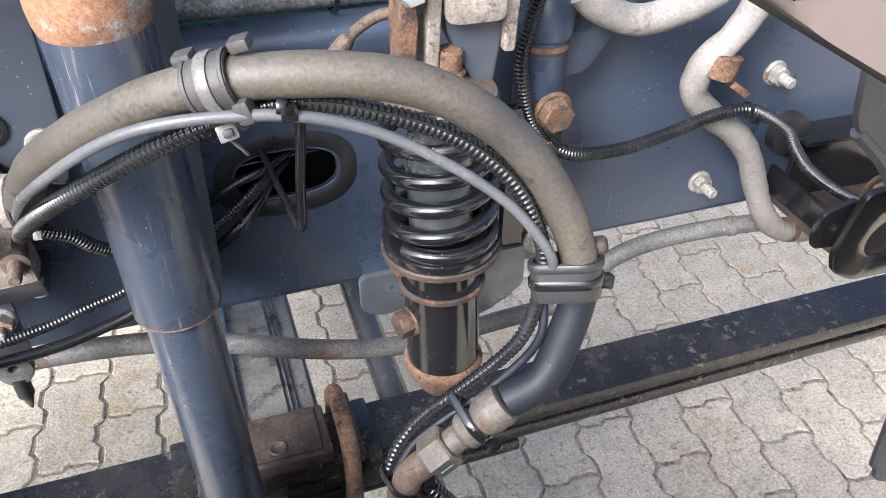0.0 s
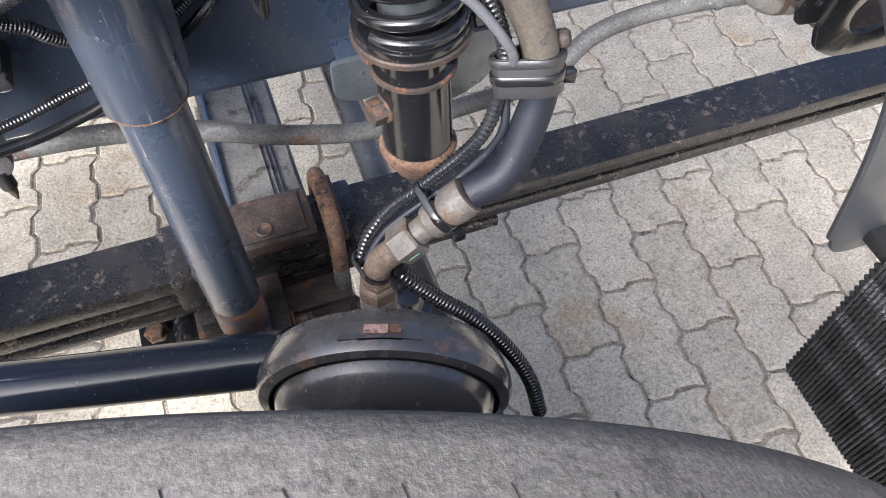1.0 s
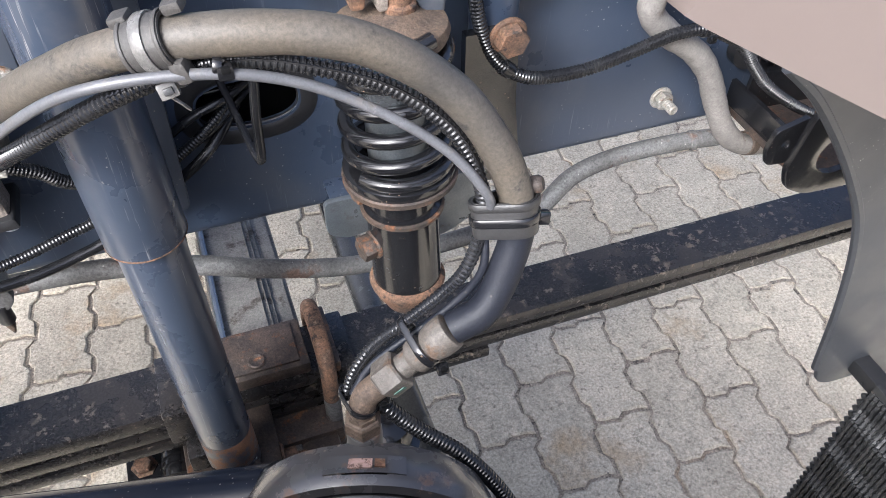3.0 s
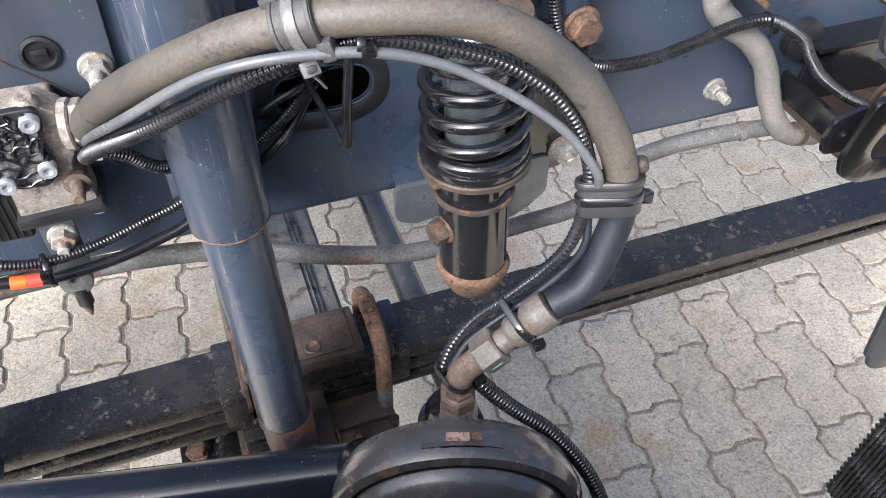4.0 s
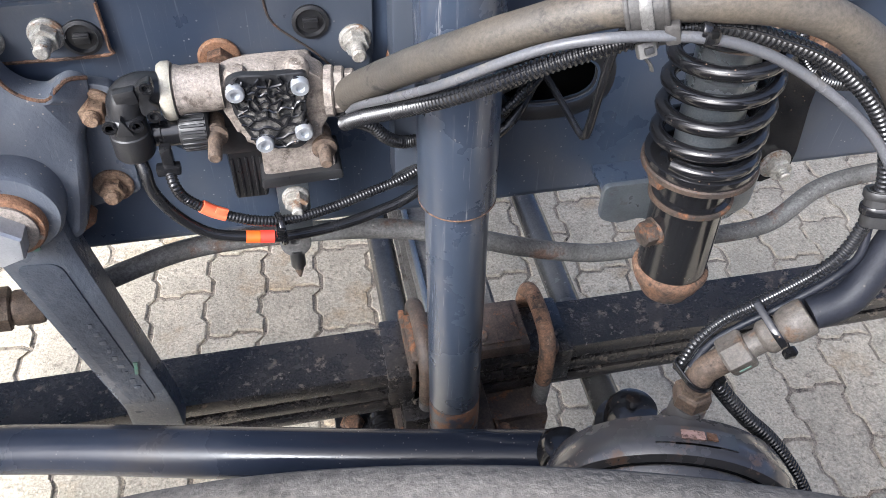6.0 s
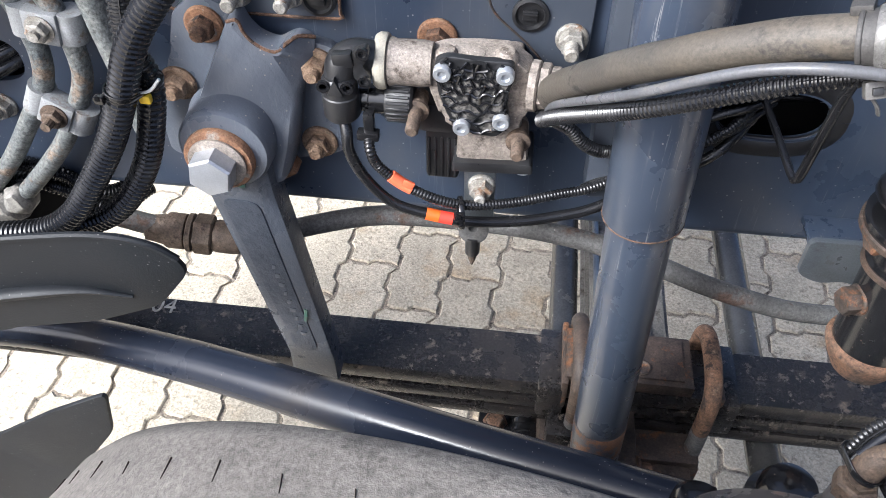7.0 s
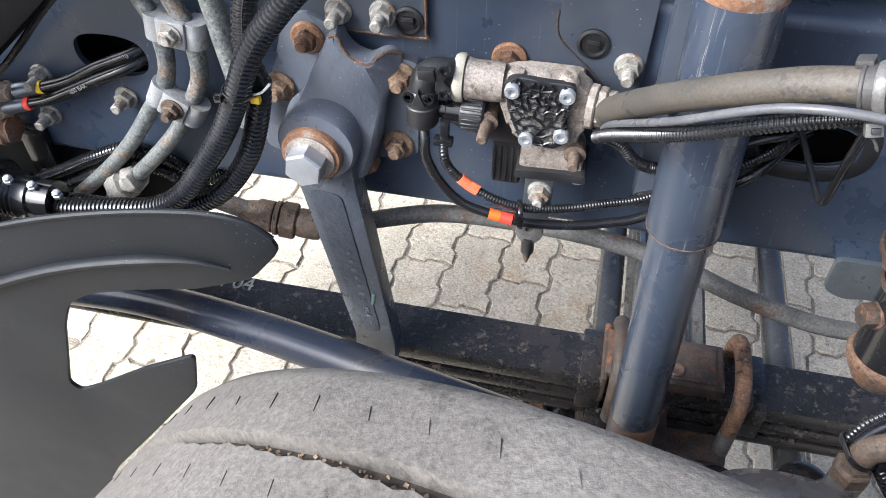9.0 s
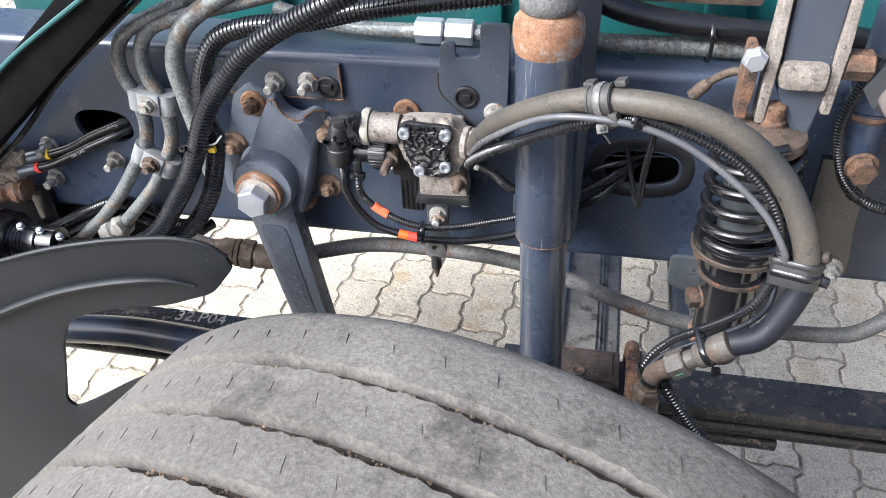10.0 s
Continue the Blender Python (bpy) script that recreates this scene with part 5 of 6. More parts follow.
tie((-0.0218, -0.3168, 0.8515), (0.25, 0, 1), 0.0098, "black cable tie round the elbow fitting", (0.0135, -0.004, 0.0), None, 0.0046, [(Vector((-0.030, -0.305, 0.8505)), 0.0050)])
tie((-0.296, -0.076, 0.810), (1, 0.2, 0.0), 0.0140, "black cable tie round the valve cables", (0.0, -0.014, 0.008))
# drooping loop of a long cable tie by the oval hole
solid("tie_tail", tube([(-0.050, -0.190, 1.075), (-0.040, -0.145, 1.040), (-0.036, -0.116, 0.990), (-0.039, -0.113, 0.950), (-0.040, -0.108, 0.908), (-0.041, -0.104, 0.8995), (-0.043, -0.096, 0.9005), (-0.048, -0.060, 0.907), (-0.052, -0.026, 0.911), (-0.056, 0.012, 0.913)], 0.0038, 10, flat=0.8), M_cable, "thin shiny black cable looped before the rail hole", "cable")

# ---- brake chamber ----
BC = Vector((-0.036, -0.364, 0.733))
BA = Vector((-0.3256, -0.9455, -0.03)).normalized()
chamber = thing("brake_chamber", BC, "dark painted round brake chamber with clamp band", "brake chamber")
bm = bmesh.new()
turn(bm, [(0.0, -0.066), (0.040, -0.064), (0.060, -0.056), (0.074, -0.047), (0.0885, -0.034)], BC, BA, 56)
part("rear_shell", bm, M_drum, chamber)
bm = bmesh.new()
turn(bm, [(0.084, -0.040), (0.0890, -0.039), (0.0930, -0.030), (0.0965, -0.020), (0.0968, -0.012), (0.094, -0.006), (0.0865, -0.004), (0.0855, -0.008)], BC, BA, 72)
part("clamp_band", bm, M_drum, chamber)
bm = bmesh.new()
turn(bm, [(0.0845, -0.012), (0.0835, -0.004), (0.078, 0.010), (0.066, 0.020), (0.03, 0.024), (0, 0.025)], BC, BA, 64)
part("front_shell", bm, M_drum, chamber)


def on_band(bm, along, wide, deep, thick, shift):
    """A small curved patch lying on the band's top."""
    x, y, z = frame_of(BA)
    top = math.atan2(Vector((0, 0, 1)).dot(y), Vector((0, 0, 1)).dot(x))
    rows = []
    for k in range(9):
        a = top + (along + wide * (k / 8 - 0.5)) / 0.0965
        d = x * math.cos(a) + y * math.sin(a)
        rows.append([bm.verts.new(BC + d * r + z * h) for r, h in ((0.0940 + thick, shift - deep), (0.0968 + thick, shift), (0.0960, shift), (0.0930, shift - deep))])
    for p, q in zip(rows, rows[1:]):
        for i in range(4):
            bm.faces.new((p[i], p[(i + 1) % 4], q[(i + 1) % 4], q[i]))
    bm.faces.new(rows[0])
    bm.faces.new(rows[-1][::-1])
    return bm


# black ring laid over the seam, its shade put in as colour
bm = bmesh.new()
turn(bm, [(0.0852, -0.0062), (0.0868, -0.0048), (0.0866, -0.0030), (0.0848, -0.0034), (0.0852, -0.0062)], BC, BA, 72, 0.0, False)
part("band_seam", bm, M_dark, chamber, "black ring for the shaded seam between band and shell")
part("band_joint", on_band(bmesh.new(), 0.0, 0.056, 0.014, 0.0018, -0.013), M_drum, chamber)
# black strip laid on the band in place of a shaded gap
part("joint_gap", on_band(bmesh.new(), 0.0, 0.030, 0.0014, 0.0020, -0.0125), M_dark, chamber, "black strip for the shaded gap of the clamp band")
part("sticker", on_band(bmesh.new(), 0.003, 0.016, 0.008, 0.0026, -0.016), M_sticker, chamber, "torn pale pink sticker")
part("rust_patch", on_band(bmesh.new(), -0.010, 0.007, 0.007, 0.0025, -0.017), M_rustlight, chamber, "orange rust patch")

# ---- tyre, steered to one side ----
TZ, TR = 0.509, 0.506
STEER = Matrix.Translation((0.004, 0.005, 0)) @ Matrix.Rotation(radians(-16.8), 4, 'Z')
tyre = thing("wheel_assembly", STEER @ Vector((0, -0.628, 0)), "dusty worn truck tyre with long grooves and fine sipes", "wheel")
grooves = (-0.544, -0.602, -0.656, -0.712)
prof = [(-0.525, 0.285), (-0.487, 0.325), (-0.466, 0.415), (-0.4695, 0.457), (-0.4700, 0.474), (-0.4715, 0.488), (-0.4770, 0.4965), (-0.490, 0.5020)]


def crown(y):
    return TR - 0.17 * (y + 0.628) ** 2


for g in grooves:
    prof += [(g + 0.0062, crown(g)), (g + 0.0036, crown(g) - 0.011), (g - 0.0036, crown(g) - 0.011), (g - 0.0062, crown(g))]
prof += [(-0.766, 0.5020), (-0.779, 0.4965), (-0.7845, 0.488), (-0.786, 0.474), (-0.7865, 0.457), (-0.790, 0.415), (-0.769, 0.325), (-0.731, 0.285)]
bm = bmesh.new()
seg = 300
rings = []
wob = random.Random(7)
for k in range(seg):
    a = 2 * math.pi * k / seg
    ring = []
    for j, (y, r) in enumerate(prof):
        dy = 0.0
        if 8 <= j < 24 and (j - 8) % 4 in (0, 3):
            dy = (0.0011 if k % 2 else -0.0011) + wob.uniform(-0.0004, 0.0004) + 0.0010 * math.sin(a * 37 + j)
        ring.append(bm.verts.new(STEER @ Vector((r * math.sin(a), y + dy, TZ + r * math.cos(a)))))
    rings.append(ring)
for k in range(seg):
    a, b = rings[k], rings[(k + 1) % seg]
    for j in range(len(prof) - 1):
        f = bm.faces.new((a[j], a[j + 1], b[j + 1], b[j]))
        # groove floors take a darker brown than the tread
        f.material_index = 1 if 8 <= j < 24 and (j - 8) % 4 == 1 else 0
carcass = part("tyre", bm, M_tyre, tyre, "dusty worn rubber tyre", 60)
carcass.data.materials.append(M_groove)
bm = bmesh.new()
for k in range(900):
    a = wob.uniform(-1.1, 1.1)
    g = grooves[wob.randrange(4)]
    er = Vector((math.sin(a), 0, math.cos(a)))
    p = Vector((0, g + wob.uniform(-0.0032, 0.0032), TZ)) + er * (crown(g) - 0.0105)
    s = wob.uniform(0.0006, 0.0015)
    bmesh.ops.create_cube(bm, size=s * 1.6, matrix=STEER @ Matrix.Translation(p) @ Euler((wob.random() * 3, wob.random() * 3, wob.random() * 3)).to_matrix().to_4x4())
grit = part("grit", bm, M_sand, carcass, "sand and small stones in the grooves")
grit["kind"] = "stuff"
ribs = ((-0.512, 0.515), (-0.573, 0.51), (-0.629, 0.512), (-0.684, 0.51), (-0.745, 0.51))
# sipes: thin boxes just above the tread, slit shade put in as dark colour
sipe = bmesh.new()
for rib_no, (yc, _r) in enumerate(ribs):
    for k in range(74):
        a = 2 * math.pi * (k + 0.37 * rib_no) / 74 + wob.uniform(-0.003, 0.003)
        if math.cos(a) < 0.3:
            continue
        y = yc + wob.uniform(-0.0012, 0.0012)
        er, et = Vector((math.sin(a), 0, math.cos(a))), Vector((math.cos(a), 0, -math.sin(a)))
        c0 = Vector((0, y, TZ)) + er * (crown(y) + 0.00025)
        L, wd = Vector((0, 1, 0)) * wob.uniform(0.0042, 0.0066) - et * 0.0026, et * wob.uniform(0.0003, 0.0006)
        vs = [sipe.verts.new(STEER @ (c0 + s * L + q * wd + er * h)) for h in (0.0, -0.002) for s, q in ((-1, -0.4), (1, -0.4), (1, 0.4), (-1, 0.4))]
        for fc in ((0, 1, 2, 3), (0, 4, 5, 1), (2, 6, 7, 3), (1, 5, 6, 2), (3, 7, 4, 0)):
            sipe.faces.new([vs[i] for i in fc])
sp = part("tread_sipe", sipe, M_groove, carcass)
sp["kind"] = "stuff"
bm = bmesh.new()
turn(bm, [(0.285, 0), (0.292, 0.01), (0.275, 0.02), (0.26, 0.15), (0.275, 0.25), (0.292, 0.262), (0.285, 0.272), (0.25, 0.25), (0.24, 0.15), (0.25, 0.02)], STEER @ Vector((0, -0.4925, TZ)), STEER.to_3x3() @ Vector(OUT), 60)
part("rim", bm, M_galv, tyre, "grey steel wheel rim")
bm = bmesh.new()
turn(bm, [(0.245, 0.13), (0.16, 0.09), (0.0, 0.09), (0.0, 0.10), (0.16, 0.10), (0.245, 0.14)], STEER @ Vector((0, -0.4925, TZ)), STEER.to_3x3() @ Vector(OUT), 60)
part("disc", bm, M_galv, tyre, "grey steel wheel disc")

# ---- mudguards ----
guard = thing("front_mudguard", (-0.8, -0.19, 0), "black moulded plastic mudguard liner with an open notch", "mudguard")


def guard_bend(co):
    x, y, z = co
    d = max(0.0, -0.52 - x)
    return Vector((x, y - 0.10 * d, z))


horn = [(-0.519, 0.796), (-0.535, 0.824), (-0.570, 0.838), (-0.625, 0.836), (-0.70, 0.826), (-0.80, 0.800), (-0.95, 0.74), (-1.15, 0.60), (-1.30, 0.03), (-1.00, 0.03), (-0.905, 0.18), (-0.83, 0.31), (-0.745, 0.423), (-0.665, 0.53), (-0.650, 0.605), (-0.72, 0.568), (-0.79, 0.522), (-0.822, 0.505), (-0.832, 0.52), (-0.815, 0.575), (-0.795, 0.640), (-0.775, 0.682), (-0.745, 0.702), (-0.692, 0.716), (-0.62, 0.726), (-0.555, 0.750)]
bm = bmesh.new()
slab(bm, rounded(horn, 0.012, 3), -0.163, -0.158, (), 0.0015, guard_bend)
part("panel", bm, M_guard, guard)
ridge = [guard_bend(Vector((x, -0.164, z))) for x, z in ((-0.575, 0.764), (-0.62, 0.772), (-0.69, 0.764), (-0.78, 0.738), (-0.88, 0.690), (-0.98, 0.62))]
part("ridge", tube(ridge, lambda i: 0.010 * min(1.0, 0.25 + i / 14), 12, 0.008, 0.6), M_guard, guard, "raised moulded ridge")
lip = [guard_bend(Vector((x, -0.163, z))) for x, z in ((-0.525, 0.812), (-0.545, 0.829), (-0.580, 0.838), (-0.625, 0.837), (-0.70, 0.827), (-0.80, 0.801), (-0.95, 0.741), (-1.15, 0.60))]
part("edge_bead", tube(lip, 0.0035, 8, 0.008), M_guard, guard)

bm = bmesh.new()
box(bm, (-0.90, -0.098, 0.685), (0.035, 0.20, 0.03), 0.004)
box(bm, (-0.90, -0.006, 0.722), (0.035, 0.012, 0.10), 0.003)
part("stay", bm, M_gloss, guard, "black steel stay to the frame rail")

rguard = thing("rear_mudguard", (0.5, -0.29, 0.5), "black plastic mudguard behind the wheel", "mudguard")
bm = bmesh.new()
slab(bm, rounded([(0.25, 1.10), (0.262, 1.046), (0.311, 1.003), (0.372, 0.928), (0.420, 0.850), (0.455, 0.745), (0.484, 0.612), (0.492, 0.588), (0.515, 0.574), (0.56, 0.572), (0.60, 0.55), (0.74, 0.53), (0.78, 0.7), (0.77, 0.95), (0.66, 1.10)], 0.012, 3), -0.293, -0.288, (), 0.0015)
part("panel", bm, M_guardrear, rguard)
rim = [Vector((x, -0.289, z)) for x, z in ((0.270, 1.040), (0.311, 1.003), (0.372, 0.928), (0.420, 0.850), (0.455, 0.745), (0.483, 0.615))]
part("edge_bead", tube(rim, 0.005, 8, 0.01), M_guardrear, rguard)
bm = bmesh.new()
box(bm, (0.72, -0.146, 0.90), (0.035, 0.286, 0.03), 0.004)
box(bm, (0.72, -0.004, 0.90), (0.050, 0.010, 0.09), 0.003)
part("stay", bm, M_gloss, rguard, "black steel stay to the frame rail")

flap = thing("mud_flap", (0.53, -0.5, 0.33), "black ribbed rubber mud flap hanging from the mudguard", "mud flap")
bm = bmesh.new()
box(bm, (0.532, -0.515, 0.475), (0.006, 0.37, 0.28), 0.001)
part("backing", bm, M_flap, flap)
bm = bmesh.new()
box(bm, (0.545, -0.345, 0.600), (0.022, 0.112, 0.020), 0.003)
part("hanger", bm, M_black, flap, "black bracket on the mudguard")
for i in range(58):
    y = -0.333 - 0.0063 * i
    bm = bmesh.new()
    pts = [Vector((0.5275 - 0.0012 * math.sin(k * math.pi * 0.9), y + 0.0005 * math.sin(k * 1.3 + i), 0.336 + 0.0035 * k)) for k in range(78)]
    sweep(bm, pts, lambda k: 0.0034 if k % 2 else 0.0024, 6)
    part("rib", bm, M_flap, flap)
for i in range(22):
    bm = bmesh.new()
    box(bm, (0.530, -0.3275, 0.342 + 0.0118 * i), (0.005, 0.007, 0.0075), 0.001, (45, 0, 0))
    part("tooth", bm, M_flap, flap)

panel = thing("body_panel", (0.3, -0.43, 1.05), "beige painted cab body panel above the mudguard", "body panel")


def panel_lean(co):
    """The cab side leans outwards to the rear."""
    return Vector((co.x, co.y - 0.24 * (co.x - 0.07), co.z))


bm = bmesh.new()
slab(bm, rounded([(0.060, 1.190), (0.075, 1.180), (0.20, 1.114), (0.33, 1.046), (0.48, 0.968), (0.52, 0.99), (0.52, 1.25), (0.18, 1.225), (0.066, 1.204)], 0.006, 3), -0.420, -0.396, (), 0.010, panel_lean)
part("skin", bm, M_beige, panel)
# dark grey lip strip stands for the shaded roundover of the beige edge
bm = bmesh.new()
slab(bm, [(0.060, 1.186), (0.20, 1.111), (0.33, 1.043), (0.47, 0.970), (0.48, 0.992), (0.34, 1.065), (0.21, 1.133), (0.07, 1.208)], -0.398, -0.372, (), 0.003, panel_lean)
part("inner_lip", bm, M_clamp, panel, "turned-under lip of the panel, its shade put in as dark grey")

# ---- pipe under the rail ----
pipe = [(-0.660, -0.045, 0.738), (-0.625, -0.040, 0.722), (-0.585, -0.036, 0.710), (-0.545, -0.028, 0.703), (-0.499, -0.012, 0.698), (-0.400, 0.020, 0.703), (-0.295, 0.027, 0.701), (-0.194, 0.018, 0.700), (-0.115, 0.005, 0.689), (-0.041, -0.004, 0.666), (0.043, -0.003, 0.639), (0.115, 0.002, 0.630), (0.198, 0.004, 0.632), (0.272, -0.001, 0.646), (0.329, 0.010, 0.683), (0.384, 0.007, 0.702), (0.452, -0.007, 0.716), (0.512, -0.018, 0.720)]
cpipe = thing("coolant_pipe", pipe[0], "dirty grey metal pipe running below the frame rail", "pipe")
part("pipe_tube", tube(pipe, 0.0110, 16), M_pipe, cpipe)
bm = bmesh.new()
turn(bm, [(0.0112, 0), (0.0124, 0.001), (0.0124, 0.007), (0.0112, 0.008)], (0.478, -0.012, 0.7183), (-0.97, 0.15, -0.1), 22)
part("bead", bm, M_pipe, cpipe)
cp = thing("pipe_coupling", (-0.58, -0.035, 0.708), "dirty brown pipe coupling with hex nuts", "coupling")
CA = Vector((-0.92, -0.10, 0.16)).normalized()
for name_, rows_, seg_ in (("sleeve", [(0.012, -0.030), (0.0165, -0.028), (0.0175, -0.022), (0.0175, -0.004), (0.0160, 0.0)], 26), ("nut", [(0.0195, 0.0), (0.0215, 0.002), (0.0215, 0.018), (0.0195, 0.020)], 6), ("ring", [(0.0180, 0.020), (0.0205, 0.0215), (0.0205, 0.026), (0.0180, 0.0275)], 26), ("body", [(0.0170, 0.0275), (0.0190, 0.029), (0.0190, 0.046), (0.0160, 0.050), (0.0130, 0.068)], 26)):
    bm = bmesh.new()
    turn(bm, rows_, (-0.560, -0.0325, 0.7055), CA, seg_, 0.3)
    part(name_, bm, M_fit, cp, "", 25 if seg_ == 6 else 38)
hose_d = [(0.567, -0.036, 0.708), (0.518, -0.041, 0.725), (0.488, -0.040, 0.753), (0.464, -0.038, 0.795), (0.442, -0.039, 0.837), (0.413, -0.040, 0.871), (0.371, -0.043, 0.902), (0.341, -0.048, 0.935), (0.344, -0.054, 0.969), (0.360, -0.058, 0.988), (0.382, -0.054, 1.022), (0.397, -0.040, 1.081)]
ch = thing("coolant_hose", hose_d[0], "pale dusty rubber coolant hose bending down past the rail", "hose")
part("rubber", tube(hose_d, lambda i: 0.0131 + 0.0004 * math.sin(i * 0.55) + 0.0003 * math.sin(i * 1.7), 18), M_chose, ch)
bm = bmesh.new()
turn(bm, [(0.0134, 0), (0.0148, 0.001), (0.0148, 0.012), (0.0134, 0.013)], (0.540, -0.0385, 0.7175), (-0.93, -0.1, 0.33), 22)
part("clamp_band", bm, M_fit, ch)
bm = bmesh.new()
turn(bm, [(0.020, 0), (0.024, 0.002), (0.024, 0.016), (0.016, 0.018), (0.0, 0.018)], (0.514, -0.001, 0.838), OUT, 26)
solid("rubber_grommet", bm, M_black, "round grey rubber grommet in the frame rail", "grommet")

# conduit on the right half of the rail
cond = [(0.173, -0.058, 1.070), (0.163, -0.057, 1.031), (0.157, -0.057, 0.991), (0.167, -0.057, 0.946), (0.181, -0.058, 0.919), (0.201, -0.060, 0.902), (0.228, -0.060, 0.892), (0.275, -0.062, 0.893), (0.324, -0.063, 0.904), (0.360, -0.063, 0.913), (0.391, -0.065, 0.915), (0.418, -0.064, 0.905), (0.453, -0.064, 0.882), (0.476, -0.064, 0.854), (0.501, -0.066, 0.827), (0.539, -0.070, 0.799), (0.572, -0.074, 0.780), (0.602, -0.076, 0.768)]
cdt = thing("corrugated_conduit", cond[0], "black corrugated conduit along the frame rail", "conduit")
part("ribbed_tube", corrugated(cond, 0.0065, 0.0037, 0.16, 16), M_conduit, cdt)
bm = bmesh.new()
turn(bm, [(0.0066, 0), (0.0080, 0.001), (0.0080, 0.010), (0.0066, 0.011)], (0.187, -0.0585, 0.913), (0.75, 0, -0.65), 16)
part("collar", bm, M_cable, cdt)
tie((0.395, -0.065, 0.9145), (1, 0, -0.2), 0.0068, "black cable tie on the conduit", (0.004, -0.010, -0.006))

# hanger bracket
hang = thing("spring_hanger", (0.55, -0.1, 0.72), "black painted spring hanger bracket with folded plates", "bracket")
bm = bmesh.new()
box(bm, (0.516, -0.056, 0.772), (0.007, 0.108, 0.040), 0.002)
part("left_wall", bm, M_gloss, hang)
bm = bmesh.new()
box(bm, (0.612, -0.020, 0.838), (0.19, 0.040, 0.006), 0.002)
part("ledge", bm, M_gloss, hang)
bm = bmesh.new()
box(bm, (0.62, -0.022, 0.79), (0.20, 0.006, 0.09), 0.002)
part("back_plate", bm, M_gloss, hang)
bm = bmesh.new()
slab(bm, rounded([(0.494, 0.842), (0.456, 0.831), (0.452, 0.806), (0.459, 0.787), (0.486, 0.784), (0.52, 0.80)], 0.006), -0.142, -0.136, [ellipse(0.474, 0.812, 0.005, 0.005, 12)], 0.002)
part("tab_plate", bm, M_gloss, hang)
bm = bmesh.new()
slab(bm, rounded([(0.486, 0.857), (0.474, 0.787), (0.485, 0.759), (0.514, 0.743), (0.585, 0.738), (0.66, 0.76), (0.62, 0.87)], 0.010), -0.156, -0.148, [ellipse(0.545, 0.795, 0.034, 0.028, 24)], 0.003)
part("front_plate", bm, M_gloss, hang)
bm = bmesh.new()
slab(bm, rounded([(0.512, 0.003), (0.70, 0.003), (0.70, 0.150), (0.520, 0.150), (0.508, 0.110)], 0.008), 0.0, 0.008, (), 0.002, lambda co: Vector((co.x, -co.z, 0.752 + 0.32 * max(0.0, 0.54 - co.x) - co.y)))
part("base_plate", bm, M_rustdark, hang)
bolt((0.56, -0.104, 0.815), OUT, 0.014, 0.012, 0.02, 0.0, M_rust, M_rustdark, "rusty bolt in the spring hanger")

# ---- pipes, clips and hoses on the front half of the rail ----
pipeA = [(-0.518, 0.050, 1.119), (-0.561, 0.000, 1.091), (-0.594, -0.019, 1.073), (-0.652, -0.029, 1.047), (-0.680, -0.028, 1.020), (-0.687, -0.028, 0.985), (-0.676, -0.030, 0.955), (-0.672, -0.032, 0.914), (-0.684, -0.031, 0.878), (-0.708, -0.031, 0.845), (-0.748, -0.031, 0.792), (-0.791, -0.032, 0.746), (-0.844, -0.034, 0.699)]
pipeB = [(-0.429, 0.020, 1.095), (-0.489, -0.009, 1.082), (-0.562, -0.024, 1.067), (-0.625, -0.029, 1.048), (-0.649, -0.030, 1.019), (-0.651, -0.031, 0.984), (-0.640, -0.032, 0.953), (-0.637, -0.032, 0.913), (-0.644, -0.031, 0.885), (-0.665, -0.031, 0.848), (-0.689, -0.031, 0.813), (-0.724, -0.032, 0.774), (-0.768, -0.031, 0.730), (-0.803, -0.031, 0.695)]
for pts in (pipeA, pipeB):
    solid("steel_pipe", tube(pts, 0.0092, 16), M_steelpipe, "bare steel pipe with stained surface along the rail", "pipe", "rail pipes")
solid("steel_pipe", tube([(-0.44, 0.03, 1.115), (-0.50, -0.01, 1.100), (-0.539, -0.03, 1.083), (-0.580, -0.04, 1.053), (-0.602, -0.04, 1.009), (-0.600, -0.04, 0.963), (-0.596, -0.04, 0.926), (-0.592, -0.04, 0.89), (-0.59, -0.04, 0.85)], 0.0115, 16), M_steelpipe, "thicker bare steel pipe bending down the rail", "pipe", "rail pipes")
for x, z, tiltz in ((-0.652, 0.949, 8), (-0.673, 0.859, 30)):
    clip = thing("pipe_clip", (x, -0.03, z), "pale grey pipe clip holding two steel pipes", "clip", "pipe clips")
    bm = bmesh.new()
    box(bm, (x, -0.036, z), (0.030, 0.020, 0.030), 0.003, (0, tiltz, 0))
    for s in (-1, 1):
        c, q = math.cos(radians(tiltz)), math.sin(radians(tiltz))
        turn(bm, [(0.0125, -0.014), (0.0125, 0.014)], (x + s * 0.020 * c, -0.031, z - s * 0.020 * q), (q, 0, c), 18)
    part("saddle", bm, M_clip, clip)
    bm = bmesh.new()
    turn(bm, [(0.0125, 0.0), (0.0125, 0.0015)], (x, -0.046, z), OUT, 18)
    turn(bm, [(0.0095, 0.001), (0.0095, 0.008), (0.008, 0.009)], (x, -0.046, z), OUT, 6)
    turn(bm, [(0.0048, 0.008), (0.0048, 0.018 if tiltz > 20 else 0.013)], (x, -0.046, z), OUT, 12)
    part("nut", bm, M_zinc if tiltz < 20 else M_fit, clip, "", 25)
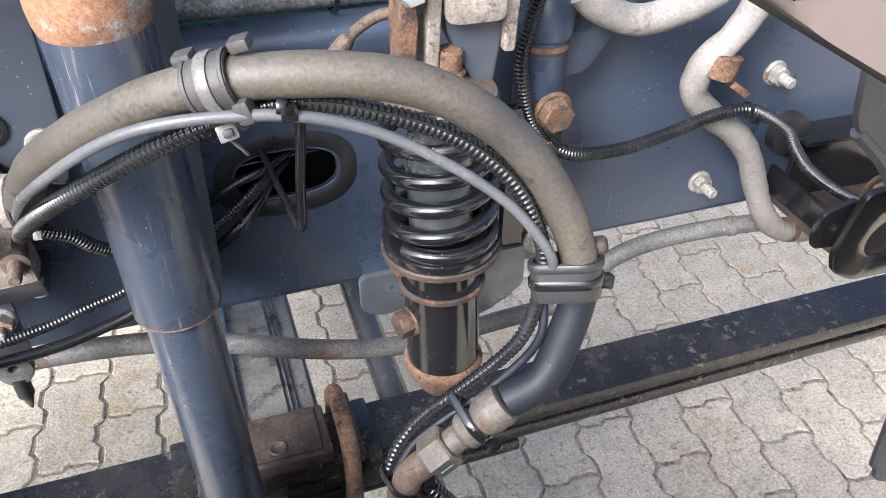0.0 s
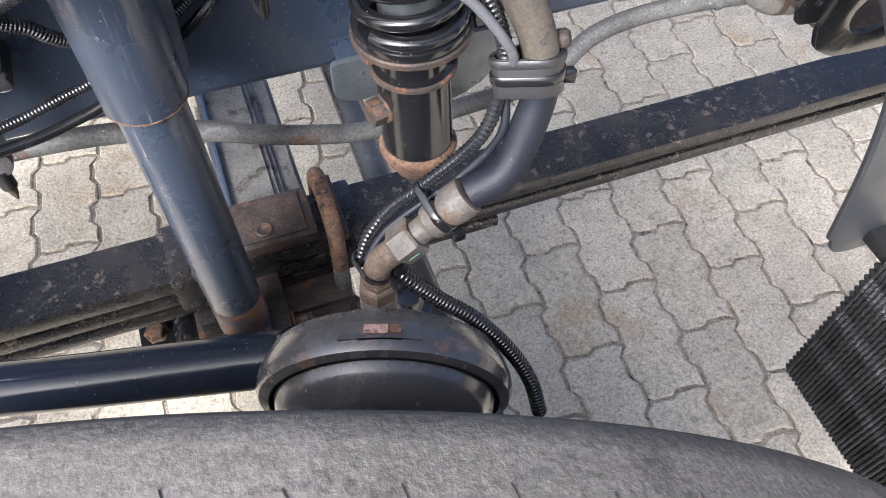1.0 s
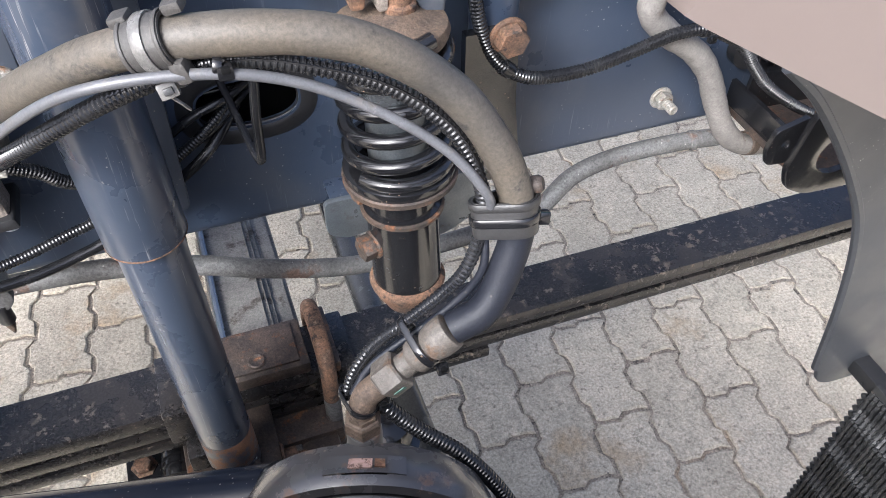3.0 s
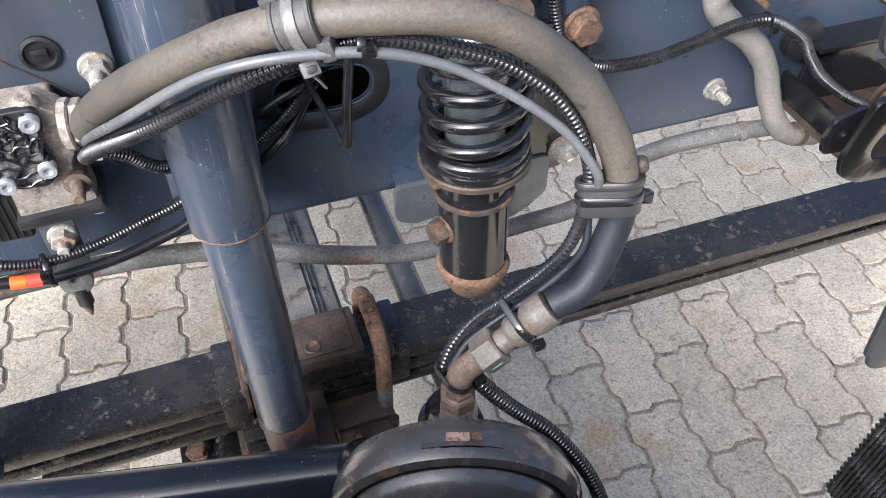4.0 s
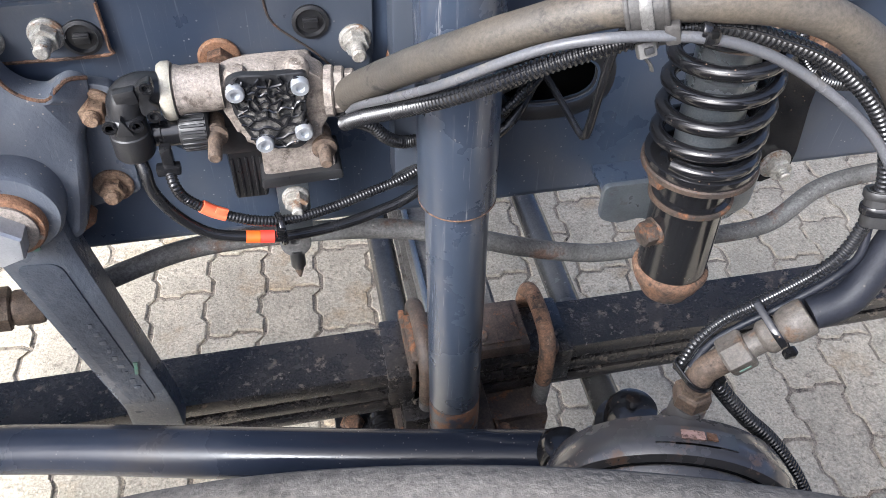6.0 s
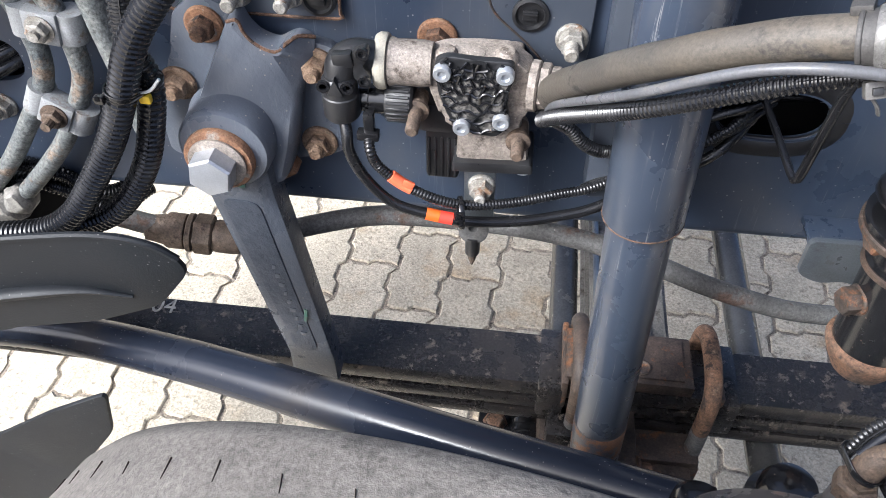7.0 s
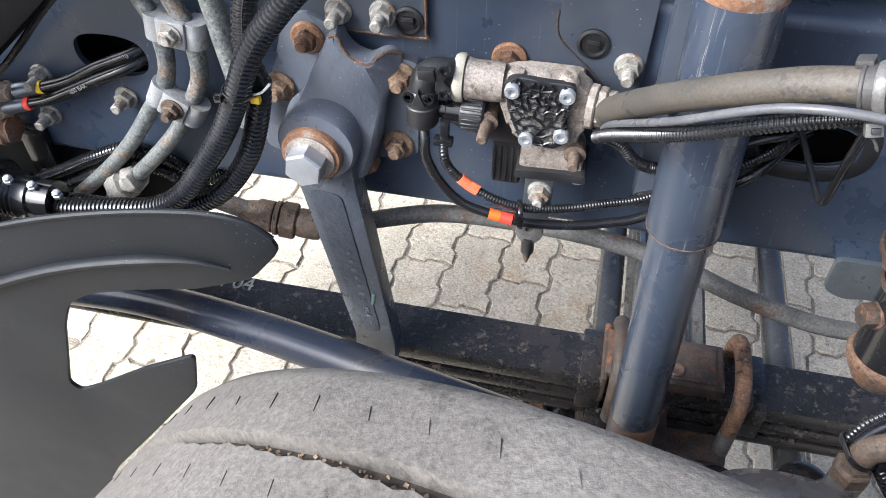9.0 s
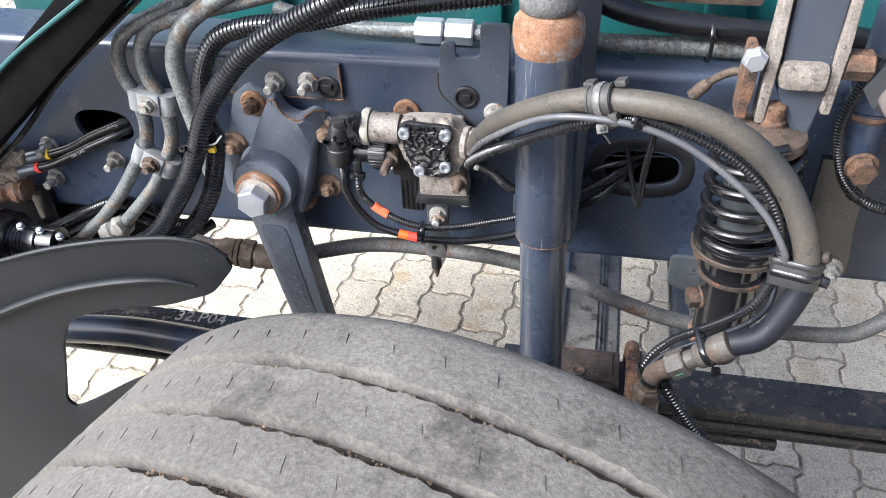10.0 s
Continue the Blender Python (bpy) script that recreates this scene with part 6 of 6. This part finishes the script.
big1 = [(-0.281, -0.060, 1.152), (-0.364, -0.098, 1.120), (-0.430, -0.099, 1.086), (-0.482, -0.099, 1.050), (-0.525, -0.098, 1.002), (-0.548, -0.099, 0.967), (-0.568, -0.099, 0.922), (-0.590, -0.099, 0.879), (-0.622, -0.099, 0.831), (-0.654, -0.100, 0.790), (-0.692, -0.101, 0.765), (-0.755, -0.102, 0.752), (-0.808, -0.103, 0.743), (-0.886, -0.103, 0.745), (-0.999, -0.102, 0.757)]
seamed("corrugated_hose", big1, 0.0124, 0.0054, 0.14, 18, "thick black corrugated hose draped down the rail", "hose", "corrugated hoses")
big2 = [(-0.196, -0.030, 1.106), (-0.279, -0.045, 1.099), (-0.354, -0.050, 1.089), (-0.428, -0.049, 1.071), (-0.496, -0.049, 1.062), (-0.538, -0.051, 1.043), (-0.558, -0.062, 1.004), (-0.560, -0.074, 0.956), (-0.553, -0.075, 0.927), (-0.559, -0.079, 0.890), (-0.578, -0.081, 0.839), (-0.611, -0.083, 0.792), (-0.649, -0.085, 0.765), (-0.716, -0.085, 0.741), (-0.846, -0.085, 0.733)]
seamed("corrugated_hose", big2, 0.0118, 0.0054, 0.14, 18, "thick black corrugated hose behind the front one", "hose", "corrugated hoses")
tie((-0.5645, -0.099, 0.932), (0.25, 0, 1), 0.0128, "black cable tie round both corrugated hoses", (-0.012, -0.013, 0.0), None, 0.0050, [(Vector((-0.5535, -0.0750, 0.930)), 0.0122)])
bm = bmesh.new()
box(bm, (-0.5500, -0.0925, 0.9215), (0.0095, 0.006, 0.0075), 0.0015)
solid("yellow_clip", bm, M_yellow, "small yellow plastic clip on the corrugated hose", "clip")
solid("tie_tail", tube([(-0.556, -0.095, 0.928), (-0.540, -0.100, 0.935), (-0.528, -0.102, 0.948)], 0.0013, 6, 0.003), M_bright, "pale curled tie end on the corrugated hose", "cable tie")
sleeve = thing("hose_joint", (-0.93, -0.10, 0.745), "thick black hose joint with a ribbed collar and pale clips", "hose joint")
bm = bmesh.new()
turn(bm, [(0.034, 0), (0.0375, 0.003), (0.038, 0.008), (0.038, 0.30)], (-0.908, -0.100, 0.751), (-1, 0, 0.02), 40)
part("sleeve", bm, M_black, sleeve, "smooth thick black rubber sleeve")
bm = bmesh.new()
rows_ = [(0.028, 0.0)]
for k in range(4):
    rows_ += [(0.0365, 0.0015 + 0.0068 * k), (0.0378, 0.003 + 0.0068 * k), (0.0365, 0.0045 + 0.0068 * k), (0.0335, 0.006 + 0.0068 * k)]
turn(bm, rows_ + [(0.030, 0.029)], (-0.882, -0.100, 0.751), (-1, 0, 0.02), 40)
part("collar", bm, M_conduit, sleeve, "ribbed black collar")
bm = bmesh.new()
rows_ = [(0.014, 0.0), (0.0225, 0.001), (0.0225, 0.020), (0.0205, 0.022), (0.0205, 0.026), (0.0235, 0.028), (0.0235, 0.036)]
for k in range(5):
    rows_ += [(0.0262, 0.040 + 0.006 * k), (0.0272, 0.0415 + 0.006 * k), (0.0262, 0.043 + 0.006 * k), (0.0240, 0.0445 + 0.006 * k)]
turn(bm, rows_ + [(0.028, 0.072)], (-0.815, -0.100, 0.750), (-1, 0, 0.01), 36)
part("reducer", bm, M_gloss, sleeve, "stepped glossy black reducer")
for x, z in ((-0.862, 0.7785), (-0.834, 0.7745), (-0.806, 0.7675)):
    bm = bmesh.new()
    turn(bm, [(0.0058, 0), (0.0058, 0.0035), (0.0045, 0.0042), (0.0045, 0.0075), (0.003, 0.0085)], (x, -0.106, z - 0.003), (0.1, -0.25, 1), 6)
    part("clip", bm, M_bright, sleeve, "pale metal clip", 25)
bm = bmesh.new()
turn(bm, [(0.0388, 0), (0.0402, 0.0008), (0.0402, 0.0052), (0.0388, 0.006)], (-0.904, -0.100, 0.751), (-1, 0, 0.02), 40, 0.0, False)
box(bm, (-0.907, -0.112, 0.790), (0.010, 0.010, 0.009), 0.0015)
part("tie", bm, M_cable, sleeve, "black cable tie")
for pts in ([(-0.925, -0.118, 0.7885), (-0.955, -0.118, 0.7905), (-1.0, -0.116, 0.794)], [(-0.950, -0.139, 0.736), (-0.975, -0.139, 0.738), (-1.02, -0.139, 0.741)]):
    part("strip", tube(pts, 0.0042, 10, 0.01), M_green, sleeve, "green plastic strip")
for k, dz in enumerate((0.0, -0.022)):
    pts = [(-1.02, -0.035, 0.655 + dz), (-0.953, -0.030, 0.682 + dz), (-0.875, -0.028, 0.720 + dz), (-0.81, -0.026, 0.755 + dz), (-0.765, -0.014, 0.768 + dz), (-0.725, -0.011, 0.755 + dz), (-0.69, 0.010, 0.715 + dz), (-0.665, 0.05, 0.712 + dz)]
    seamed("corrugated_conduit", pts, 0.0085, 0.0042, 0.14, 14, "black corrugated conduit passing behind the steel pipes", "conduit", "low conduits")
hl = [(-0.872, -0.020, 0.837), (-0.845, -0.016, 0.843), (-0.815, -0.012, 0.853), (-0.775, -0.008, 0.874), (-0.735, 0.0, 0.890), (-0.70, 0.04, 0.90)]
solid("black_cable", tube(hl, 0.0068, 12), M_cable, "shiny black cable running into the rail's oval hole", "cable")
hl2 = [(-0.878, -0.028, 0.822), (-0.845, -0.024, 0.830), (-0.815, -0.020, 0.843), (-0.775, -0.016, 0.862), (-0.735, -0.004, 0.878), (-0.70, 0.04, 0.888)]
solid("black_cable", tube(hl2, 0.0066, 12), M_cable, "shiny black cable running into the rail's oval hole", "cable")
mark_at = Vector((-0.806, -0.0278, 0.8455))
cabletag = thing("cable_print", mark_at, "white printed marks on two black cables", "print")
lettering("400 BAR", 0.0050, mark_at, (0.040, 0.005, 0.021), (-0.021, 0, 0.040), M_mark, cabletag, "white printed letters")
lettering("28.03.20", 0.0052, (-0.756, -0.0118, 0.8805), (0.040, 0.008, 0.016), (-0.016, 0, 0.040), M_mark, cabletag, "white printed digits")
from mathutils import noise as lumps


def crusted(bm, amount, size):
    """Uneven crust of rust and salt on a turned form."""
    for v in bm.verts:
        v.co += Vector([lumps.noise(v.co * size + Vector((7.0 * q, 3.0, 5.0))) for q in range(3)]) * amount
    return bm


def union(base, axis, r, length, m_, label, amount=0.004):
    bm = bmesh.new()
    n = 14
    rows = [(r * 0.55, 0.0)]
    for q in range(n):
        u = (q + 0.5) / n
        ring = 1.0 if 0.12 < u < 0.42 or 0.55 < u < 0.92 else 0.80
        rows.append((r * ring, length * u))
    turn(bm, rows + [(r * 0.5, length)], base, axis, 22)
    return solid("pipe_union", crusted(bm, amount, 95.0), m_, label, "pipe union", "pipe unions")


union((-0.888, -0.022, 0.833), (-1, 0, -0.12), 0.0125, 0.038, M_corroded, "tan corroded pipe union on the frame rail")
union((-0.922, -0.024, 0.836), (-0.8, 0, 0.35), 0.0165, 0.034, M_corroded, "thick crusted pipe union on the frame rail", 0.007)
union((-0.897, -0.028, 0.817), (-1, 0, -0.25), 0.0145, 0.042, M_corroded, "tan corroded pipe union on the frame rail")
union((-0.902, -0.026, 0.782), (-1, 0, -0.02), 0.0205, 0.050, M_rustlight, "orange rusty pipe union on the frame rail", 0.0025)
for p, d, m_, tone in (((-0.848, -0.0165, 0.8425), (-0.95, -0.1, -0.22), M_yellow, "yellow"), ((-0.864, -0.0265, 0.825), (-0.95, -0.05, -0.25), M_red, "red")):
    ends = thing("cable_end", p, "grey sleeve with a " + tone + " ring on a black cable", "cable end", "cable ends")
    bm = bmesh.new()
    turn(bm, [(0.0078, 0), (0.0078, 0.0065)], p, d, 16)
    part("ring", bm, m_, ends, tone + " plastic ring")
    bm = bmesh.new()
    turn(bm, [(0.0074, 0.0065), (0.0082, 0.0075), (0.0086, 0.022), (0.0092, 0.023), (0.0092, 0.036)], p, d, 16)
    part("sleeve", bm, M_galv, ends, "grimy grey sleeve")
bm = bmesh.new()
rows_ = [(0.010, 0), (0.0150, 0.002), (0.0165, 0.008), (0.0165, 0.014), (0.0140, 0.017), (0.0145, 0.020), (0.0190, 0.023), (0.0195, 0.030), (0.0190, 0.036), (0.0165, 0.039), (0.0165, 0.046), (0.011, 0.049)]
turn(bm, rows_, (-0.752, -0.034, 0.744), (-0.80, 0, -0.60), 26)
solid("pipe_union", crusted(bm, 0.0035, 110.0), M_white, "pale corroded pipe union low on the rail", "pipe union", "pipe unions")
bm = bmesh.new()
box(bm, (-1.16, 0.03, 0.605), (0.25, 0.05, 0.27), 0.008)
solid("bumper_bracket", bm, M_rustdark, "dark rusty bracket below the front of the rail", "bracket")
# black strut crossing in front of the rail at the front
strut = thing("front_strut", (-0.85, -0.06, 0.9), "black painted diagonal strut before the frame rail", "strut")
bm = bmesh.new()
a, b_ = Vector((-1.02, -0.06, 0.80)), Vector((-0.60, -0.06, 1.15))
d_ = (b_ - a).normalized()
box(bm, (a + b_) / 2, ((b_ - a).length, 0.05, 0.055), 0.006, (0, -math.degrees(math.atan2(d_.z, d_.x)), 0))
part("bar", bm, M_dark, strut)
part("cable", tube([(-0.98, -0.03, 0.79), (-0.86, -0.045, 0.885), (-0.755, -0.05, 0.985), (-0.62, -0.05, 1.09)], 0.004, 8, 0.01), M_cable, strut)
part("green_line", tube([(-0.90, -0.09, 0.925), (-0.795, -0.09, 1.018), (-0.66, -0.09, 1.106)], 0.003, 8, 0.01), M_teal, strut)

# ---- pipes and mounts above the rail ----
solid("silver_pipe", tube([(-0.19, 0.04, 1.025), (-0.10, 0.04, 1.0255), (-0.01, 0.04, 1.026), (0.14, 0.04, 1.026)], lambda i: 0.0105 + 0.0007 * (i % 3), 16, 0.004), M_steelpipe, "silver wrapped pipe lying on the frame rail", "pipe")
pipe_top = thing("pressure_pipe", (-0.3, 0.04, 1.02), "stained steel pipe with a silver coupling on the rail", "pipe")
part("tube", tube([(-0.50, 0.05, 1.045), (-0.44, 0.042, 1.034), (-0.38, 0.04, 1.028), (-0.23, 0.04, 1.030)], 0.0095, 16), M_steelpipe, pipe_top)
for x in (-0.318, -0.281):
    bm = bmesh.new()
    turn(bm, [(0.0155, 0), (0.0155, 0.032), (0.014, 0.034)], (x, 0.04, 1.030), (1, 0, 0), 6)
    part("coupling", bm, M_bright, pipe_top, "silver hex coupling", 25)
solid("black_hose", tube([(-0.16, 0.04, 1.11), (-0.098, 0.03, 1.078), (-0.047, 0.03, 1.063), (0.016, 0.03, 1.055), (0.088, 0.03, 1.050), (0.16, 0.03, 1.05)], 0.0135, 16), M_cable, "black hose above the frame rail", "hose")
solid("black_hose", tube([(0.165, 0.03, 1.05), (0.25, 0.03, 1.04), (0.40, 0.04, 1.03)], 0.013, 16), M_cable, "black hose above the frame rail", "hose")
tie((0.022, 0.034, 1.04), (1, 0, 0), 0.026, "black cable tie round hose and silver pipe", (0, -0.026, 0.01))
bm = bmesh.new()
box(bm, (-0.005, 0.075, 1.085), (0.16, 0.05, 0.028), 0.006)
solid("pipe_guard", bm, M_fit, "dirty tan metal guard behind the pipes", "guard")
cm = thing("cab_mount", (0.08, -0.06, 1.0), "rust-stained metal clevis mount above the cab damper", "cab mount")
for x, z0, z1, wide, m_ in ((0.047, 1.014, 1.090, 0.0055, M_rust), (0.066, 1.010, 1.16, 0.0042, M_alu), (0.125, 1.024, 1.16, 0.0045, M_alu)):
    bm = bmesh.new()
    slab(bm, rounded([(x - wide, z0), (x + wide, z0), (x + wide * 1.3, (z0 + z1) / 2), (x + wide * 0.8, z1), (x - wide * 0.9, z1), (x - wide * 1.2, (z0 + z1) / 2)], wide * 0.6), -0.100, -0.074, (), 0.0015)
    part("cheek", bm, m_, cm)
bm = bmesh.new()
slab(bm, rounded([(0.073, 1.16), (0.120, 1.16), (0.121, 1.04), (0.116, 0.990), (0.104, 0.990), (0.076, 1.045)], 0.006), -0.094, -0.076, (), 0.003)
part("tapered_bracket", bm, M_plate, cm, "dark grey tapered bracket")
bm = bmesh.new()
turn(bm, [(0.015, -0.010), (0.015, 0.014), (0.012, 0.016)], (0.142, -0.088, 1.073), (1, 0, 0), 6)
part("pin_nut", bm, M_rust, cm, "rusty pin nut", 25)
bm = bmesh.new()
turn(bm, [(0.013, 0), (0.013, 0.020), (0.010, 0.022), (0.010, 0.036), (0.008, 0.038)], (0.080, -0.094, 0.992), (0, 0, 1), 20)
part("stud", bm, M_rust, cm, "rusty stud")
bm = bmesh.new()
box(bm, (0.096, -0.090, 1.064), (0.044, 0.040, 0.026), 0.008)
part("block", bm, M_alu, cm)
bm = bmesh.new()
turn(bm, [(0.0125, -0.002), (0.0125, 0.002), (0.0105, 0.0025), (0.0105, 0.009), (0.009, 0.011)], (0.048, -0.100, 1.079), OUT, 6, 0.3)
part("pin_head", bm, M_bright, cm, "bright zinc bolt head", 25)
bm = bmesh.new()
turn(bm, [(0.010, 0), (0.014, 0.002), (0.016, 0.006), (0.013, 0.010), (0.008, 0.011)], (0.080, -0.094, 0.984), (0, 0, 1), 28)
part("cup", bm, M_fit, cm)
sensor = thing("sensor_lead", (0.02, -0.02, 1.01), "dusty grey sensor lead above the frame rail", "sensor")
part("lead", tube([(0.006, -0.028, 0.999), (0.016, -0.030, 1.012), (0.028, -0.036, 1.027), (0.042, -0.045, 1.039), (0.054, -0.055, 1.044)], lambda i: 0.0072 if i < 5 else 0.0045, 12, 0.005), M_fit, sensor)
bolt((0.189, -0.060, 0.945), (0.0, -1, -0.1), 0.0150, 0.012, 0.0175, 0.0, M_rust, M_rust, "large rusty bolt on the mounting column", "mount_bolt")
col = thing("mount_column", (0.185, -0.03, 0.9), "dark painted tubular column on the frame rail", "bracket")
bm = bmesh.new()
turn(bm, [(0.018, 0), (0.022, 0.004), (0.022, 0.085), (0.025, 0.088), (0.025, 0.12), (0.022, 0.124), (0.022, 0.20)], (0.188, -0.030, 0.915), (0, 0, 1), 28)
part("tube", bm, M_rail, col)
bm = bmesh.new()
turn(bm, [(0.0225, 0), (0.024, 0.003), (0.0225, 0.007)], (0.188, -0.030, 0.990), (0, 0, 1), 28)
part("worn_ring", bm, M_rust, col, "rust-worn ring")
bm = bmesh.new()
slab(bm, rounded([(0.19, 0.955), (0.235, 0.960), (0.30, 1.06), (0.19, 1.06)], 0.008), -0.03, -0.024, [ellipse(0.225, 1.02, 0.02, 0.022, 20)], 0.001)
part("gusset", bm, M_rail, col)
pe = thing("hose_elbow", (0.3, -0.05, 1.0), "pale dusty hose elbow with a rusty clamp", "hose elbow")
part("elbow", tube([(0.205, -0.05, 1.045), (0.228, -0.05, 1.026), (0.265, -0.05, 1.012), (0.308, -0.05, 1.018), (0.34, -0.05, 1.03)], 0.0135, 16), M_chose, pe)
bm = bmesh.new()
turn(bm, [(0.015, 0), (0.0175, 0.001), (0.0175, 0.022), (0.015, 0.023)], (0.352, -0.058, 0.953), (0.25, 0, 1), 24)
part("clamp", bm, M_rust, pe, "rusty hose clamp")
bm = bmesh.new()
box(bm, (0.376, -0.068, 0.940), (0.026, 0.005, 0.007), 0.002, (0, 35, 0))
part("clamp_ear", bm, M_rust, pe, "rusty clamp ear")

# ---- paving, last ----
W = 0.1155
ROT = radians(-5.5)
UX, UY = Vector((math.cos(ROT), math.sin(ROT), 0)), Vector((-math.sin(ROT), math.cos(ROT), 0))
P0 = Vector((0.444, 0.147, 0))


SIDE = ((0.0, 1.0), (0.30, 1.0), (0.44, -0.9), (0.62, -0.7), (0.80, -1.0), (0.94, 1.0), (1.0, 1.0))
END = ((0.0, 0.0), (0.10, -0.9), (0.24, -0.7), (0.40, -1.0), (0.52, 0.8), (0.66, 0.7), (0.84, 1.0), (1.0, 0.0))


def table(rows, t):
    for (a, p), (b_, q) in zip(rows, rows[1:]):
        if t <= b_:
            return p + (q - p) * (t - a) / (b_ - a)
    return rows[-1][1]


def side_wave(v):
    return 0.0072 * table(SIDE, (v / W) % 1.0)


def end_wave(f):
    return 0.0062 * table(END, f)


def paver_outline(rough, gap=0.0037):
    """Zigzag stone outline with worn, slightly ragged edges."""
    vs = (0.0, 0.15, 0.30, 0.37, 0.44, 0.62, 0.80, 0.87, 0.94)
    fs = (0.0, 0.10, 0.24, 0.40, 0.52, 0.66, 0.84, 1.0)
    jit = lambda: rough.uniform(-0.0012, 0.0012)
    right = [(W / 2 - gap + side_wave(W * (k + f)) + jit(), W * (k + f) + jit()) for k in range(2) for f in vs][1:]
    left = [(-W / 2 + gap + side_wave(W * (k + f)) + jit(), W * (k + f) + jit()) for k in range(2) for f in vs][1:]
    x0 = -W / 2 + gap + side_wave(0)
    bot = [(x0 + (W - 2 * gap) * f, gap + end_wave(f) + jit()) for f in fs]
    top = [(x0 + (W - 2 * gap) * f, 2 * W - gap + end_wave(f) + jit()) for f in fs[::-1]]
    return bot + right + top + left[::-1]


def paver_mesh(bm, place, tilt=(0, 0), lift=0.0):
    outline = paver_outline(pr)
    c = Vector((0, W, 0))
    top, mid, low = [], [], []
    for u, v in outline:
        d = Vector((u, v, 0)) - c
        inn = c + d * (1 - pr.uniform(0.0022, 0.0048) / d.length)
        z = lift + tilt[0] * u + tilt[1] * (v - W)
        top.append(bm.verts.new(place(inn.x, inn.y, z)))
        mid.append(bm.verts.new(place(u, v, z - 0.0028)))
        low.append(bm.verts.new(place(u, v, -0.012)))
    bm.faces.new(top)
    for a, b in ((top, mid), (mid, low)):
        for i in range(len(a)):
            j = (i + 1) % len(a)
            bm.faces.new((a[j], a[i], b[i], b[j]))


pr = random.Random(11)
shared = []
for k in range(9):
    bm = bmesh.new()
    t = (pr.uniform(-0.012, 0.012), pr.uniform(-0.008, 0.008))
    paver_mesh(bm, lambda x, y, z: Vector((x, y, z)), t, 0.0)
    me = finish(bm, 18)
    me.name = "paving_stone"
    me.materials.append(M_paver)
    shared.append(me)
paving = thing("pavement", (0.2, 0.3, 0), "pale grey interlocking zigzag concrete paving", "pavement", "", "structure")
rest = bmesh.new()
spin = Matrix.Rotation(ROT, 4, 'Z')
for i in range(-34, 40):
    for j in range(-14, 22):
        o = P0 + UX * (i * W) + UY * (j * 2 * W + (W if i % 2 else 0))
        c = o + UY * W
        near = -1.2 < c.x < 1.25 and -0.35 < c.y < 1.75
        lift = pr.uniform(-0.0015, 0.0015)
        if near:
            ob = new("paving_stone", shared[pr.randrange(9)])
            ob.parent = paving
            ob.matrix_parent_inverse = Matrix.Translation(-ORIGIN[paving.name])
            ob.matrix_basis = Matrix.Translation(o + Vector((0, 0, lift))) @ spin
        elif -3.2 < c.x < 4.2 and -2.5 < c.y < 4.2:
            paver_mesh(rest, lambda x, y, z, o=o, lift=lift: o + UX * x + UY * y + Vector((0, 0, z + lift)))
ob = part("outer_paving", rest, M_paverfar, paving, "pale paving stones further off")
ob["kind"] = "stuff"

# loose sand and small stones in the joints
verts, faces = [], []
for k in range(11000):
    p = (pr.uniform(-1.1, 0.95), pr.uniform(-0.35, 0.95), -0.0030 + pr.uniform(0, 0.0016))
    s = pr.uniform(0.0007, 0.0022)
    n0 = len(verts)
    for d in ((1, 0.2, 0), (0.1, 1, 0), (-1, -0.1, 0), (0, -1, 0.2), (0.2, 0, 0.8), (0, 0, -0.8)):
        verts.append(tuple(c + s * e * pr.uniform(0.7, 1.2) for c, e in zip(p, d)))
    faces += [(n0 + a_, n0 + b_, n0 + c_) for a_, b_, c_ in ((0, 1, 4), (1, 2, 4), (2, 3, 4), (3, 0, 4), (1, 0, 5), (2, 1, 5), (3, 2, 5), (0, 3, 5))]
me = bpy.data.meshes.new("joint_grit")
me.from_pydata(verts, [], faces)
me.materials.append(material("joint_grit", (0.34, 0.29, 0.235), (0.20, 0.175, 0.15), 500, 0.9, 0, 0.2, 400, island=0.5))
ob = new("joint_grit", me)
ob.parent = paving
ob.matrix_parent_inverse = Matrix.Translation(-ORIGIN[paving.name])
ob["kind"] = "stuff"
